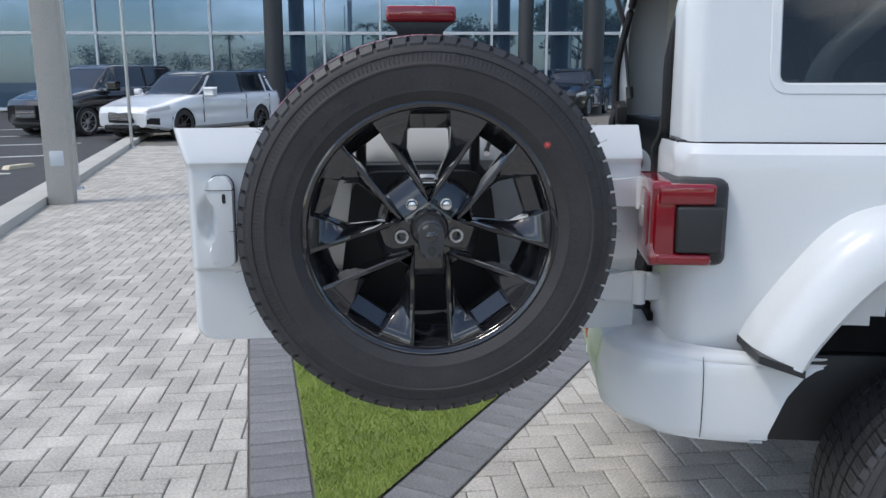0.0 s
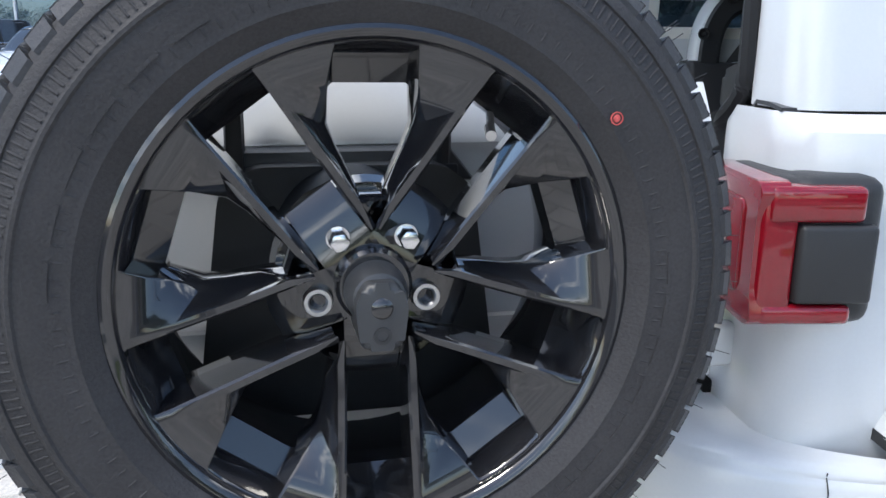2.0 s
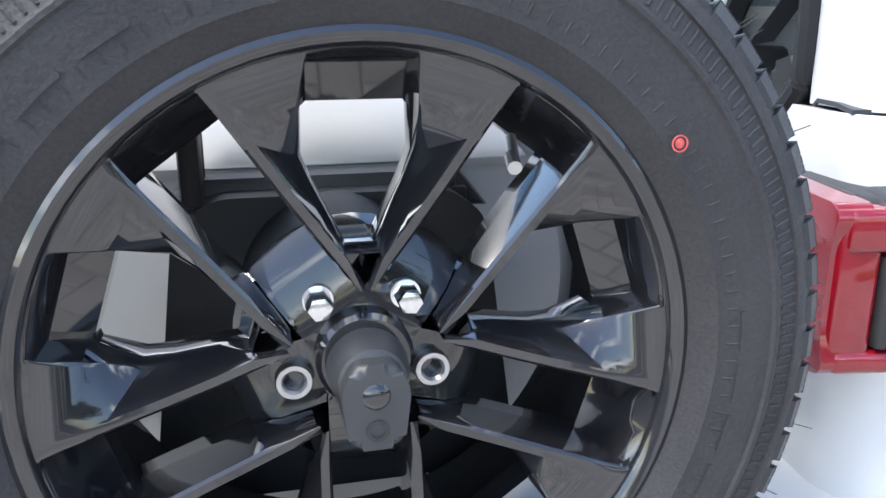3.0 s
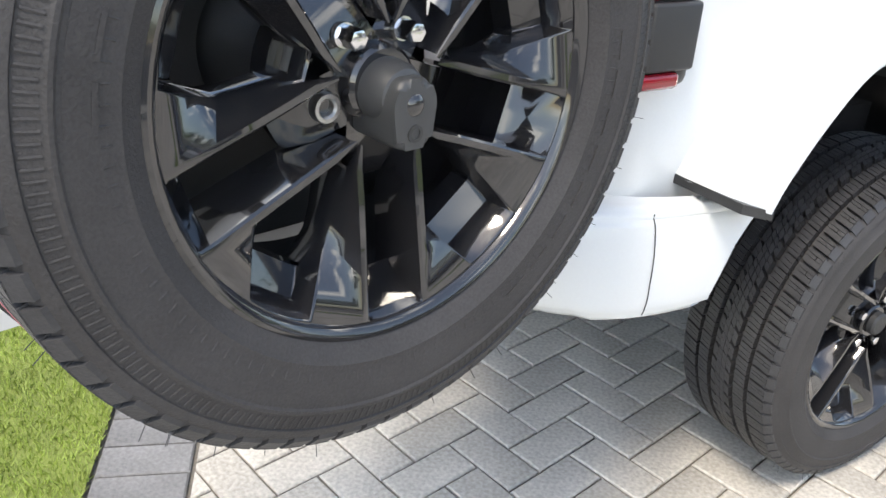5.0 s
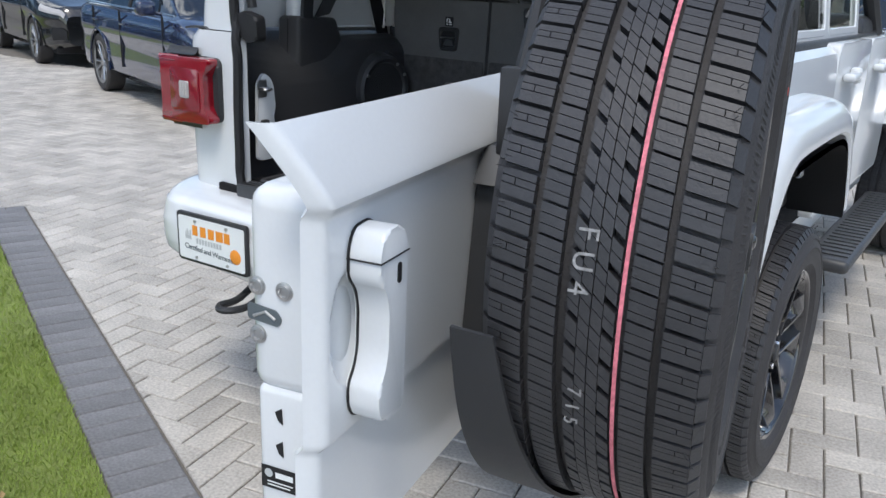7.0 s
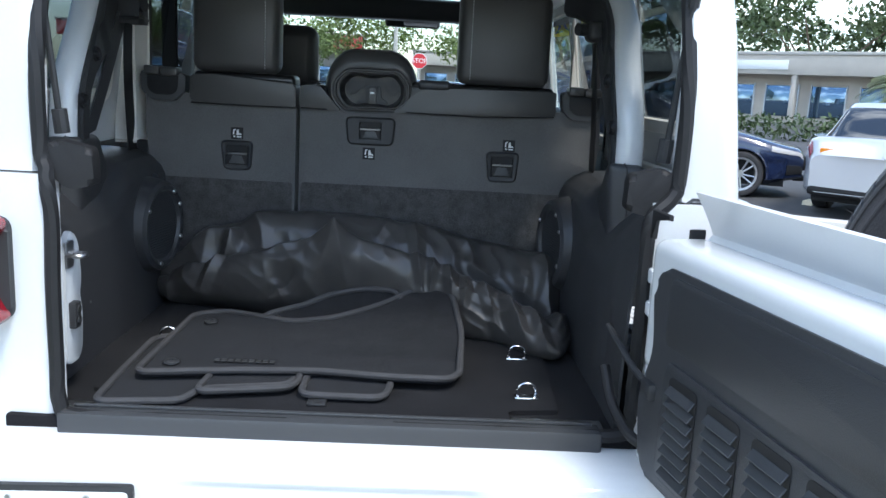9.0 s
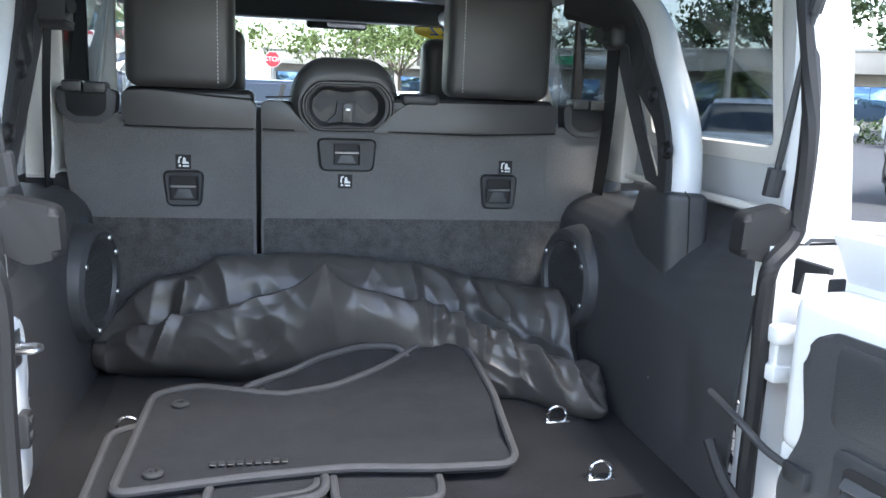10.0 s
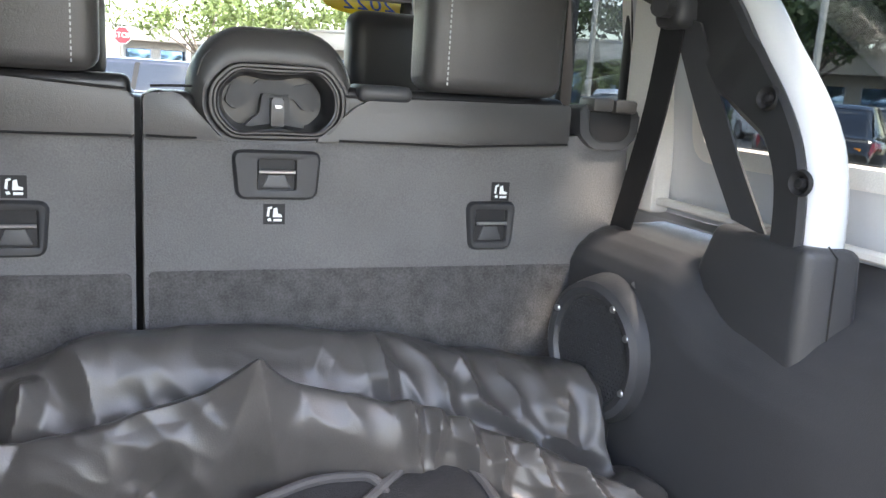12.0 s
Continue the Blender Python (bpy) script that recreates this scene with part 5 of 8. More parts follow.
for x0, x1, nm in ((-0.632, -0.226, "seat_back"), (-0.214, 0.625, "seat_back")):
    small = x1 < 0
    bm = bmesh.new()
    if small:
        outline = round_outline([(-0.56, 0.80), (x1, 0.80), (x1, 1.39), (-0.52, 1.395), (-0.635, 1.43), (-0.64, 1.30), (-0.615, 1.10)], 0.02)
    else:
        outline = round_outline([(x0, 0.80), (0.54, 0.80), (0.60, 1.10), (0.628, 1.30), (0.622, 1.43), (0.51, 1.395), (0.10, 1.39), (0.075, 1.375), (-0.135, 1.375), (-0.16, 1.39), (x0, 1.39)], 0.016)
    seat_face(bm, outline, 0.0, 0.11, 0.012)
    back = part(nm, bm, SEAT_FELT, car, "rear seat back in grey felt and black leather")
    # lower flap of coarser carpet
    bm = bmesh.new()
    lo = x0 + 0.006 if not small else -0.575
    hi = x1 - 0.006 if small else 0.555
    seat_face(bm, round_outline([(lo, 0.80), (hi, 0.80), (hi + (0.03 if not small else 0), 1.155), (lo - (0.03 if small else 0), 1.158)], 0.01), 0.004, 0.012, 0.003)
    part("lower_flap", bm, FLAP_FELT, back, "dark carpet flap on the seat back")
    # leather band along the top
    spans = ((-0.515, -0.226),) if small else ((-0.214, -0.135), (0.075, 0.495))
    for a, c in spans:
        bm = bmesh.new()
        if small:
            pts = [(a, 1.378), (c, 1.366), (c, 1.436), (a + 0.06, 1.455), (a, 1.45)]
        elif a < 0:
            pts = [(a, 1.366), (c + 0.035, 1.368), (c - 0.01, 1.42), (c - 0.03, 1.44), (a, 1.436)]
        else:
            pts = [(a - 0.035, 1.370), (c, 1.382), (c, 1.452), (a + 0.06, 1.446), (a + 0.03, 1.43)]
        seat_face(bm, round_outline(pts, 0.008), 0.012, 0.13, 0.014)
        part("leather_band", bm, LEATHER, back, "black leather band with piping")
    for a, c in spans:
        bm = bmesh.new()
        tube(bm, [(a + 0.004, seat_y(1.37) - 0.013, 1.374 if c > 0 else 1.372), ((a + c) / 2, seat_y(1.37) - 0.015, 1.371), (c - 0.004, seat_y(1.37) - 0.013, 1.371 if small or a < 0 else 1.381)], 0.0022, 6)
        tube(bm, [(a + 0.01, seat_y(1.44) - 0.006, 1.447), ((a + c) / 2, seat_y(1.44) - 0.006, 1.449), (c - 0.01, seat_y(1.44) - 0.006, 1.441 if small else 1.450)], 0.0022, 6)
        tagged(part("band_piping", bm, SEAL, back, "black piping"), kind="stuff")
    for a, c in spans:
        bm = bmesh.new()
        box(bm, a + 0.004, c - 0.004, 0.880, 0.99, 1.40, 1.462 if abs(c) > 0.2 else 1.440, 0.014, 3)
        part("seat_top", bm, SHELL, back, "black leather top of the seat back")
    # headrest
    hx0, hx1 = (-0.505, -0.272) if small else (0.215, 0.468)
    bm = bmesh.new()
    box(bm, hx0, hx1, 0.845, 0.955, 1.462, 1.72, 0.028, 4)
    rest = part("headrest", bm, LEATHER, back, "black leather headrest")
    bm = bmesh.new()
    for x in ((hx1 - 0.035,) if small else (hx0 + 0.035,)):
        for k in range(28):
            z = 1.475 + k * 0.0085
            box(bm, x - 0.001, x + 0.001, 0.8435, 0.8455, z, z + 0.005)
    tagged(part("stitching", bm, GREY_INK, rest, "grey seam stitching"), kind="stuff")
    for x in (hx0 + 0.06, hx1 - 0.06):
        bm = bmesh.new()
        tube(bm, [(x, 0.92, 1.40), (x, 0.92, 1.49)], 0.007, 10)
        part("headrest_post", bm, BLACK_PLASTIC, back, "headrest post")
    # release handle at the outer shoulder
    bm = bmesh.new()
    sgn = -1 if small else 1
    cx = -0.588 if small else 0.572
    seat_face(bm, round_outline([(cx - 0.062, 1.455), (cx - 0.058, 1.400), (cx - 0.030, 1.375), (cx + 0.035, 1.375), (cx + 0.06, 1.400), (cx + 0.064, 1.45), (cx, 1.462)], 0.012), 0.016, 0.05, 0.006)
    rel = part("seat_release", bm, SMOOTH_PLASTIC, back, "grey plastic seat release surround")
    bm = bmesh.new()
    seat_face(bm, round_outline([(cx - 0.042, 1.452), (cx - 0.040, 1.405), (cx - 0.022, 1.39), (cx + 0.026, 1.39), (cx + 0.042, 1.405), (cx + 0.044, 1.447)], 0.01), 0.018, 0.004, 0.001)
    part("release_pocket", bm, SEAL, back, "black release pocket")
    bm = bmesh.new()
    box(bm, cx - 0.046, cx - 0.004, 0.842, 0.90, 1.445, 1.470, 0.006, 2)
    box(bm, cx - 0.001, cx + 0.045, 0.842, 0.90, 1.443, 1.468, 0.006, 2)
    part("release_lever", bm, LEATHER, back, "black release levers")

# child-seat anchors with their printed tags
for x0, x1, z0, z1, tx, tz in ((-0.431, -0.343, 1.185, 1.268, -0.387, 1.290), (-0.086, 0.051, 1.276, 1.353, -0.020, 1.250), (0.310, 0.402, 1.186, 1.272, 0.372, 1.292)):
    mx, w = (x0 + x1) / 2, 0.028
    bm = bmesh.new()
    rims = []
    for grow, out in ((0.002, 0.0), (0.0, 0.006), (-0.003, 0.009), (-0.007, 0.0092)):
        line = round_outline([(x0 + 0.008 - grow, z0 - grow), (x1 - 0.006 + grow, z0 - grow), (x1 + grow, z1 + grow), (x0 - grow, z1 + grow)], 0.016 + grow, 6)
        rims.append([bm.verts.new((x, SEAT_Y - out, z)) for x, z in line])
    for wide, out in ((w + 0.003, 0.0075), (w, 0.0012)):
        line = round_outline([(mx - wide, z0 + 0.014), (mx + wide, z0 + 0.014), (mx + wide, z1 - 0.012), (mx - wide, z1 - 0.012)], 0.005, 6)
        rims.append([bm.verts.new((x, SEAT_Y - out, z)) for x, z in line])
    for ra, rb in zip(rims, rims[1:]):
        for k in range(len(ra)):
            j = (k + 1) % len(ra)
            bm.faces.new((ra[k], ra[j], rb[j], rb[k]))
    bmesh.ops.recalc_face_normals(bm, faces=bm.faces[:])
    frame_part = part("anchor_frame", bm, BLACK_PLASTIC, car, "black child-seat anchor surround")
    # shallow pocket floor; its darker black stands in for the shade of a deep recess
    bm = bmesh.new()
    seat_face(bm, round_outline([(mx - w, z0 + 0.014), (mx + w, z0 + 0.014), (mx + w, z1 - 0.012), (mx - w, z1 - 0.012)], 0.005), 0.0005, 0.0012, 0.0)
    part("anchor_pocket", bm, SEAL, frame_part, "anchor pocket floor coloured darker for its shade")
    bm = bmesh.new()
    zc = (z0 + z1) / 2
    tube(bm, [(mx - w, SEAT_Y - 0.010, zc + 0.006), (mx + w, SEAT_Y - 0.010, zc + 0.006)], 0.003, 8)
    part("anchor_wire", bm, STEEL, frame_part, "steel anchor wire")
    bm = bmesh.new()
    seat_face(bm, [(mx - w * 0.8, z0 + 0.018), (mx + w * 0.8, z0 + 0.018), (mx + w * 0.45, zc + 0.000), (mx - w * 0.45, zc + 0.000)], 0.003, 0.002, 0.0008)
    part("anchor_ramp", bm, SMOOTH_PLASTIC, frame_part, "grey anchor ramp")
    bm = bmesh.new()
    seat_face(bm, [(tx - 0.017, tz - 0.017), (tx + 0.017, tz - 0.017), (tx + 0.017, tz + 0.017), (tx - 0.017, tz + 0.017)], 0.002, 0.0015, 0.0)
    tag = part("anchor_tag", bm, SEAL, car, "black cloth tag with white symbol")
    bm = bmesh.new()
    for shape in ([(tx - 0.012, tz - 0.003), (tx - 0.008, tz - 0.004), (tx - 0.007, tz + 0.008), (tx - 0.003, tz + 0.010), (tx - 0.004, tz + 0.013), (tx - 0.010, tz + 0.011)],
                  [(tx - 0.002, tz - 0.005), (tx + 0.012, tz - 0.005), (tx + 0.012, tz - 0.001), (tx + 0.006, tz + 0.001), (tx + 0.004, tz + 0.011), (tx - 0.001, tz + 0.009)],
                  [(tx - 0.011, tz - 0.008), (tx - 0.006, tz - 0.006), (tx - 0.004, tz - 0.011), (tx - 0.009, tz - 0.012)], [(tx - 0.001, tz - 0.012), (tx + 0.012, tz - 0.012), (tx + 0.012, tz - 0.008), (tx - 0.001, tz - 0.008)]):
        seat_face(bm, shape, 0.0026, 0.0006, 0.0)
    part("tag_symbol", bm, PAPER, tag, "white printed symbol")

# middle headrest shell between the seat backs
bm = bmesh.new()


def polar(pts, count=72, cx=-0.020, cz=1.43):
    """Points of an outline at even angles round its middle."""
    line = []
    for k in range(count):
        d = Vector((math.cos(2 * math.pi * k / count), math.sin(2 * math.pi * k / count)))
        best = 0.0
        for a, c in zip(pts, pts[1:] + pts[:1]):
            ex, ez, px, pz = c[0] - a[0], c[1] - a[1], a[0] - cx, a[1] - cz
            det = ex * d.y - ez * d.x
            if abs(det) > 1e-9:
                t, q = (ex * pz - ez * px) / det, (d.x * pz - d.y * px) / det
                if t > 0 and -1e-6 <= q <= 1 + 1e-6:
                    best = max(best, t)
        line.append((cx + d.x * best, cz + d.y * best))
    return line


def loft(bm, rings, close=True):
    """Skin between rings of (outline, grow, y)."""
    loops = []
    for line, grow, y in rings:
        mx, mz = -0.020, 1.43
        loops.append([bm.verts.new((x + grow * (x - mx) / math.hypot(x - mx, z - mz), SEAT_Y + y, z + grow * (z - mz) / math.hypot(x - mx, z - mz))) for x, z in line])
    for ra, rc in zip(loops, loops[1:]):
        for k in range(len(ra)):
            bm.faces.new((ra[k], ra[(k + 1) % len(ra)], rc[(k + 1) % len(ra)], rc[k]))
    if close:
        bm.faces.new(loops[-1])
    bmesh.ops.recalc_face_normals(bm, faces=bm.faces[:])


shell_line = polar(round_outline([(-0.108, 1.364), (0.070, 1.364), (0.104, 1.41), (0.106, 1.47), (0.082, 1.520), (0.045, 1.546), (-0.085, 1.546), (-0.122, 1.520), (-0.148, 1.47), (-0.148, 1.41)], 0.03))
hex_line = polar(round_outline([(-0.090, 1.376), (0.056, 1.378), (0.083, 1.41), (0.083, 1.452), (0.056, 1.487), (-0.086, 1.486), (-0.118, 1.452), (-0.118, 1.41)], 0.016, 4))
bm = bmesh.new()
loft(bm, [(shell_line, -0.02, 0.15), (shell_line, 0.0, 0.12), (shell_line, 0.002, 0.05), (shell_line, -0.002, 0.024), (shell_line, -0.010, 0.010), (hex_line, 0.012, 0.002), (hex_line, 0.004, 0.004)], False)
mid_rest = part("middle_headrest", bm, LEATHER, car, "black middle headrest with hollow plastic back", smooth=50)
bm = bmesh.new()
loft(bm, [(hex_line, 0.006, 0.02), (hex_line, 0.006, -0.004), (hex_line, 0.003, -0.008), (hex_line, -0.001, -0.008), (hex_line, -0.004, -0.003), (hex_line, -0.007, -0.003), (hex_line, -0.009, -0.006), (hex_line, -0.012, -0.005), (hex_line, -0.016, 0.008), (hex_line, -0.022, 0.055)])
part("shell_rim", bm, SHELL, mid_rest, "black double rim round the hollow", smooth=25)
bm = bmesh.new()
seat_face(bm, round_outline([(-0.094, 1.430), (-0.080, 1.416), (-0.066, 1.418), (-0.052, 1.436), (0.014, 1.437), (0.030, 1.419), (0.046, 1.417), (0.060, 1.430), (0.046, 1.466), (0.012, 1.456), (0.0, 1.466), (-0.040, 1.466), (-0.052, 1.456), (-0.080, 1.466)], 0.004), -0.040, 0.008, 0.002)
part("shell_panel", bm, BLACK_PLASTIC, mid_rest, "grey winged panel in the hollow")
bm = bmesh.new()
seat_face(bm, round_outline([(-0.066, 1.390), (-0.052, 1.404), (-0.042, 1.410), (-0.038, 1.444), (0.004, 1.444), (0.008, 1.410), (0.018, 1.404), (0.032, 1.390)], 0.004), -0.022, 0.022, 0.003)
part("shell_ribs", bm, BLACK_PLASTIC, mid_rest, "black moulded ribs")
bm = bmesh.new()
seat_face(bm, round_outline([(-0.026, 1.388), (-0.006, 1.388), (-0.006, 1.438), (-0.026, 1.438)], 0.003), -0.004, 0.014, 0.003)
clip = part("shell_clip", bm, SHELL, mid_rest, "black clip")
bm = bmesh.new()
box(bm, -0.022, -0.010, SEAT_Y + 0.0005, SEAT_Y + 0.006, 1.421, 1.427, 0.001)
part("clip_pin", bm, STEEL, clip, "bright pin of the clip")
bm = bmesh.new()
tube(bm, smooth_path([(-0.078, SEAT_Y + 0.006, 1.500), (-0.045, SEAT_Y + 0.005, 1.502), (-0.015, SEAT_Y + 0.005, 1.502), (0.015, SEAT_Y + 0.005, 1.500), (0.040, SEAT_Y + 0.006, 1.497)], 5), 0.0016, 6)
part("headrest_seam", bm, SMOOTH_PLASTIC, mid_rest, "pale seam")
for sg in (-1, 1):
    bm = bmesh.new()
    tube(bm, smooth_path([(-0.021 + sg * 0.096, SEAT_Y + 0.010, 1.508), (-0.021 + sg * 0.108, SEAT_Y + 0.011, 1.494), (-0.021 + sg * 0.116, SEAT_Y + 0.013, 1.468)], 5), 0.0014, 6)
    part("corner_seam", bm, SMOOTH_PLASTIC, mid_rest, "pale corner seam")
bm = bmesh.new()
box(bm, 0.108, 0.20, 0.86, 0.95, 1.44, 1.468, 0.012, 3)
part("seat_latch_cover", bm, SMOOTH_PLASTIC, car, "grey latch cover on the seat top")

# front seats, wheel, dashboard and windscreen
for x in (-0.40, 0.43):
    bm = bmesh.new()
    box(bm, x - 0.24, x + 0.24, 1.72, 1.88, 0.75, 1.40, 0.05, 3)
    fs = part("front_seat", bm, LEATHER, car, "black leather front seat")
    bm = bmesh.new()
    box(bm, x - 0.125, x + 0.125, 1.72, 1.83, 1.42, 1.655, 0.045, 4)
    part("front_headrest", bm, LEATHER, fs, "black leather headrest")
bm = bmesh.new()
box(bm, -0.72, 0.72, 2.42, 3.0, 1.0, 1.36, 0.05, 3)
box(bm, -0.60, -0.20, 2.36, 2.5, 1.30, 1.40, 0.03, 3)
part("dashboard", bm, TRIM, car, "black dashboard")
bm = bmesh.new()
wheel_m = Matrix.Translation((-0.40, 2.22, 1.27)) @ Euler((radians(66), 0, 0)).to_matrix().to_4x4()
loop = [wheel_m @ Vector((0.185 * math.cos(radians(a)), 0.185 * math.sin(radians(a)), 0)) for a in range(0, 361, 10)]
tube(bm, loop, 0.015, 10, cap=False)
lathe(bm, [(0.0001, 0.03), (0.06, 0.025), (0.075, 0.0), (0.0001, -0.02)], 24, closed=False, m=wheel_m)
for a in (0, 180, 270):
    tube(bm, [wheel_m @ Vector((0.06 * math.cos(radians(a)), 0.06 * math.sin(radians(a)), 0)), wheel_m @ Vector((0.18 * math.cos(radians(a)), 0.18 * math.sin(radians(a)), 0))], 0.012, 8)
part("steering_wheel", bm, LEATHER, car, "black steering wheel")
bm = bmesh.new()
box(bm, -0.75, 0.75, 2.28, 2.40, 1.735, 1.83, 0.02, 3)
for sx in (1, -1):
    tube(bm, [(sx * 0.66, 2.30, 1.78), (sx * 0.72, 2.78, 1.28)], 0.035, 8)
box(bm, -0.74, 0.74, 2.72, 2.86, 1.18, 1.30, 0.02, 2)
part("windscreen_frame", bm, BLACK_PLASTIC, car, "black windscreen frame")
bm = bmesh.new()
b = bmesh.new()
f = b.faces.new([b.verts.new(p) for p in ((-0.70, 2.80, 1.27), (0.70, 2.80, 1.27), (0.64, 2.36, 1.77), (-0.64, 2.36, 1.77))])
bmesh.ops.solidify(b, geom=[f], thickness=0.005)
join(bm, b)
screen = part("windscreen", bm, CLEAR_GLASS, car, "clear windscreen")
screen.visible_shadow = False
bm = bmesh.new()
oval = [(0.155 * math.cos(radians(a)), 0.055 * math.sin(radians(a))) for a in range(0, 360, 12)]
prism(bm, oval, 0.001, Matrix.Translation((0.53, 2.392, 1.722)) @ Euler((radians(48.7), 0, 0)).to_matrix().to_4x4())
decal = part("year_decal", bm, YELLOW, car, "yellow oval windscreen decal")
decal_m = Matrix.Translation((0.53, 2.388, 1.7225)) @ Euler((radians(48.7), 0, 0)).to_matrix().to_4x4() @ Matrix.Scale(-1, 4, (1, 0, 0))
text_part("decal_year", "2022", 0.085, BLUE_INK, decal, decal_m, "blue year figures seen from behind", 1.1)
bm = bmesh.new()
box(bm, -0.028, 0.205, 2.29, 2.315, 1.640, 1.695, 0.014, 3)
tube(bm, [(0.09, 2.31, 1.68), (0.09, 2.36, 1.75)], 0.012, 8)
mirror = part("rear_view_mirror", bm, BLACK_PLASTIC, car, "black rear-view mirror")
bm = bmesh.new()
prism(bm, round_outline([(0.05, 1.648), (0.197, 1.645), (0.199, 1.688), (0.05, 1.69)], 0.01), 0.002, Matrix(((1, 0, 0, 0), (0, 0, -1, 2.289), (0, 1, 0, 0), (0, 0, 0, 1))))
part("mirror_glass", bm, material("mirror_silver", (0.85, 0.86, 0.87), 0.02, 1.0, vary=0.0), mirror, "mirror glass")
for x0, x1 in ((-0.48, -0.17), (0.17, 0.52)):
    bm = bmesh.new()
    box(bm, x0, x1, 2.22, 2.30, 1.685, 1.76, 0.008, 2, m=None)
    part("sun_visor", bm, HEADLINER, car, "grey sun visor")
# bonnet ahead of the glass
bm = bmesh.new()
box(bm, -0.66, 0.66, 2.86, 4.25, 1.05, 1.20, 0.05, 3)
box(bm, -0.72, 0.72, 4.2, 4.3, 0.55, 1.17, 0.04, 3)
part("bonnet", bm, WHITE, car, "white bonnet and grille")
for sx in (1, -1):
    bm = bmesh.new()
    box(bm, sx * 0.80, sx * 0.99, 2.66, 2.76, 1.30, 1.46, 0.03, 3)
    tube(bm, [(sx * 0.76, 2.72, 1.34), (sx * 0.84, 2.72, 1.36)], 0.018, 8)
    part("door_mirror", bm, BLACK_PLASTIC, car, "black door mirror")

for ob in car.children:
    if ob not in OUTSIDE:
        ob.matrix_local = INNER @ ob.matrix_local

# ---- loose load in the bay ----
CARM = car.matrix_basis @ INNER


def mat_thing(outline, height, label, thick=0.009, studs=(), bars=None):
    """A floor mat: outline in x, y; height(x, y) gives its lie."""
    base = thing("floor_mat", label, "car mat", "folded floor mats", CARM)
    pts = round_outline(outline, 0.03, 5)
    b = bmesh.new()
    spots = [Vector(p) for p in pts]
    n = len(spots)
    xs, ys = [p.x for p in spots], [p.y for p in spots]
    for i in range(1, 60):
        for j in range(1, 60):
            q = Vector((min(xs) + 0.016 * i + 0.008 * (j % 2), min(ys) + 0.014 * j))
            if q.x < max(xs) and q.y < max(ys):
                spots.append(q)
    flat, _, faces = delaunay_2d_cdt(spots, [(k, (k + 1) % n) for k in range(n)], [], 1, 1e-5)[:3]
    vs = [b.verts.new((p.x, p.y, 0)) for p in flat]
    for q in faces:
        b.faces.new([vs[k] for k in q])
    bmesh.ops.delete(b, geom=[v for v in b.verts if not v.link_faces], context="VERTS")
    for v in b.verts:
        v.co.z = height(v.co.x, v.co.y) + 0.0015 * noise.noise(v.co * 9)
    bmesh.ops.recalc_face_normals(b, faces=b.faces)
    if sum(f.normal.z for f in b.faces) < 0:
        bmesh.ops.reverse_faces(b, faces=b.faces)
    bmesh.ops.solidify(b, geom=b.faces[:], thickness=thick)
    bm = bmesh.new()
    join(bm, b)
    pile = part("mat_cloth", bm, MAT_CLOTH, base, smooth=60)
    bm = bmesh.new()
    loop = [Vector((x, y, height(x, y) + thick * 0.3)) for x, y in pts]
    tube(bm, loop + [loop[0], loop[1]], 0.0075, 8, cap=False)
    part("mat_binding", bm, MAT_EDGE, base, "stitched mat edge")
    for x, y in studs:
        bm = bmesh.new()
        lathe(bm, [(0.006, 0.003), (0.0065, 0.006), (0.012, 0.006), (0.0165, 0.003), (0.017, 0.0), (0.006, 0.0)], 20, m=pose(x, y, height(x, y) + 0.004))
        part("mat_eyelet", bm, BLACK_PLASTIC, base, "black plastic eyelet")
    if bars:
        x, y, n = bars
        for k in range(n):
            bm = bmesh.new()
            xx = x + 0.0145 * k
            box(bm, xx, xx + 0.0105, y - 0.006, y + 0.008 + 0.003 * (k % 2), height(xx, y) + 0.005, height(xx, y) + 0.0075, 0.001, 1)
            part("mat_bar", bm, BLACK_PLASTIC, base, "raised blank lettering bar")
    return base


def lie_top(x, y):
    rise = max(0.0, min(1.0, (x + 0.16) / 0.34)) * max(0.0, (y - 0.27) / 0.32)
    return 0.834 + 0.085 * min(1.15, rise) + 0.012 * max(0, (y - 0.25) / 0.35)


def lie_back(x, y):
    edge = 0.520 + 0.035 * max(0.0, min(1.0, (x + 0.08) / 0.14))
    return lie_top(x, y) - 0.012 - 0.016 * max(0.0, min(1.0, (edge - 0.01 - y) / 0.05)) + 0.95 * max(0.0, y - edge)


mat_thing([(-0.468, -0.008), (-0.310, 0.012), (-0.292, 0.080), (-0.12, 0.12), (-0.10, 0.34), (-0.38, 0.46), (-0.478, 0.40), (-0.475, 0.16)], lambda x, y: 0.815, "dark grey carpet floor mat lying on the cargo floor")
mat_thing([(-0.292, 0.045), (-0.112, 0.088), (-0.100, 0.155), (-0.15, 0.25), (-0.28, 0.25)], lambda x, y: 0.823, "small dark grey floor mat under the folded mats", 0.008)
mat_thing([(-0.092, 0.066), (0.072, 0.062), (0.085, 0.125), (0.08, 0.24), (-0.09, 0.24)], lambda x, y: 0.817, "small dark grey floor mat on the cargo floor", 0.008)
mat_thing([(-0.34, 0.42), (-0.25, 0.535), (-0.12, 0.565), (0.0, 0.585), (0.075, 0.582), (0.10, 0.55), (0.11, 0.42)], lie_back, "dark grey carpet floor mat bent up on the folded cover", 0.009, ((-0.22, 0.528),))
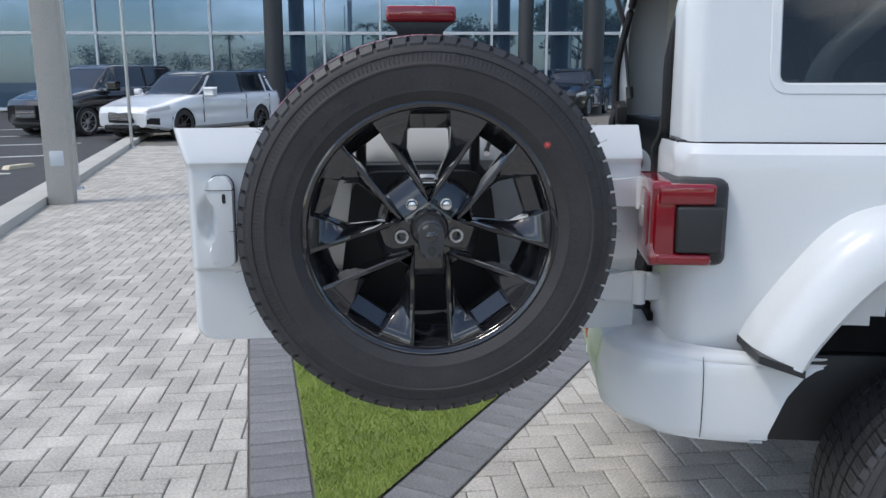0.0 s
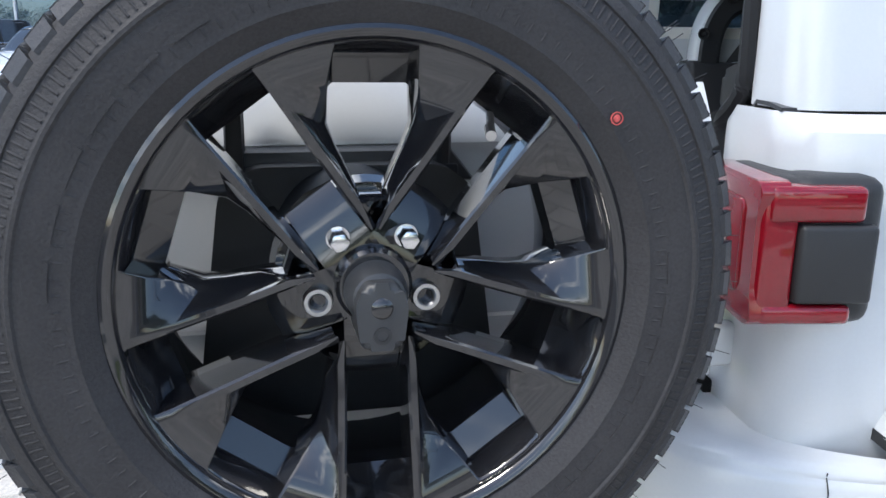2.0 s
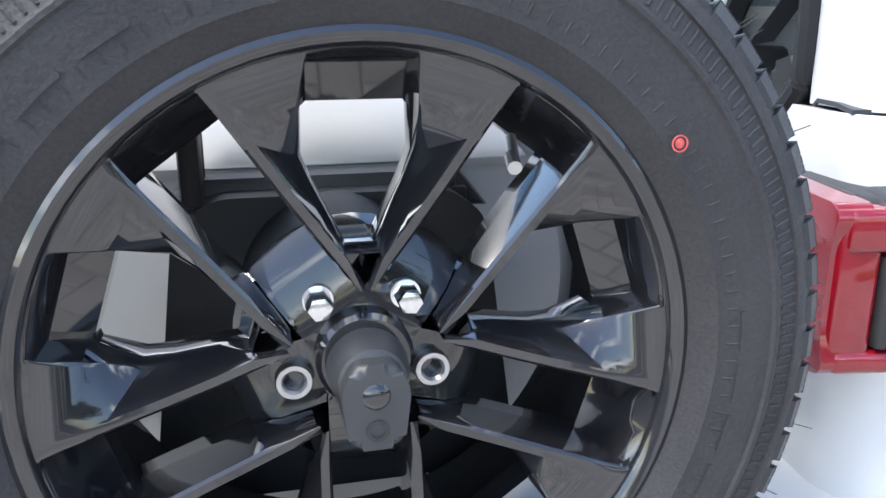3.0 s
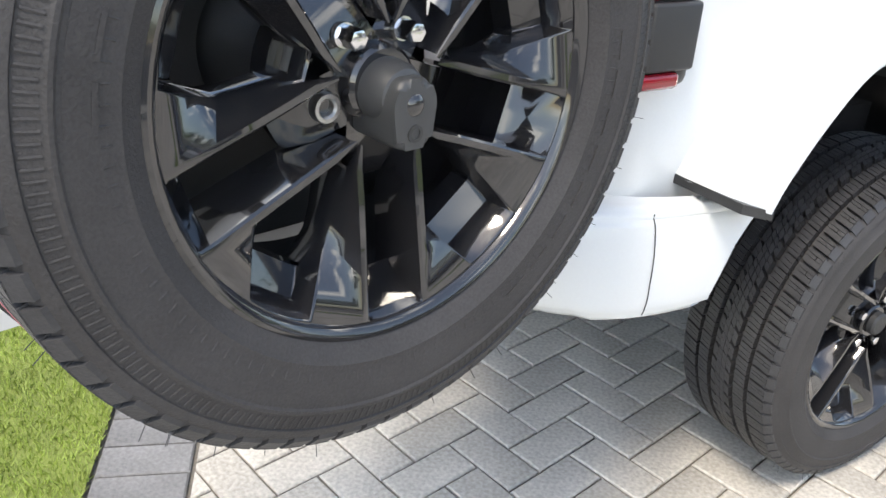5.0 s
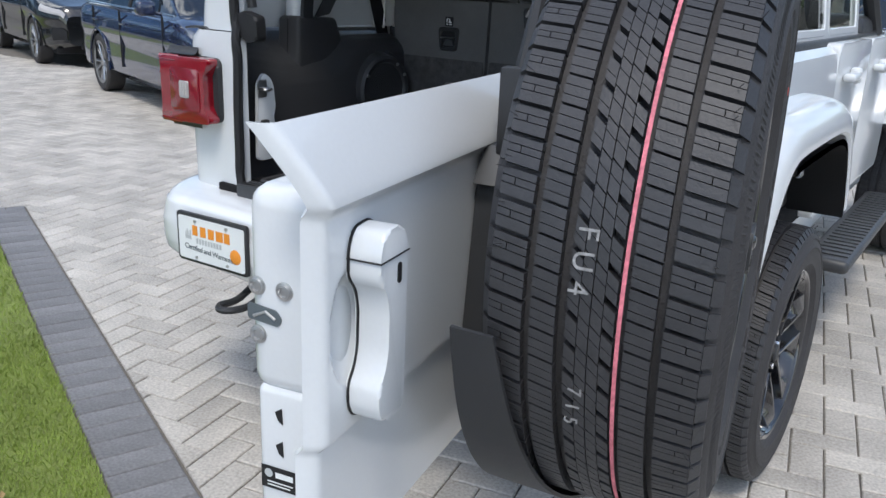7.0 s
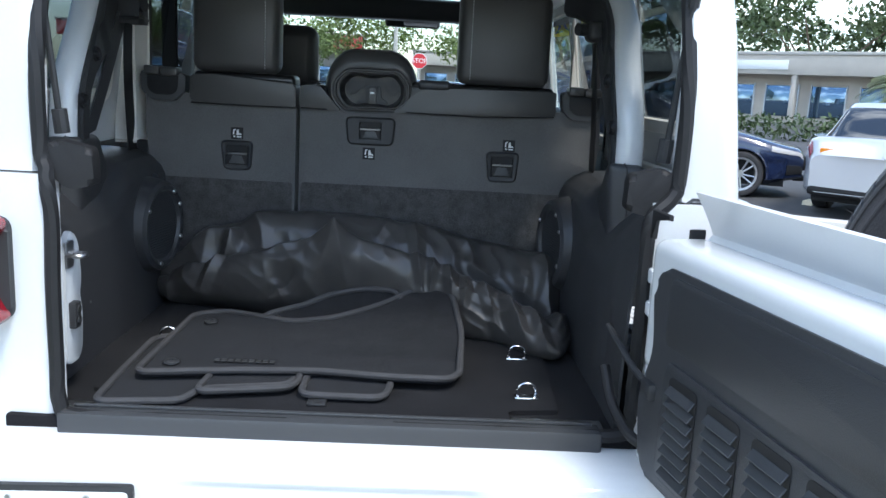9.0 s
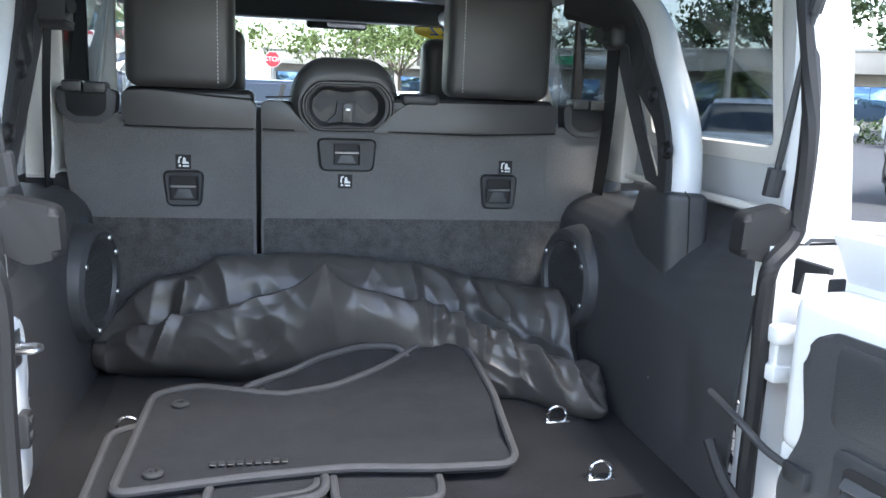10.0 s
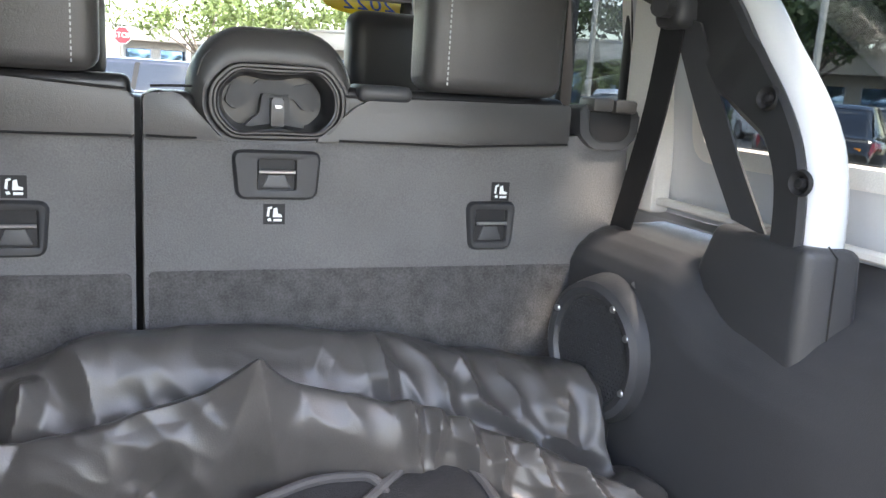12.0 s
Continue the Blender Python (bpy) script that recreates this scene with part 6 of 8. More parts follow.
mat_thing([(-0.430, 0.112), (-0.24, 0.146), (-0.07, 0.164), (0.075, 0.144), (0.205, 0.142), (0.228, 0.18), (0.240, 0.38), (0.222, 0.545), (0.185, 0.600), (0.125, 0.590), (0.04, 0.535), (-0.07, 0.492), (-0.19, 0.500), (-0.34, 0.560), (-0.418, 0.520)], lie_top, "dark grey bound carpet mat on top of the others", 0.009, ((-0.362, 0.462), (-0.375, 0.175)), (-0.290, 0.195, 9))
bm = bmesh.new()
box(bm, -0.075, -0.037, 0.035, 0.070, 0.807, 0.812, 0.002)
for k in range(3):
    box(bm, -0.068 + k * 0.011, -0.062 + k * 0.011, 0.04, 0.065, 0.812, 0.8135)
tagged(part("webbing_tag", bm, BLACK_PLASTIC, None, at=CARM), "short black webbing tag on the cargo carpet", "strap tag")

# folded vinyl cover heaped against the seat backs
bm = bmesh.new()


HEAP_X = (-0.545, -0.43, -0.25, -0.08, 0.14, 0.31, 0.46, 0.555)
HEAP = {  # plan and height of the heap's lines at those places
    "foot_y": (0.765, 0.735, 0.690, 0.650, 0.600, 0.520, 0.385, 0.560),
    "roll_y": (0.750, 0.690, 0.648, 0.630, 0.605, 0.555, 0.450, 0.620),
    "roll_z": (0.915, 0.950, 1.000, 1.050, 1.004, 0.948, 0.880, 0.880),
    "tuck_y": (0.765, 0.735, 0.712, 0.705, 0.690, 0.665, 0.610, 0.690),
    "tuck_z": (0.925, 0.965, 0.990, 0.985, 0.965, 0.920, 0.860, 0.838),
    "back_y": (0.785, 0.778, 0.772, 0.770, 0.770, 0.765, 0.725, 0.680),
    "back_z": (0.965, 1.030, 1.083, 1.085, 1.058, 1.018, 0.995, 0.965),
}
# folds: from x, share of the girth, to x, share; width and height
FOLDS = ((-.083, .47, -.045, .22, .050, .022), (-.083, .47, -.130, .25, .060, .016), (-.083, .47, -.25, .46, .030, .010), (.130, .47, .150, .24, .022, .016), (.175, .46, .165, .28, .018, .016), (.215, .47, .225, .22, .022, .018),
         (.265, .46, .250, .26, .020, .016), (.300, .45, .330, .20, .026, .018), (.360, .40, .400, .15, .040, .026), (.420, .46, .440, .18, .030, .020), (.470, .76, .500, .30, .035, .026), (.440, .74, .400, .56, .030, .012),
         (.118, .76, .135, .58, .030, .020), (.045, .76, .020, .66, .026, .010), (.270, .75, .235, .66, .026, .010), (-.315, .75, -.275, .57, .040, .018), (-.375, .66, -.455, .10, .028, .020), (-.375, .62, -.29, .56, .030, .012),
         (-.20, .30, -.26, .20, .035, -.022), (-.235, .26, -.215, .14, .022, .014), (-.10, .22, -.03, .16, .045, -.018), (-.44, .72, -.47, .40, .045, .010))


def folded(x, v):
    """Height of the sharp folds that run over the cloth."""
    h = 0.0
    for x0, v0, x1, v1, wide, tall in FOLDS:
        dx, dv = x1 - x0, (v1 - v0) * 0.55
        t = max(0.0, min(1.0, ((x - x0) * dx + (v - v0) * 0.55 * dv) / (dx * dx + dv * dv)))
        d = math.hypot(x - lerp(x0, x1, t), (v - lerp(v0, v1, t)) * 0.55) / (wide * (1.15 - 0.4 * t))
        if d < 1:
            h += tall * (1 - d) ** 1.15 * (1 - 0.5 * t)
    return h


def cover(u, v):
    """The heap: a front roll under a back fold; v runs from the front foot over both to the back foot."""
    x = lerp(HEAP_X[0], HEAP_X[-1], u)
    k = max(i for i in range(len(HEAP_X) - 1) if HEAP_X[i] <= x + 1e-9)
    t = (x - HEAP_X[k]) / (HEAP_X[k + 1] - HEAP_X[k])
    g = {n: lerp(q[k], q[k + 1], t * t * (3 - 2 * t) if n != "roll_z" else t) for n, q in HEAP.items()}
    hang = g["roll_z"] - 0.803
    prof = ((0.0, g["foot_y"] + 0.035, 0.803), (0.06, g["foot_y"], 0.808), (0.20, min(g["foot_y"], g["roll_y"]) - 0.018, 0.803 + 0.36 * hang), (0.34, g["roll_y"] - 0.030, 0.803 + 0.76 * hang),
            (0.47, g["roll_y"], g["roll_z"]), (0.53, lerp(g["roll_y"], g["tuck_y"], 0.65), g["roll_z"] - 0.018), (0.58, g["tuck_y"], min(g["tuck_z"], g["roll_z"] - 0.03)), (0.66, lerp(g["tuck_y"], g["back_y"], 0.35), lerp(g["tuck_z"], g["back_z"], 0.60)),
            (0.76, g["back_y"], g["back_z"]), (0.84, 0.842, g["back_z"] - 0.012), (0.89, 0.862, g["back_z"] - 0.05), (1.0, 0.866, 0.803))
    i = max(n for n in range(len(prof) - 1) if prof[n][0] <= v + 1e-9)
    q = [prof[max(0, min(len(prof) - 1, i + n))] for n in (-1, 0, 1, 2)]
    a = (v - q[1][0]) / (q[2][0] - q[1][0])
    y, z = (0.5 * (2 * q[1][c] + (q[2][c] - q[0][c]) * a + (2 * q[0][c] - 5 * q[1][c] + 4 * q[2][c] - q[3][c]) * a * a + (3 * q[1][c] - q[0][c] - 3 * q[2][c] + q[3][c]) * a ** 3) for c in (1, 2))
    free = math.sin(min(1.0, v * 1.12) * math.pi) ** 0.6
    p = Vector((x * 6.5 + z * 3, y * 5, z * 6))
    sharp = 0.5 - abs(noise.noise(p)) * 1.6
    small = 0.5 - abs(noise.noise(p * 2.7 + Vector((3.1, 0, 1.7)))) * 1.6
    busy = 0.25 + 1.1 * math.exp(-((x - 0.30) / 0.15) ** 2) + 0.3 * math.exp(-((x + 0.26) / 0.10) ** 2)
    push = 0.024 * sharp + 0.017 * busy * small + 1.7 * folded(x, v) - 0.006
    ends = math.sqrt(max(0.0, 1 - (abs(u - 0.5) * 2) ** 12))
    z = 0.803 + (z - 0.803) * lerp(0.80, 1.0, ends)
    return Vector((x + 0.006 * noise.noise(p * 0.8), min(y - push * free * 0.70, 0.868), max(0.802, z + push * free * 0.70)))


grid(bm, cover, 300, 200)
heap = thing("folded_cover", "folded black vinyl soft cover heaped on the cargo floor", "soft cover", at=CARM)
part("cover_cloth", bm, VINYL, heap, "creased black vinyl", smooth=32)
bm = bmesh.new()
for u_end, dx in ((0.0, -0.03), (1.0, 0.03)):
    line = [Vector(cover(u_end, k / 40)) for k in range(41)]
    b = bmesh.new()
    c = sum(line, Vector()) / len(line)
    inner = [b.verts.new(p) for p in line]
    outer = [b.verts.new(p.lerp(c, 0.30) + Vector((dx, 0, 0))) for p in line]
    hub_v = b.verts.new(c + Vector((dx * 1.1, 0, 0)))
    for k in range(len(line) - 1):
        b.faces.new((inner[k], inner[k + 1], outer[k + 1], outer[k]))
        b.faces.new((outer[k], outer[k + 1], hub_v))
    bm = bmesh.new()
    join(bm, b)
    part("cover_end", bm, VINYL, heap, "rolled end of the vinyl cover", smooth=60)


# ---- other cars ----
CAR_GLASS = material("car_glass", (0.012, 0.016, 0.022), 0.04, vary=0.05, scale=3, specular=0.9)
NAVY = material("navy_paint", (0.012, 0.02, 0.055), 0.16, vary=0.05, scale=4, coat=1.0)
SILVER = material("silver_paint", (0.50, 0.52, 0.55), 0.28, 0.35, vary=0.03, scale=4, coat=0.8)
JET = material("black_paint", (0.010, 0.011, 0.012), 0.14, vary=0.05, scale=4, coat=1.0)
CAR_WHITE = material("white_car_paint", (0.74, 0.75, 0.76), 0.22, vary=0.02, scale=4, coat=0.8)
ALLOY = material("alloy", (0.42, 0.42, 0.43), 0.3, 0.9, vary=0.08, scale=10)
AMBER = material("amber_lens", (0.75, 0.25, 0.02), 0.2, vary=0.05, scale=30)

SHAPES = {
    "sedan": dict(length=4.85, wide=1.84, base=2.85, front=0.88, belt=0.98, roof=1.44, a=(1.22, 2.05), c=(3.75, 4.55), tail=0.99),
    "wagon": dict(length=4.95, wide=1.86, base=2.94, front=0.90, belt=0.98, roof=1.50, a=(1.30, 2.10), c=(4.45, 4.85), tail=1.0),
    "suv": dict(length=4.75, wide=1.90, base=2.87, front=0.85, belt=1.10, roof=1.66, a=(1.22, 1.90), c=(4.20, 4.65), tail=1.12),
    "pickup": dict(length=5.6, wide=1.98, base=3.6, front=0.95, belt=1.18, roof=1.85, a=(1.45, 2.1), c=(3.55, 3.75), tail=1.18),
}


def road_car(kind, paint, at, label, group="parked cars", rims=ALLOY, name="parked_car"):
    """A parked car: local x runs from the front bumper backwards, y across, z up."""
    s = SHAPES[kind]
    root = thing(name, label, "car", group, at)
    n, w = s["length"], s["wide"] / 2
    x1, x2 = s["front"], s["front"] + s["base"]

    ax, cx = s["a"], s["c"]
    za, zb, tail = s["belt"], s["roof"], s["tail"]

    def smooth(t):
        t = max(0.0, min(1.0, t))
        return t * t * (3 - 2 * t)

    def deck(x):
        """Height of bonnet, belt and boot along the car."""
        z = lerp(za - 0.26, za - 0.02, smooth(x / (ax[0] + 0.1)) ** 0.8)
        if x > ax[0]:
            z = lerp(za - 0.02, tail, smooth((x - ax[0]) / (n - 0.3 - ax[0])))
        z -= 0.12 * max(0.0, 1 - x / 0.10) ** 2 + 0.22 * max(0.0, 1 - (n - x) / 0.12) ** 2
        return z

    def half(x):
        nose = max(0.0, 1 - x / 0.75) ** 2.2
        rear = max(0.0, 1 - (n - x) / 0.6) ** 2.4
        return w * (1 - 0.30 * nose - 0.20 * rear)

    SECTION = ((-0.86, 0.0), (-0.97, 0.10), (-0.985, 0.28), (-0.975, 0.50), (-1.0, 0.66), (-0.985, 0.84), (-0.94, 0.95), (-0.86, 1.0), (-0.5, 1.02), (0.0, 1.03), (0.5, 1.02), (0.86, 1.0), (0.94, 0.95), (0.985, 0.84), (1.0, 0.66), (0.975, 0.50), (0.985, 0.28), (0.97, 0.10), (0.86, 0.0))

    def hull(u, v):
        x = n * u
        k = v * (len(SECTION) - 1)
        i = min(int(k), len(SECTION) - 2)
        sy_, sz = lerp(SECTION[i][0], SECTION[i + 1][0], k - i), lerp(SECTION[i][1], SECTION[i + 1][1], k - i)
        bow = 0.10 * (1 - abs(sy_)) * (max(0.0, 1 - x / 0.5) - max(0.0, 1 - (n - x) / 0.5))
        low = 0.21 + 0.10 * max(0.0, 1 - min(x, n - x) / 0.5)
        return Vector((x - bow, half(x) * sy_, low + (deck(x) - low) * sz))

    def off_wheels(p):
        return abs(p.y) < w * 0.55 or min(math.hypot(p.x - x1, p.z - 0.335), math.hypot(p.x - x2, p.z - 0.335)) > 0.375

    bm = bmesh.new()
    grid(bm, hull, 110, 54, off_wheels)
    for u in (0.0, 1.0):
        b = bmesh.new()
        b.faces.new([b.verts.new(hull(u, k / 18)) for k in range(19)])
        join(bm, b)
    body = part("body", bm, paint, root, smooth=40)
    bm = bmesh.new()
    box(bm, 0.25, n - 0.25, -w * 0.80, w * 0.80, 0.18, 0.72)
    part("underbody", bm, SEAL, root, "dark underbody")
    wb, wt = w * 0.90, w * 0.68

    def house_z(x):
        up, down = smooth((x - ax[0]) / (ax[1] - ax[0] + 0.25)), smooth((cx[1] - x) / (cx[1] - cx[0] + 0.2))
        return za - 0.04 + (zb - za + 0.04) * min(up ** 0.8, down ** 0.75) * (1 - 0.02 * ((x - (ax[1] + cx[0]) / 2) / 1.5) ** 2)

    def house(u, v):
        x = lerp(ax[0], cx[1], u)
        z = house_z(x)
        q = v * 2 - 1
        a = abs(q)
        if a > 0.55:
            t = (1 - a) / 0.45
            return Vector((x, math.copysign(lerp(wb, wt, t ** 0.9) * (1 - 0.05 * (1 - smooth(u * 6)) - 0.05 * smooth(u * 6 - 5)), q), lerp(za - 0.05, z - 0.02, t)))
        return Vector((x, q / 0.55 * wt * (1 - 0.05 * (1 - smooth(u * 6)) - 0.05 * smooth(u * 6 - 5)), z - 0.02 + 0.02 * (1 - (a / 0.55) ** 4)))

    bm = bmesh.new()
    grid(bm, house, 44, 40)
    part("glasshouse", bm, CAR_GLASS, root, "dark reflecting windows", smooth=60)
    span = cx[1] - ax[0]
    u0, u1 = (ax[1] - 0.02 - ax[0]) / span, (cx[0] + 0.06 - ax[0]) / span
    bm = bmesh.new()
    grid(bm, lambda u, v: house(lerp(u0, u1, u), lerp(0.20, 0.80, v)) + Vector((0, 0, 0.008)), 26, 20, None, 0.01)
    part("roof", bm, paint if kind != "wagon" else JET, root, smooth=60)
    for sy in (1, -1):
        mid = (s["a"][1] + s["c"][0]) / 2 - 0.05
        ups = [(ax[0] + 0.10, ax[1] + 0.05, 0.07), (mid, mid + 0.06, 0.07), (cx[1] - 0.06, cx[0] + 0.02, 0.13)]
        if kind in ("wagon", "suv"):
            ups.append((mid + 1.02, mid + 0.98, 0.07))
        for xa, xb, wide in ups:
            bm = bmesh.new()
            line = []
            for k in range(7):
                v = lerp(0.02, 0.21, k / 6)
                x = lerp(xa, xb, k / 6)
                p = house((x - ax[0]) / span, v)
                line.append(Vector((p.x, sy * (abs(p.y) + 0.004), p.z)))
            ribbon(bm, line, [(wide, 0, 0)] * 7, (0, 0.012 * sy, 0))
            part("pillar", bm, paint if xa != mid else SEAL, root)
        bm = bmesh.new()
        rail = [Vector((x, sy * (half(x) * 0.90 + 0.006), deck(x) + 0.012)) for x in [lerp(ax[0] + 0.15, cx[1] - 0.05, k / 12) for k in range(13)]]
        tube(bm, rail, 0.012, 6)
        part("belt_trim", bm, CHROME, root, "bright trim under the windows")
        for xc in (x1, x2):
            bm = bmesh.new()
            lip = [Vector((xc - 0.376 * math.cos(radians(t)), sy * (half(xc) * 0.988), 0.335 + 0.376 * math.sin(radians(t)))) for t in range(-8, 189, 14)]
            tube(bm, lip, 0.016, 6)
            part("arch_lip", bm, paint, root)
        bm = bmesh.new()
        box(bm, s["a"][0] + 0.32, s["a"][0] + 0.46, sy * (w + 0.02), sy * (w + 0.20), s["belt"] - 0.02, s["belt"] + 0.12, 0.04, 3)
        tube(bm, [(s["a"][0] + 0.4, sy * (w - 0.05), s["belt"] - 0.01), (s["a"][0] + 0.4, sy * (w + 0.06), s["belt"] + 0.02)], 0.02, 6)
        part("door_mirror", bm, paint, root)
        # lamps
        def patch(u0, u1, v0, v1, lift=0.006):
            def f(u, v):
                vv = lerp(v0, v1, v)
                p = hull(lerp(u0, u1, u), vv if sy < 0 else 1 - vv)
                return p + Vector((-lift if u0 < 0.5 else lift, sy * lift, lift * 0.5))
            return grid(bmesh.new(), f, 12, 6)

        part("headlamp", patch(0.006, 0.10, 0.262, 0.318), CLEAR_LENS, root, "clear headlamp", smooth=60)
        part("tail_light", patch(0.950, 0.996, 0.255, 0.325), RED_LENS, root, "red tail lamp", smooth=60)
        part("intake", patch(0.002, 0.05, 0.08, 0.16), SEAL, root, "black side intake", smooth=60)
        bm = bmesh.new()
        box(bm, n - 0.05, n + 0.006, sy * (w - 0.44), sy * (w - 0.30), s["tail"] - 0.20, s["tail"] - 0.14, 0.01, 2)
        part("indicator", bm, AMBER, root, "amber indicator")
        # door shut lines and handles
        for x in (s["a"][0] + 0.28, mid, mid + 1.0):
            bm = bmesh.new()
            box(bm, x - 0.004, x + 0.004, sy * (w - 0.02), sy * (w + 0.0015), 0.36, s["belt"] - 0.02)
            part("shut_line", bm, SEAL, root, "dark door gap")
        for x in (mid - 0.22, mid + 0.80):
            bm = bmesh.new()
            box(bm, x, x + 0.17, sy * (w - 0.01), sy * (w + 0.025), s["belt"] - 0.17, s["belt"] - 0.14, 0.01, 2)
            part("door_handle", bm, paint, root)
        for xc in (x1, x2):
            m = Matrix(((1, 0, 0, xc), (0, 0, sy, sy * (w - 0.115)), (0, 1, 0, 0.335), (0, 0, 0, 1)))
            bm = bmesh.new()
            lathe(bm, [(0.24, 0.10), (0.27, 0.112), (0.31, 0.108), (0.33, 0.085), (0.335, 0.0), (0.33, -0.09), (0.24, -0.1)], 40, m=m)
            road_tyre = part("tyre", bm, RUBBER, root, "black tyre")
            bm = bmesh.new()
            lathe(bm, [(0.215, 0.10), (0.245, 0.105), (0.245, -0.05), (0.215, -0.05)], 40, m=m)
            lathe(bm, [(0.0001, 0.085), (0.05, 0.085), (0.06, 0.07), (0.0001, 0.05)], 20, closed=False, m=m)
            for k in range(10):
                t = radians(36 * k + (8 if k % 2 else 0))
                tube(bm, [m @ Vector((0.04 * math.cos(t), 0.04 * math.sin(t), 0.07)), m @ Vector((0.225 * math.cos(t), 0.225 * math.sin(t), 0.088))], 0.013, 6)
            part("rim", bm, rims, root, "spoked rim")
    # face and tail
    bm = bmesh.new()
    box(bm, -0.095, 0.10, -w * 0.34, w * 0.34, 0.40, s["belt"] - 0.36, 0.03, 3)
    box(bm, -0.070, 0.10, -w * 0.50, w * 0.50, 0.25, 0.35, 0.03, 2)
    part("grille", bm, SEAL, root, "black grille and intake")
    bm = bmesh.new()
    for k in range(5):
        z = 0.46 + 0.035 * k
        box(bm, -0.101, 0.02, -w * 0.31, w * 0.31, z, z + 0.010, 0.003, 1)
    part("grille_bars", bm, CHROME, root, "bright grille bars")
    bm = bmesh.new()
    box(bm, n - 0.10, n + 0.012, -w * 0.80, w * 0.80, 0.27, 0.40, 0.04, 2)
    part("rear_valance", bm, SEAL, root, "black lower bumper")
    bm = bmesh.new()
    box(bm, n - 0.04, n + 0.010, -0.26, 0.26, 0.62, 0.76, 0.006, 1)
    part("blank_plate", bm, PAPER, root, "white plate without characters")
    return root


def heading(x, y, dx, dy, back=0.0):
    """Pose of a car whose nose at x, y points along dx, dy."""
    a = math.degrees(math.atan2(-dy, -dx))
    return pose(x, y, 0, 0, 0, a)


# parked in line along the drive
d = Vector((0.951, -0.309, 0))
left_of = Vector((0.309, 0.951, 0))
p = Vector((-4.92, 3.34, 0)) + left_of * 0.90 + d * 0.88
road_car("sedan", NAVY, heading(p.x, p.y, d.x, d.y), "dark navy sedan parked on brick paving")
p = Vector((-10.86, 5.25, 0)) + left_of * 0.93 + d * 0.85
road_car("suv", JET, heading(p.x, p.y, d.x, d.y), "black sport utility car parked on brick paving")
# by the showroom
d2 = Vector((0.957, -0.29, 0))
p = Vector((-15.70, -9.42, 0)) + Vector((0.29, 0.957, 0)) * 0.85 + d2 * 0.90
road_car("wagon", CAR_WHITE, heading(p.x, p.y, d2.x, d2.y), "white estate car parked before the glass showroom", rims=GLOSS_BLACK)
p = Vector((-16.1, -12.4, 0)) + Vector((0.29, 0.957, 0)) * 0.85 + d2 * 0.2
road_car("suv", JET, heading(p.x, p.y, d2.x, d2.y), "black sport utility car parked before the showroom")
road_car("suv", NAVY, heading(-27.5, -11.2, 0.957, -0.29), "dark car parked close to the showroom wall")
road_car("suv", JET, heading(-26.5, 0.9, 0.95, -0.3), "black car parked close to the showroom wall")
def far(x, y):
    """Place in the street and the lots ahead, whose axes lie 4.5 degrees off the car's."""
    c, q = math.cos(radians(4.51)), math.sin(radians(4.51))
    return -0.109 + c * (x + 0.252) - q * (y + 1.01), -0.966 + q * (x + 0.252) + c * (y + 1.01)


# lot across the kerb
road_car("sedan", SILVER, heading(8.78, 11.98, 0.66, 0.75), "silver sedan parked on asphalt beyond the kerb")
road_car("sedan", JET, heading(*far(13.6, 10.6), 0.78, 0.61), "black sedan parked on asphalt")
road_car("suv", CAR_WHITE, heading(*far(22.0, 18.5), -0.3, -0.95), "white car parked far across the lot")
road_car("sedan", SILVER, heading(*far(25.5, 17.4), -0.3, -0.95), "grey car parked far across the lot")
road_car("pickup", CAR_WHITE, heading(*far(6.4, 46.0), -1.0, 0.1), "white pickup truck in the street ahead")
road_car("sedan", NAVY, heading(*far(-1.8, 13.5), -1.0, 0.12), "dark blue sedan crossing ahead of the bonnet")
road_car("sedan", NAVY, heading(5.9, 11.1, 0.96, -0.28), "blue sedan parked beside the drive")

# ---- showroom ----
FACADE_GLASS = material("showroom_glass", (0.12, 0.20, 0.30), 0.015, 0.75, vary=0.04, scale=0.4, specular=0.8, coat=0.6)
MULLION = material("mullion_paint", (0.60, 0.63, 0.65), 0.4, vary=0.05, scale=2)
DARK_STEEL = material("dark_steel_paint", (0.035, 0.037, 0.04), 0.45, vary=0.1, scale=3)
CONCRETE = material("pale_concrete", (0.46, 0.44, 0.40), 0.85, vary=0.12, scale=2, bump=0.5, bump_scale=60)
STUCCO = material("stucco", (0.50, 0.46, 0.40), 0.9, vary=0.08, scale=1.5, bump=0.4, bump_scale=40)
RED_TRIM = material("red_trim", (0.42, 0.05, 0.05), 0.5, vary=0.08, scale=3)
GREEN_SIGN = material("green_sign", (0.02, 0.28, 0.12), 0.5, vary=0.05, scale=3)

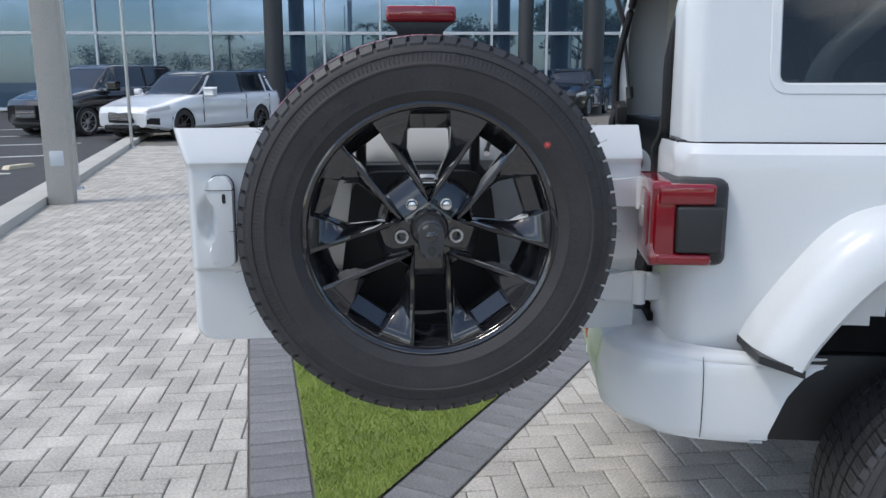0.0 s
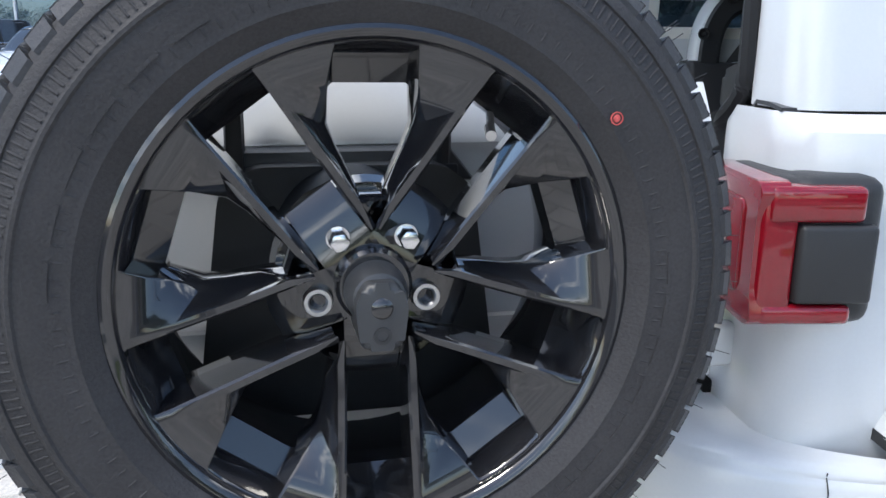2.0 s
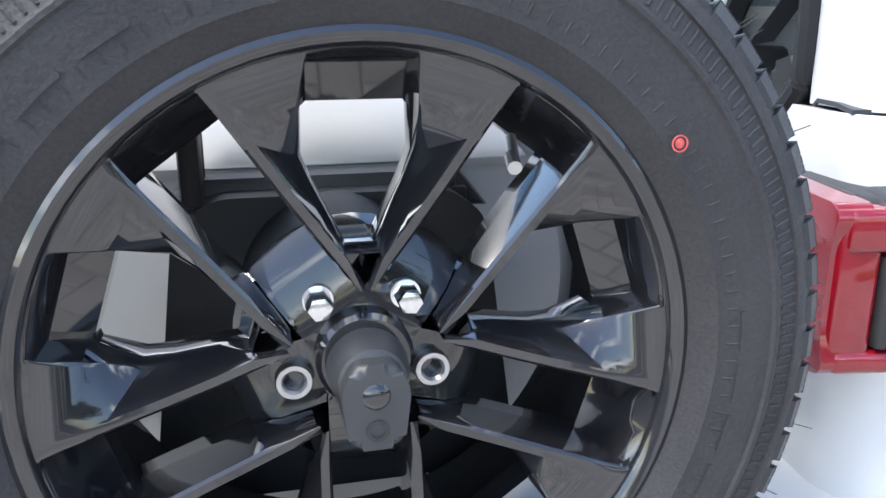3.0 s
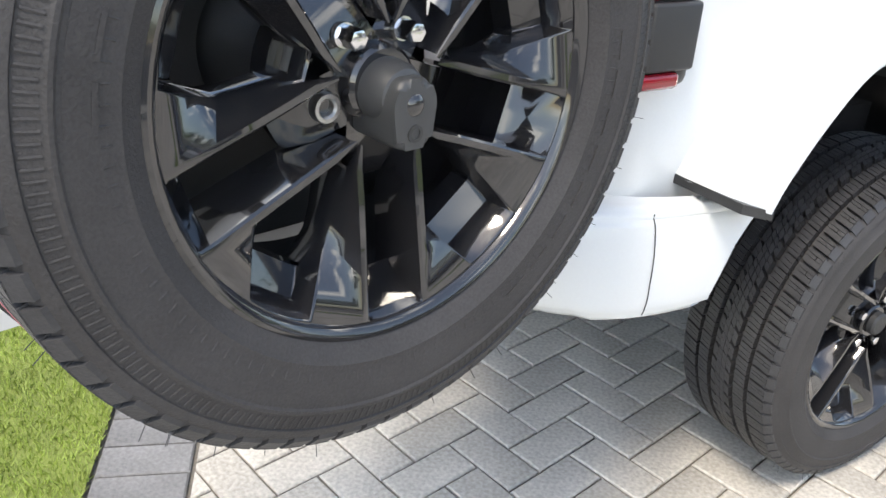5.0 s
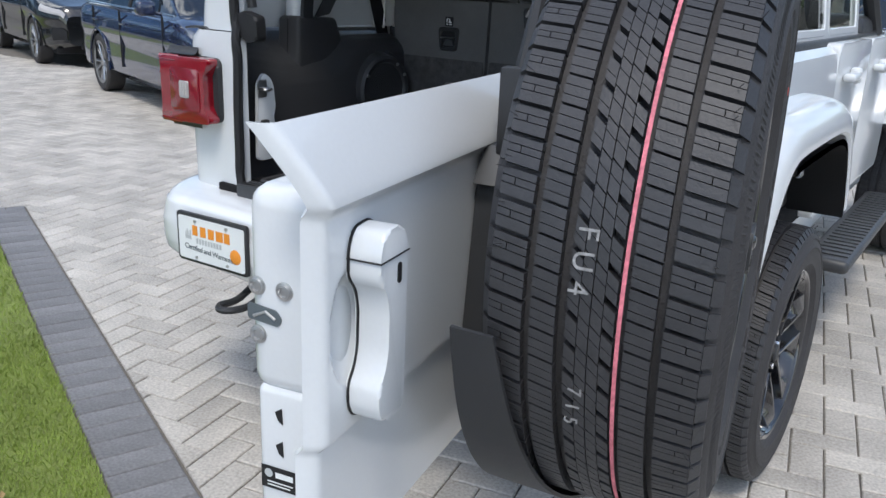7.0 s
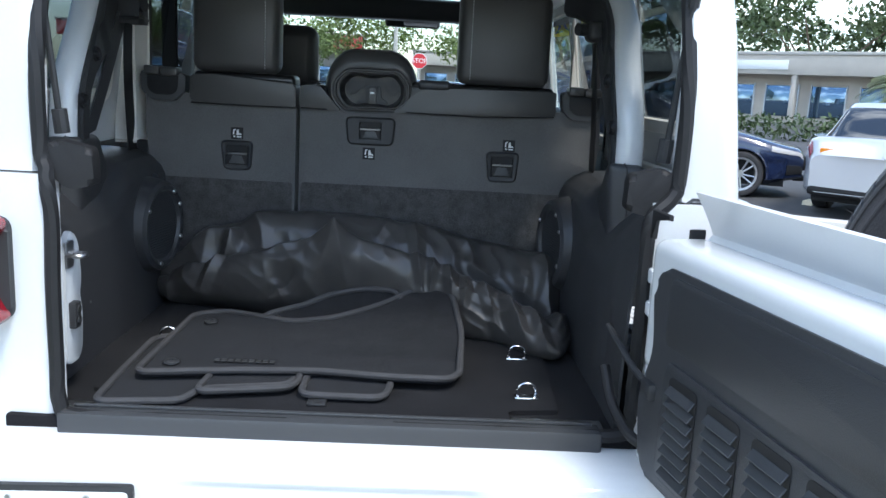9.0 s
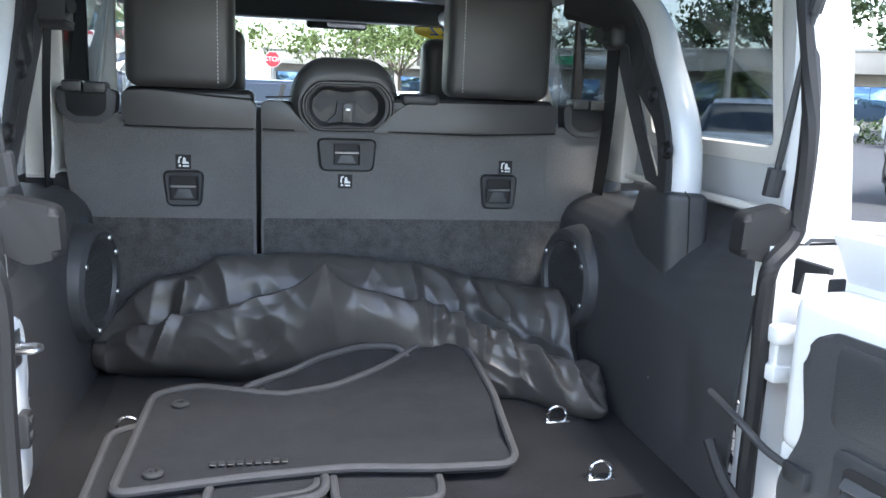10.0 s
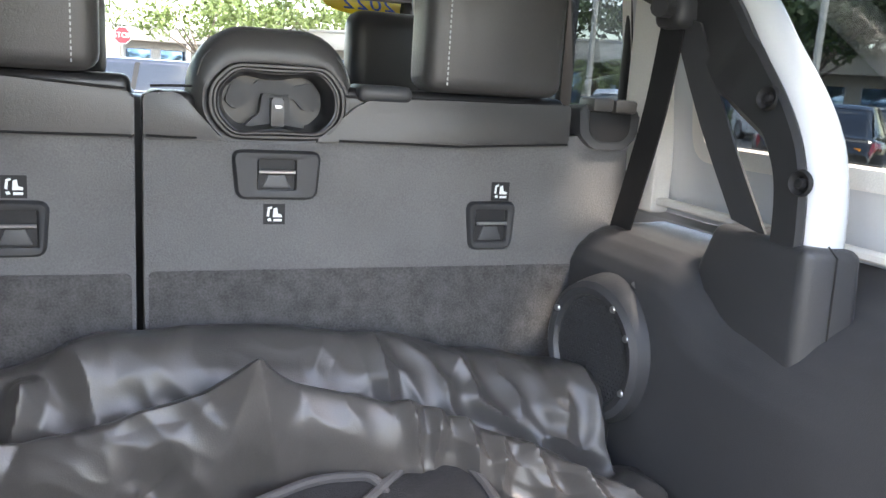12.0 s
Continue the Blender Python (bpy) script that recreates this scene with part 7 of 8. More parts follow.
show = tagged(new("showroom"), "glass curtain-wall car showroom with white mullions", "building")
show.matrix_basis = pose(-31.0, -8.0, 0, 0, 0, 8.0)
bm = bmesh.new()
box(bm, -14.0, -0.40, -30.0, 26.0, 0.0, 9.4)
part("wall", bm, CONCRETE, show, "pale concrete wall behind the glass")
bm = bmesh.new()
box(bm, -14.4, 0.6, -30.5, 26.5, 9.4, 9.9, 0.05)
part("roof", bm, DARK_STEEL, show, "flat dark roof")
LEVELS = (0.12, 3.08, 5.6, 9.3)
for k in range(24):
    y = -29.5 + 2.25 * k
    bm = bmesh.new()
    box(bm, -0.02, 0.10, y - 0.045, y + 0.045, 0.0, 9.4, 0.01, 1)
    part("mullion", bm, MULLION, show)
    if k == 23:
        break
    for z0, z1 in zip(LEVELS, LEVELS[1:]):
        bm = bmesh.new()
        b = bmesh.new()
        lean = 0.006 * math.sin(k * 7.3 + z0)
        b.faces.new([b.verts.new(q) for q in ((0.0 + lean, y + 0.05, z0 + 0.05), (0.0, y + 2.2, z0 + 0.05), (0.0 - lean, y + 2.2, z1 - 0.05), (0.0, y + 0.05, z1 - 0.05))])
        join(bm, b)
        part("pane", bm, FACADE_GLASS, show, smooth=0)
for z in LEVELS:
    bm = bmesh.new()
    box(bm, -0.02, 0.09, -29.5, 22.3, z - 0.06, z + 0.06, 0.01, 1)
    part("transom", bm, MULLION, show)
for x, y, w in ((3.4, -1.75, 0.34), (3.4, 7.4, 0.28), (3.4, 9.9, 0.40)):
    bm = bmesh.new()
    tube(bm, [(x, y, 0), (x, y, 9.4)], w, 20)
    part("column", bm, DARK_STEEL, show, "round dark steel column")

# posts on the paving
post = thing("banner_post", "square off-white post on the brick paving", "post", at=pose(-5.93, -5.33, 0, 0, 0, 20))
bm = bmesh.new()
box(bm, -0.13, 0.13, -0.13, 0.13, 0.0, 6.5, 0.012, 2)
part("shaft", bm, CONCRETE, post)
bm = bmesh.new()
box(bm, 0.131, 0.137, -0.07, 0.07, 0.42, 0.58, 0.004)
part("cover_plate", bm, MULLION, post, "small grey cover plate")
for x, y in ((-7.05, -5.78), (-12.95, -7.9)):
    pole = thing("thin_pole", "thin galvanised pole on the brick paving", "pole", "thin poles", pose(x, y, 0))
    bm = bmesh.new()
    tube(bm, [(0, 0, 0), (0, 0, 6.0)], 0.032, 12)
    part("tube", bm, STEEL, pole)
    bm = bmesh.new()
    lathe(bm, [(0.0001, 0.03), (0.07, 0.03), (0.08, 0.0), (0.0001, 0.0)], 16, closed=False)
    part("foot", bm, STEEL, pole)

# ---- street ahead: stop sign, lamp posts, low buildings ----
sign = thing("stop_sign", "red octagonal stop sign on a steel post", "road sign", at=pose(*far(3.05, 41.0), 0, 0, 0, 2.5))
bm = bmesh.new()
tube(bm, [(0, 0.03, 0), (0, 0.03, 2.9)], 0.03, 8)
part("post", bm, STEEL, sign)
octo = [(0.41 * math.cos(radians(22.5 + 45 * k)), 0.41 * math.sin(radians(22.5 + 45 * k))) for k in range(8)]
bm = bmesh.new()
prism(bm, octo, 0.01, Matrix(((1, 0, 0, 0), (0, 0, -1, 0), (0, 1, 0, 2.5), (0, 0, 0, 1))))
part("rim", bm, PAPER, sign, "white border")
bm = bmesh.new()
prism(bm, [(x * 0.93, y * 0.93) for x, y in octo], 0.004, Matrix(((1, 0, 0, 0), (0, 0, -1, -0.0102), (0, 1, 0, 2.5), (0, 0, 0, 1))))
part("face", bm, material("sign_red", (0.55, 0.02, 0.03), 0.45, vary=0.05, scale=5), sign, "red face")
text_part("word", "STOP", 0.32, PAPER, sign, Matrix(((1, 0, 0, 0), (0, 0, -1, -0.0165), (0, 1, 0, 2.5), (0, 0, 0, 1))), "white letters", 1.0, 0.001)


def lamp_post(x, y, h=9.0, arms=2):
    lp = thing("lamp_post", "tall concrete lamp post with twin heads", "lamp post", "lamp posts", pose(x, y, 0))
    bm = bmesh.new()
    tube(bm, [(0, 0, 0), (0, 0, h)], [0.16, 0.09], 12)
    part("pole", bm, CONCRETE, lp)
    for k in range(arms):
        s = 1 if k == 0 else -1
        bm = bmesh.new()
        tube(bm, [(0, 0, h - 0.1), (s * 0.6, 0, h)], 0.04, 8)
        box(bm, s * 0.5, s * 1.2, -0.16, 0.16, h - 0.02, h + 0.12, 0.03, 2)
        part("lamp_head", bm, DARK_STEEL, lp)


for x, y in ((12.6, 15.6), (22.6, 32.0), (24.5, 21.0), (2.3, 52.0), (10.5, 60.0), (34.0, 4.0), (38.0, -14.0)):
    lamp_post(*far(x, y))


def low_building(at, length, deep, h, wallm, band, label):
    bl = tagged(new("low_building"), label, "building")
    bl.matrix_basis = at
    bm = bmesh.new()
    box(bm, 0, length, 0.0, deep, 0, h, 0.02)
    part("wall", bm, wallm, bl)
    bm = bmesh.new()
    box(bm, -0.4, length + 0.4, -1.6, 0.0, h - 1.15, h + 0.1, 0.03)
    part("fascia", bm, band, bl, "deep fascia over the walkway")
    bm = bmesh.new()
    box(bm, -0.5, length + 0.5, -1.7, deep + 0.1, h + 0.1, h + 0.3, 0.02)
    part("roof", bm, CONCRETE, bl)
    k = 0
    x = 0.8
    while x < length - 2:
        pane_w = part("window", box(bmesh.new(), x, x + 2.2, -0.06, 0.02, 0.5, 2.5, 0.02), FACADE_GLASS, bl, "dark shop window")
        bm = bmesh.new()
        box(bm, x - 0.08, x, -0.1, 0.02, 0.4, 2.6)
        box(bm, x + 2.2, x + 2.28, -0.1, 0.02, 0.4, 2.6)
        part("frame", bm, MULLION, pane_w)
        if k % 2 == 0:
            part("pillar", box(bmesh.new(), x - 0.75, x - 0.40, -1.5, -1.15, 0, h - 1.15, 0.02), STUCCO, bl)
        x += 3.1
        k += 1
    return bl


shop = low_building(pose(*far(18.0, 66.0), 0, 0, 0, -50.0), 46, 12, 4.3, STUCCO, STUCCO, "low beige shop building with a deep fascia")
part("sign_green", box(bmesh.new(), 12.6, 14.2, -1.68, -1.6, 3.45, 4.05, 0.01), GREEN_SIGN, shop, "green blank sign panel")
part("sign_white", box(bmesh.new(), 14.2, 18.4, -1.67, -1.6, 3.45, 4.05, 0.01), PAPER, shop, "white blank sign panel")
low_building(pose(*far(-26.0, 78.0), 0, 0, 0, 3.0), 26, 12, 5.2, CONCRETE, RED_TRIM, "low grey shop building with a red fascia")
low_building(pose(*far(6.0, 84.0), 0, 0, 0, -4.0), 30, 12, 4.4, STUCCO, STUCCO, "low pale shop building behind the trees")

# ---- trees ----
BARK = material("bark", (0.13, 0.10, 0.075), 0.9, vary=0.3, scale=6, bump=0.8, bump_scale=40)
LEAF = material("leaves", (0.11, 0.15, 0.035), 0.55, vary=0.45, scale=1.2)
DARK_LEAF = material("dark_leaves", (0.05, 0.08, 0.025), 0.55, vary=0.45, scale=1.0)
PALM_LEAF = material("palm_leaves", (0.085, 0.11, 0.03), 0.5, vary=0.35, scale=2.0)


def leaf_cloud(name, centres, radii, count, size, mat, parent, seed):
    """Many small leaf sprays scattered through clumps."""
    rng = np.random.default_rng(seed)
    pick = rng.integers(0, len(centres), count)
    c, r = np.array(centres)[pick], np.array(radii)[pick][:, None]
    dirs = rng.normal(size=(count, 3))
    dirs /= np.linalg.norm(dirs, axis=1)[:, None]
    pos = c + dirs * r * rng.uniform(0.45, 1.08, (count, 1)) * np.array([1, 1, 0.75])
    a, b = rng.normal(size=(count, 3)), rng.normal(size=(count, 3))
    a /= np.linalg.norm(a, axis=1)[:, None]
    b -= a * (a * b).sum(1)[:, None]
    b /= np.linalg.norm(b, axis=1)[:, None]
    s = rng.uniform(0.6, 1.3, (count, 1)) * size
    v = np.stack([pos - a * s, pos + b * s * 0.45, pos + a * s, pos - b * s * 0.45], 1).reshape(-1, 3)
    f = np.arange(count * 4).reshape(-1, 4)
    me = bpy.data.meshes.new(name)
    me.from_pydata(v.tolist(), [], f.tolist())
    me.materials.append(mat)
    ob = new(name, me)
    ob.parent = parent
    return ob


def tree(x, y, h, wide, mat, seed, count=2600, label="leafy green street tree on the verge"):
    rng = random.Random(seed)
    t = thing("tree", label, "tree", "trees", pose(x, y, 0))
    bm = bmesh.new()
    fork = h * 0.33
    tube(bm, [(0, 0, 0), (0.05, 0.03, fork * 0.5), (0.0, 0.08, fork)], [0.026 * h, 0.02 * h, 0.017 * h], 8)
    centres, radii = [], []
    for k in range(9):
        a = 2 * math.pi * k / 9 + rng.uniform(-0.3, 0.3)
        reach, top = rng.uniform(0.25, 0.5) * wide, rng.uniform(0.55, 0.95) * h
        end = Vector((reach * math.cos(a), reach * math.sin(a), top))
        tube(bm, [(0, 0.08, fork * 0.92), end * 0.55 + Vector((0, 0, fork * 0.35)), end], [0.012 * h, 0.007 * h, 0.003 * h], 6)
        for j in range(3):
            centres.append(tuple(end + Vector((rng.uniform(-1, 1), rng.uniform(-1, 1), rng.uniform(-0.8, 0.6))) * wide * 0.15))
            radii.append(rng.uniform(0.10, 0.19) * wide)
    part("trunk", bm, BARK, t)
    leaf_cloud("crown", centres, radii, count, 0.028 * h, mat, t, seed)
    return t


def palm(x, y, h, seed):
    rng = random.Random(seed)
    t = thing("palm_tree", "palm tree with arching fronds", "palm", "palms", pose(x, y, 0))
    bm = bmesh.new()
    tube(bm, [(0, 0, 0), (0.08, 0, h * 0.5), (0.0, 0.05, h)], [0.19, 0.13, 0.12], 10)
    part("trunk", bm, BARK, t)
    bm = bmesh.new()
    b = bmesh.new()
    for k in range(18):
        a, up = 2 * math.pi * k / 18 + rng.uniform(-0.2, 0.2), rng.uniform(0.2, 1.0)
        side = Vector((-math.sin(a), math.cos(a), 0))
        pts = [Vector((math.cos(a) * r, math.sin(a) * r, h + up * r * 0.9 - 0.34 * r * r)) for r in (0.1, 0.5, 0.9, 1.3, 1.7, 2.0)]
        for i, p in enumerate(pts[:-1]):
            q = pts[i + 1]
            for j in range(5):
                o = p.lerp(q, j / 5)
                for s in (-1, 1):
                    tip = o + side * s * (0.5 - 0.03 * i) + (q - p) * 0.6 - Vector((0, 0, 0.16))
                    b.faces.new([b.verts.new(v) for v in (o, o + (q - p) * 0.14, tip)])
    join(bm, b)
    part("fronds", bm, PALM_LEAF, t, smooth=0)


for i, (x, y, h, w, m) in enumerate(((-4.5, 62, 6.5, 8, LEAF), (9.0, 56, 6.0, 9, LEAF), (14.5, 63, 7.5, 9, LEAF), (0.5, 70, 6.5, 8, LEAF), (22, 70, 8, 9, LEAF), (-15, 70, 8, 8, LEAF), (-12.5, 58, 6.5, 7, LEAF),
                                     (36, 62, 11, 12, DARK_LEAF), (44, 55, 12, 13, DARK_LEAF), (50, 46, 12, 13, DARK_LEAF), (30, 74, 11, 12, DARK_LEAF), (56, 36, 13, 13, DARK_LEAF), (38, 33, 8, 8, LEAF),
                                     (34, 22, 10, 9, DARK_LEAF), (56, 14, 9, 10, DARK_LEAF), (31, 27, 9, 8, DARK_LEAF), (45, 27, 12, 12, DARK_LEAF), (66, 4, 9, 11, DARK_LEAF),
                                     (68, -12, 5, 11, DARK_LEAF), (75, -24, 5.5, 12, DARK_LEAF), (70, -40, 5, 12, DARK_LEAF), (80, -5, 6, 13, DARK_LEAF), (70, -33, 4.5, 10, DARK_LEAF), (72, -18, 4.5, 10, LEAF), (74, -48, 6, 12, DARK_LEAF))):
    tree(*far(x, y), h, w, m, 11 + i)
for i, (x, y, h) in enumerate(((24.5, 34.0, 2.2), (27.5, 38.5, 2.6), (40, -20, 6.5), (43, -3, 7.5), (30, 40.5, 2.2))):
    palm(*far(x, y), h, 40 + i)
# clipped hedge of the far lot
hedge = thing("hedge", "low clipped hedge along the far lot", "hedge", at=pose(0, 0, 0))
leaf_cloud("hedge_leaves", [(*far(13 + 1.1 * k, 29.5 - 0.5 * k), 0.45) for k in range(26)], [0.75] * 26, 5200, 0.12, DARK_LEAF, hedge, 77)


# ---- ground ----
SAND = material("jointing_sand", (0.16, 0.145, 0.125), 0.95, vary=0.25, scale=3, bump=0.8, bump_scale=180)
ASPHALT = material("asphalt", (0.055, 0.055, 0.057), 0.9, vary=0.2, scale=2.5, bump=0.8, bump_scale=120)
PAVER = material("pale_paver", (0.44, 0.41, 0.365), 0.85, vary=0.42, scale=3.2, bump=0.8, bump_scale=95, random_tint=0.13)
DARK_PAVER = material("dark_paver", (0.185, 0.183, 0.185), 0.85, vary=0.34, scale=6, bump=0.8, bump_scale=100, random_tint=0.12)
TURF = material("turf_base", (0.17, 0.21, 0.05), 0.9, vary=0.35, scale=9, bump=0.9, bump_scale=200)
BLADE = material("turf_blade", (0.225, 0.30, 0.052), 0.6, vary=0.45, scale=5)
LINE = material("road_paint", (0.62, 0.62, 0.58), 0.8, vary=0.15, scale=4)
STOP_BLOCK = material("wheel_stop_paint", (0.62, 0.55, 0.40), 0.85, vary=0.2, scale=6)


def islandize(m):
    """Joined pavers vary by Random Per Island as the loose ones do by Object Info."""
    n, l = m.node_tree.nodes, m.node_tree.links
    geo = n.new("ShaderNodeNewGeometry")
    for k in n:
        if k.type == "OBJECT_INFO":
            to = k.outputs["Random"].links[0].to_socket
            l.new(geo.outputs["Random Per Island"], to)
    return m


PAVER_FAR = islandize(material("pale_paver_joined", (0.44, 0.41, 0.365), 0.85, vary=0.42, scale=3.2, bump=0.8, bump_scale=95, random_tint=0.13))
GROUND_Z = -0.009
bm = bmesh.new()
bmesh.ops.create_grid(bm, x_segments=1, y_segments=1, size=600)
bmesh.ops.translate(bm, verts=bm.verts, vec=(0, 0, GROUND_Z))
ground = tagged(part("ground", bm, SAND, None, "pale sandy ground between and beyond the paving", smooth=0), kind="structure")


def sheet(name, pts, z, mat, label):
    b = bmesh.new()
    b.faces.new([b.verts.new((x, y, z)) for x, y in pts])
    return tagged(part(name, b, mat, None, label, smooth=0), kind="structure")


# asphalt lots: before the showroom, and across the kerb
KERB_A, KERB_B = Vector((-4.45, -5.12)), Vector((-16.4, -9.30))
along = (KERB_B - KERB_A).normalized()
out = Vector((along.y, -along.x)) if along.y < 0 else Vector((-along.y, along.x))
out = Vector((0.33, -0.944)).normalized()
lot_a = [KERB_A - along * 30, KERB_B + along * 1.0, KERB_B + along * 1.0 + Vector((-14, 4.2)), Vector((-31.5, -4.0)), Vector((-34, -60)), Vector((40, -60))]
sheet("showroom_lot", [(p.x, p.y) for p in lot_a], -0.004, ASPHALT, "dark asphalt parking lot")
lot_b = [far(*q) for q in ((6.2, 6.9), (60, -20), (90, 40), (60, 130), (-60, 130), (-60, 24.0), (-2.0, 11.5))]
sheet("far_lot", lot_b, -0.004, ASPHALT, "dark asphalt lot and street")
for a, c, w, nm in ((Vector(far(6.2, 6.9)), Vector(far(-2.0, 11.5)), 0.30, "kerb"), (Vector(far(6.2, 6.9)), Vector(far(40, -9.9)), 0.30, "kerb"), (KERB_A - along * 20, KERB_B + along * 1.0, 0.30, "kerb")):
    dv = (c - a).normalized()
    nv = Vector((-dv.y, dv.x)) * w / 2
    b = bmesh.new()
    prism(b, [(a - nv)[:], (c - nv)[:], (c + nv)[:], (a + nv)[:]], 0.10 if nm == "kerb" and a.x > 4 else 0.012, pose(0, 0, GROUND_Z), 0.004)
    tagged(part(nm, b, CONCRETE, None, "pale concrete kerb"), kind="structure")
# bay lines and wheel stops
for k in range(5):
    c = Vector((-8.6, -7.65)) + Vector((-0.957, 0.29)) * 0.0 + along * (2.9 * k)
    b = bmesh.new()
    e = c + Vector((0.45, -0.893)) * 5.2
    nv = Vector((0.893, 0.45)) * 0.055
    prism(b, [(c - nv)[:], (e - nv)[:], (e + nv)[:], (c + nv)[:]], 0.004, pose(0, 0, -0.0035))
    tagged(part("bay_line", b, LINE, None, "white painted bay line"), kind="structure")
for x, y, a in ((-9.3, -7.9, -15), (*far(7.6, 8.55), 49), (*far(8.8, 7.55), 49), (*far(6.4, 9.6), 49)):
    b = bmesh.new()
    prism(b, [(-0.26, 0), (0.26, 0), (0.22, 0.055), (-0.22, 0.055)], 0.14, pose(x, y, 0, 0, 0, a) @ Matrix(((1, 0, 0, 0), (0, 0, -1, 0), (0, 1, 0, -0.004), (0, 0, 0, 1))), 0.01)
    tagged(part("wheel_stop", b, STOP_BLOCK, None), "weathered yellow wheel stop on the asphalt", "wheel stop", "wheel stops")

# turf islands inside dark borders
ISLANDS = ([(1.105, -0.910), (-3.42, 0.900), (-5.21, -3.00)], [(-4.59, 1.33), (-10.69, 3.79), (-12.6, -0.9), (-6.45, -2.75)], [(-12.2, 4.36), (-18.6, 6.9), (-20.0, 3.5), (-13.7, 1.0)],
           [(3.75, 6.0), (5.75, 2.45), (4.75, 1.9), (2.75, 5.45)])


def inset(poly, w):
    """Polygon moved inwards by w (any winding)."""
    area = sum(poly[i - 1][0] * poly[i][1] - poly[i][0] * poly[i - 1][1] for i in range(len(poly)))
    sgn = 1 if area > 0 else -1
    lines = []
    for i in range(len(poly)):
        a, c = Vector(poly[i]), Vector(poly[(i + 1) % len(poly)])
        dv = (c - a).normalized()
        nv = Vector((-dv.y, dv.x)) * sgn
        lines.append((a + nv * w, dv))
    outp = []
    for i in range(len(poly)):
        (p, d1), (q, d2) = lines[i - 1], lines[i]
        t = ((q.x - p.x) * d2.y - (q.y - p.y) * d2.x) / (d1.x * d2.y - d1.y * d2.x)
        outp.append((p.x + d1.x * t, p.y + d1.y * t))
    return outp


def inside(poly, x, y):
    hit = False
    for i in range(len(poly)):
        (xa, ya), (xb, yb) = poly[i - 1], poly[i]
        if (ya > y) != (yb > y) and x < (xb - xa) * (y - ya) / (yb - ya) + xa:
            hit = not hit
    return hit


GRASS = [inset(p, 0.215) for p in ISLANDS]


def blades(name, poly, box_xy, count, tall, seed):
    """Short turf blades over the part of a polygon inside a box."""
    rng = np.random.default_rng(seed)
    x0, x1, y0, y1 = box_xy
    pts = rng.uniform((x0, y0), (x1, y1), (count, 2))
    good = np.array([inside(poly, px, py) for px, py in pts])
    pts = pts[good]
    n = len(pts)
    ang, lean = rng.uniform(0, 2 * np.pi, n), rng.normal(0, 0.5, (n, 2))
    h = tall * rng.uniform(0.55, 1.25, n)
    w = tall * 0.085 * rng.uniform(0.7, 1.3, n)
    off = np.stack([np.cos(ang) * w, np.sin(ang) * w], 1)
    base = np.c_[pts, np.full(n, 0.0)]
    a = base + np.c_[off, np.zeros(n)]
    b = base - np.c_[off, np.zeros(n)]
    c = base + np.c_[lean * h[:, None], h]
    v = np.stack([a, b, c], 1).reshape(-1, 3)
    me = bpy.data.meshes.new(name)
    me.from_pydata(v.tolist(), [], np.arange(n * 3).reshape(-1, 3).tolist())
    me.materials.append(BLADE)
    return tagged(new(name, me), "short green turf in the island", "turf", kind="stuff")


for gi, poly in enumerate(GRASS):
    b = bmesh.new()
    b.faces.new([b.verts.new((x, y, 0.004)) for x, y in poly])
    tagged(part("turf", b, TURF, None, "green artificial turf bed", smooth=0), kind="structure")
blades("turf_blades", GRASS[0], (-1.6, 0.7, -1.9, 0.1), 120000, 0.022, 5)
blades("turf_blades", GRASS[0], (-5.2, -1.6, -3.0, 0.8), 90000, 0.028, 6)
blades("turf_blades", GRASS[1], (-13, -4.5, -3.2, 3.8), 70000, 0.05, 7)
blades("turf_blades", GRASS[3], (2.6, 5.9, 1.8, 6.1), 60000, 0.05, 8)
# dry leaves on the turf
DRY_LEAF = material("dry_leaf", (0.34, 0.23, 0.09), 0.7, vary=0.2, scale=60)
for k, (x, y) in enumerate(((-0.72, -0.93), (-0.58, -0.78), (-0.95, -1.02), (-0.66, -0.70), (-1.3, -0.75))):
    b = bmesh.new()
    b.faces.new([b.verts.new(q) for q in ((-0.022, 0, 0.0), (0, -0.009, 0.005), (0.024, 0.002, 0.002), (0, 0.010, 0.006))])
    tagged(part("dry_leaf", b, DRY_LEAF, None, smooth=0, at=pose(x, y, 0.022, 8, 5, 50 * k)), "dry yellow leaf lying on the turf", "leaf", "dry leaves")


def slab(name, sx, sy, h, bevel, mat):
    """Mesh of one paver centred on the origin, its top at 0."""
    b = bmesh.new()
    hx, hy = sx / 2, sy / 2
    top = [b.verts.new((x * (hx - bevel), y * (hy - bevel), 0)) for x, y in ((-1, -1), (1, -1), (1, 1), (-1, 1))]
    mid = [b.verts.new((x * hx, y * hy, -bevel * 0.9)) for x, y in ((-1, -1), (1, -1), (1, 1), (-1, 1))]
    low = [b.verts.new((x * hx, y * hy, -h)) for x, y in ((-1, -1), (1, -1), (1, 1), (-1, 1))]
    b.faces.new(top)
    for r1, r2 in ((low, mid), (mid, top)):
        for k in range(4):
            j = (k + 1) % 4
            b.faces.new((r1[k], r1[j], r2[j], r2[k]))
    me = bpy.data.meshes.new(name)
    b.to_mesh(me)
    b.free()
    me.materials.append(mat)
    return me


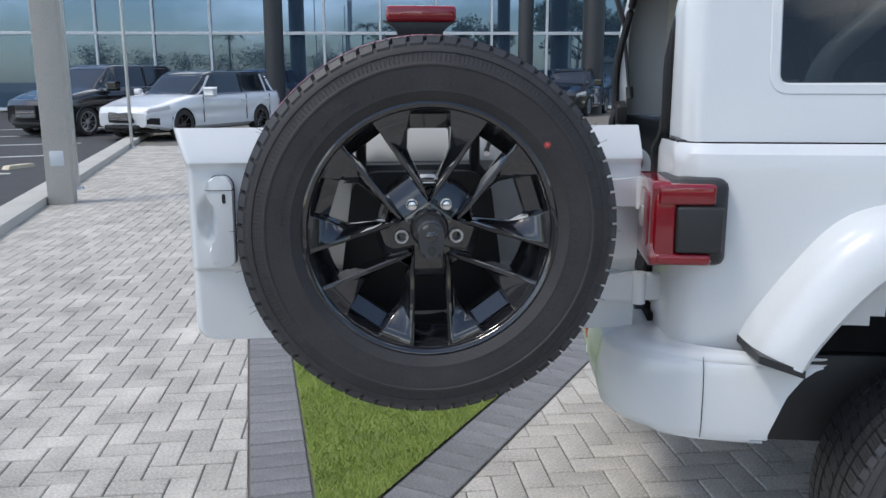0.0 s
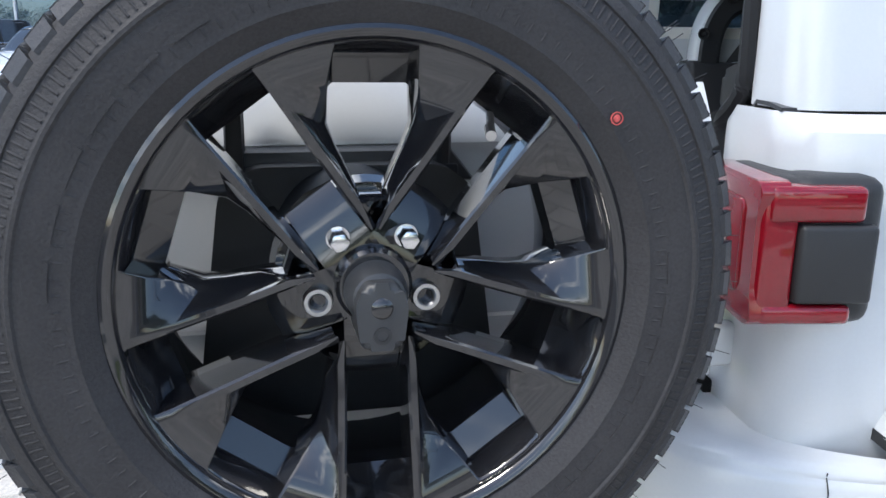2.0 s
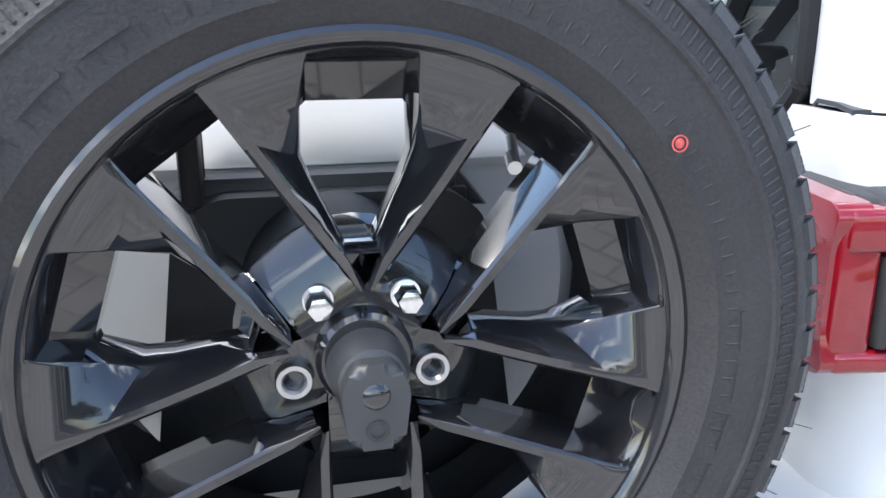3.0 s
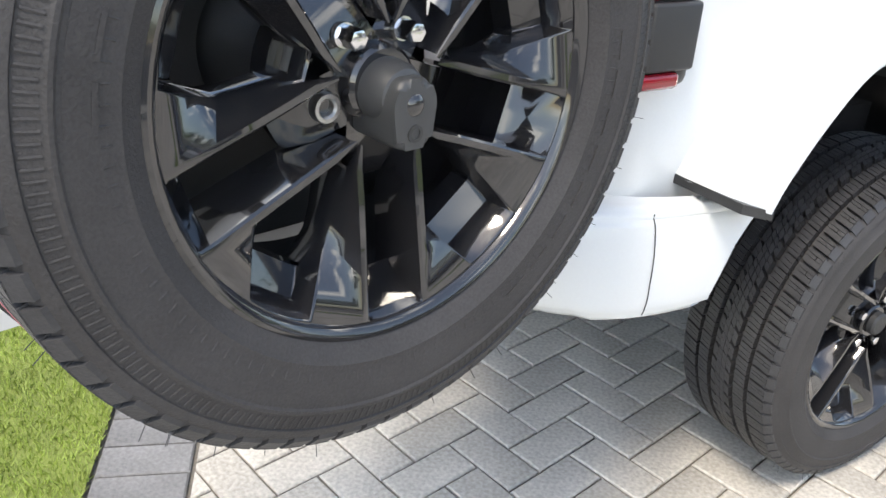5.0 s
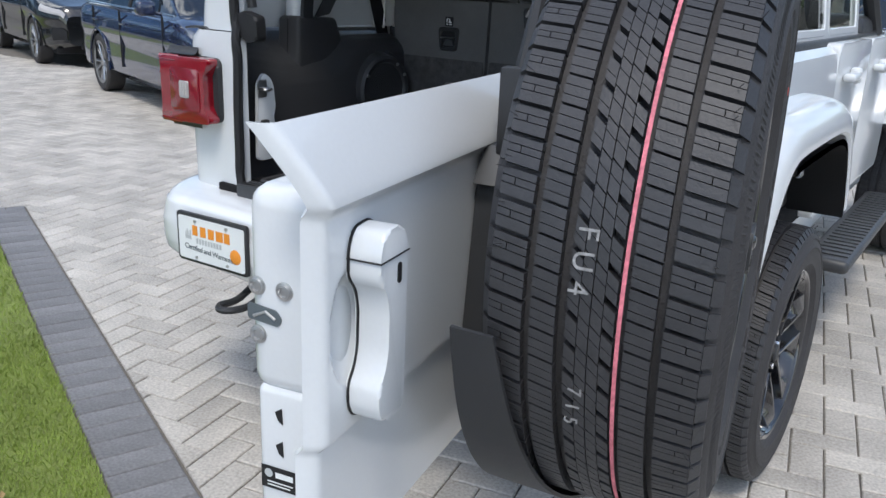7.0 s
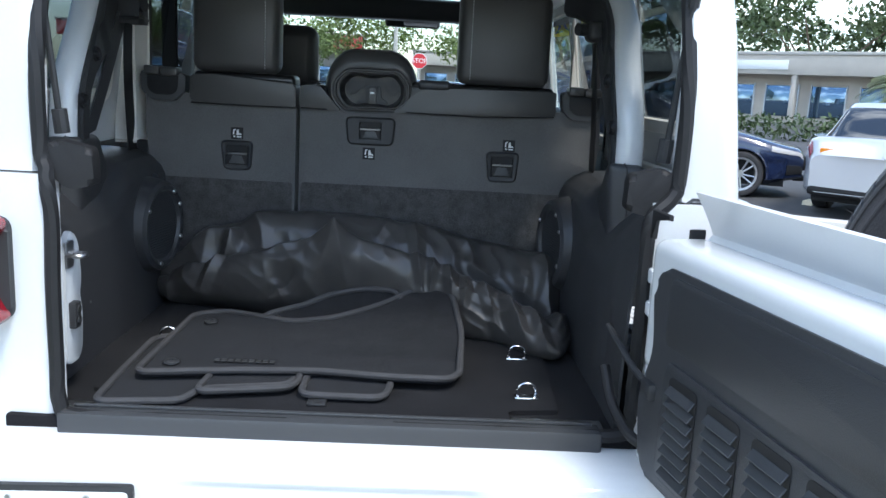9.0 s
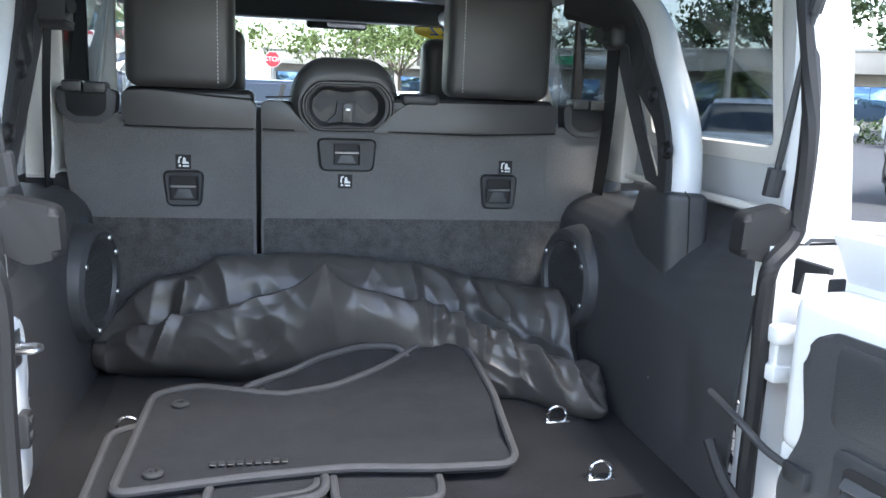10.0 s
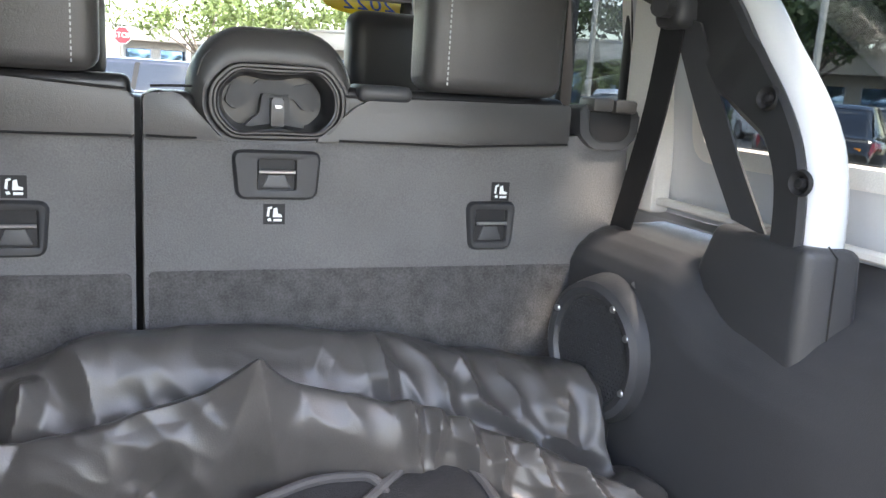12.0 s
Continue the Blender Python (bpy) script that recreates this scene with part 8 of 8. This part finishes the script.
def trimmed(p, a):
    """None for a whole paver; else its outline cut back to the turf border (empty when nothing is left)."""
    ca, sa = math.cos(a), math.sin(a)
    hx, hy = UNIT - 0.0025, UNIT / 2 - 0.0025
    quad = [(p.x + x * ca - y * sa, p.y + x * sa + y * ca) for x, y in ((-hx, -hy), (hx, -hy), (hx, hy), (-hx, hy))]
    for isl in ISLANDS:
        if not any(inside(isl, *q) for q in quad) and not inside(isl, p.x, p.y):
            continue
        area = sum(isl[k - 1][0] * isl[k][1] - isl[k][0] * isl[k - 1][1] for k in range(len(isl)))
        best = None
        for k in range(len(isl)):
            o, c = Vector(isl[k]), Vector(isl[(k + 1) % len(isl)])
            dv = (c - o).normalized()
            nv = Vector((dv.y, -dv.x)) * (1 if area > 0 else -1)
            gap = (p - o).dot(nv)
            if best is None or gap > best[0]:
                best = (gap, o + nv * 0.003, nv)
        _, o, nv = best
        ds = [(Vector(q) - o).dot(nv) for q in quad]
        outl = []
        for k in range(4):
            j = (k + 1) % 4
            if ds[k] >= 0:
                outl.append(quad[k])
            if (ds[k] >= 0) != (ds[j] >= 0):
                t = ds[k] / (ds[k] - ds[j])
                outl.append((lerp(quad[k][0], quad[j][0], t), lerp(quad[k][1], quad[j][1], t)))
        return outl
    return None


KERB_C = Vector(far(6.2, 6.9))
KERB_N = (Vector(far(-2.0, 11.5)) - KERB_C).normalized()
KERB_N = Vector((KERB_N.y, -KERB_N.x))
# herringbone paving: unit square s, laid at an angle
UNIT, TURN, P0 = 0.0995, radians(11.3), Vector((0.278, -0.260))
ux, uy = Vector((math.cos(TURN), math.sin(TURN))), Vector((-math.sin(TURN), math.cos(TURN)))
FLAT, UP = slab("paver", 2 * UNIT - 0.005, UNIT - 0.005, 0.03, 0.004, PAVER), None
paving = tagged(new("paving"), "pale herringbone brick paving with sanded joints", kind="structure")
rng = random.Random(12)
verts, faces = [], []
near_count = 0
for i in range(-150, 78):
    for j in range(-100, 84):
        c4 = (i + j) % 4
        if c4 == 0:
            cx, cy, turn = i + 1.0, j + 0.5, 0.0
        elif c4 == 2:
            cx, cy, turn = i + 0.5, j + 1.0, 90.0
        else:
            continue
        p = P0 + ux * (cx * UNIT) + uy * (cy * UNIT)
        if not (-13.5 < p.x < 6.4 and -8.5 < p.y < 8.3) or p.y > 5.5 and p.x < 1.5:
            continue
        if p.y < -5.05 + (p.x + 4.45) * 0.35:
            continue
        if (p - KERB_C).dot(KERB_N) > -0.18:
            continue
        cut = trimmed(p, TURN + radians(turn))
        if cut is not None:
            if len(cut) > 2:
                n0, m = len(verts), len(cut)
                mid = (sum(q[0] for q in cut) / m, sum(q[1] for q in cut) / m)
                for kz, sh in ((GROUND_Z - 0.002, 0.0), (-0.0036, 0.0), (0.0, 0.07)):
                    verts += [(lerp(q[0], mid[0], sh), lerp(q[1], mid[1], sh), kz) for q in cut]
                faces.append(tuple(n0 + 2 * m + k for k in range(m)))
                for r in (0, m):
                    faces += [(n0 + r + k, n0 + r + (k + 1) % m, n0 + r + m + (k + 1) % m, n0 + r + m + k) for k in range(m)]
            continue
        dz = rng.uniform(-0.0012, 0.0012)
        if -0.95 < p.x < 1.45 and -0.75 < p.y < 0.55 or (0.2 < p.x < 1.3 and 0.55 <= p.y < 0.95):
            ob = new("paver", FLAT)
            ob.parent = paving
            ob.matrix_basis = pose(p.x, p.y, dz, rng.uniform(-0.25, 0.25), rng.uniform(-0.25, 0.25), 11.3 + turn + rng.uniform(-0.4, 0.4))
            near_count += 1
        else:
            a = TURN + radians(turn)
            ca, sa = math.cos(a), math.sin(a)
            hx, hy, bv = UNIT - 0.0025, UNIT / 2 - 0.0025, 0.004
            n0 = len(verts)
            for (kx, ky, kz) in ((hx, hy, GROUND_Z - 0.002), (hx, hy, -0.0036), (hx - bv, hy - bv, 0.0)):
                for qx, qy in ((-1, -1), (1, -1), (1, 1), (-1, 1)):
                    x, y = qx * kx, qy * ky
                    verts.append((p.x + x * ca - y * sa, p.y + x * sa + y * ca, kz + dz))
            faces.append((n0 + 8, n0 + 9, n0 + 10, n0 + 11))
            for r in (0, 4):
                for k in range(4):
                    m = (k + 1) % 4
                    faces.append((n0 + r + k, n0 + r + m, n0 + r + 4 + m, n0 + r + 4 + k))
me = bpy.data.meshes.new("paver_field")
me.from_pydata(verts, [], faces)
me.materials.append(PAVER_FAR)
field = tagged(new("paver_field", me), "pale herringbone pavers", kind="stuff")
field.parent = paving

# soldier course round the turf
EDGE = slab("border_brick", 0.200, 0.096, 0.03, 0.004, DARK_PAVER)
for isl in ISLANDS[:2] + ISLANDS[3:]:
    border = tagged(new("turf_border"), "dark grey brick border round the turf", kind="structure")
    area = sum(isl[k - 1][0] * isl[k][1] - isl[k][0] * isl[k - 1][1] for k in range(len(isl)))
    for k in range(len(isl)):
        a, c = Vector(isl[k]), Vector(isl[(k + 1) % len(isl)])
        dv = (c - a).normalized()
        nv = Vector((-dv.y, dv.x)) * (1 if area > 0 else -1)
        count = int((c - a).length / 0.1005)
        for q in range(count):
            p = a + dv * (0.05 + q * 0.1005) + nv * 0.107
            if not inside(isl, p.x + nv.x * 0.09, p.y + nv.y * 0.09):
                continue
            ob = new("border_brick", EDGE)
            ob.parent = border
            ob.matrix_basis = pose(p.x, p.y, 0.001 + rng.uniform(-0.001, 0.001), 0, 0, math.degrees(math.atan2(nv.y, nv.x)) + rng.uniform(-0.5, 0.5))
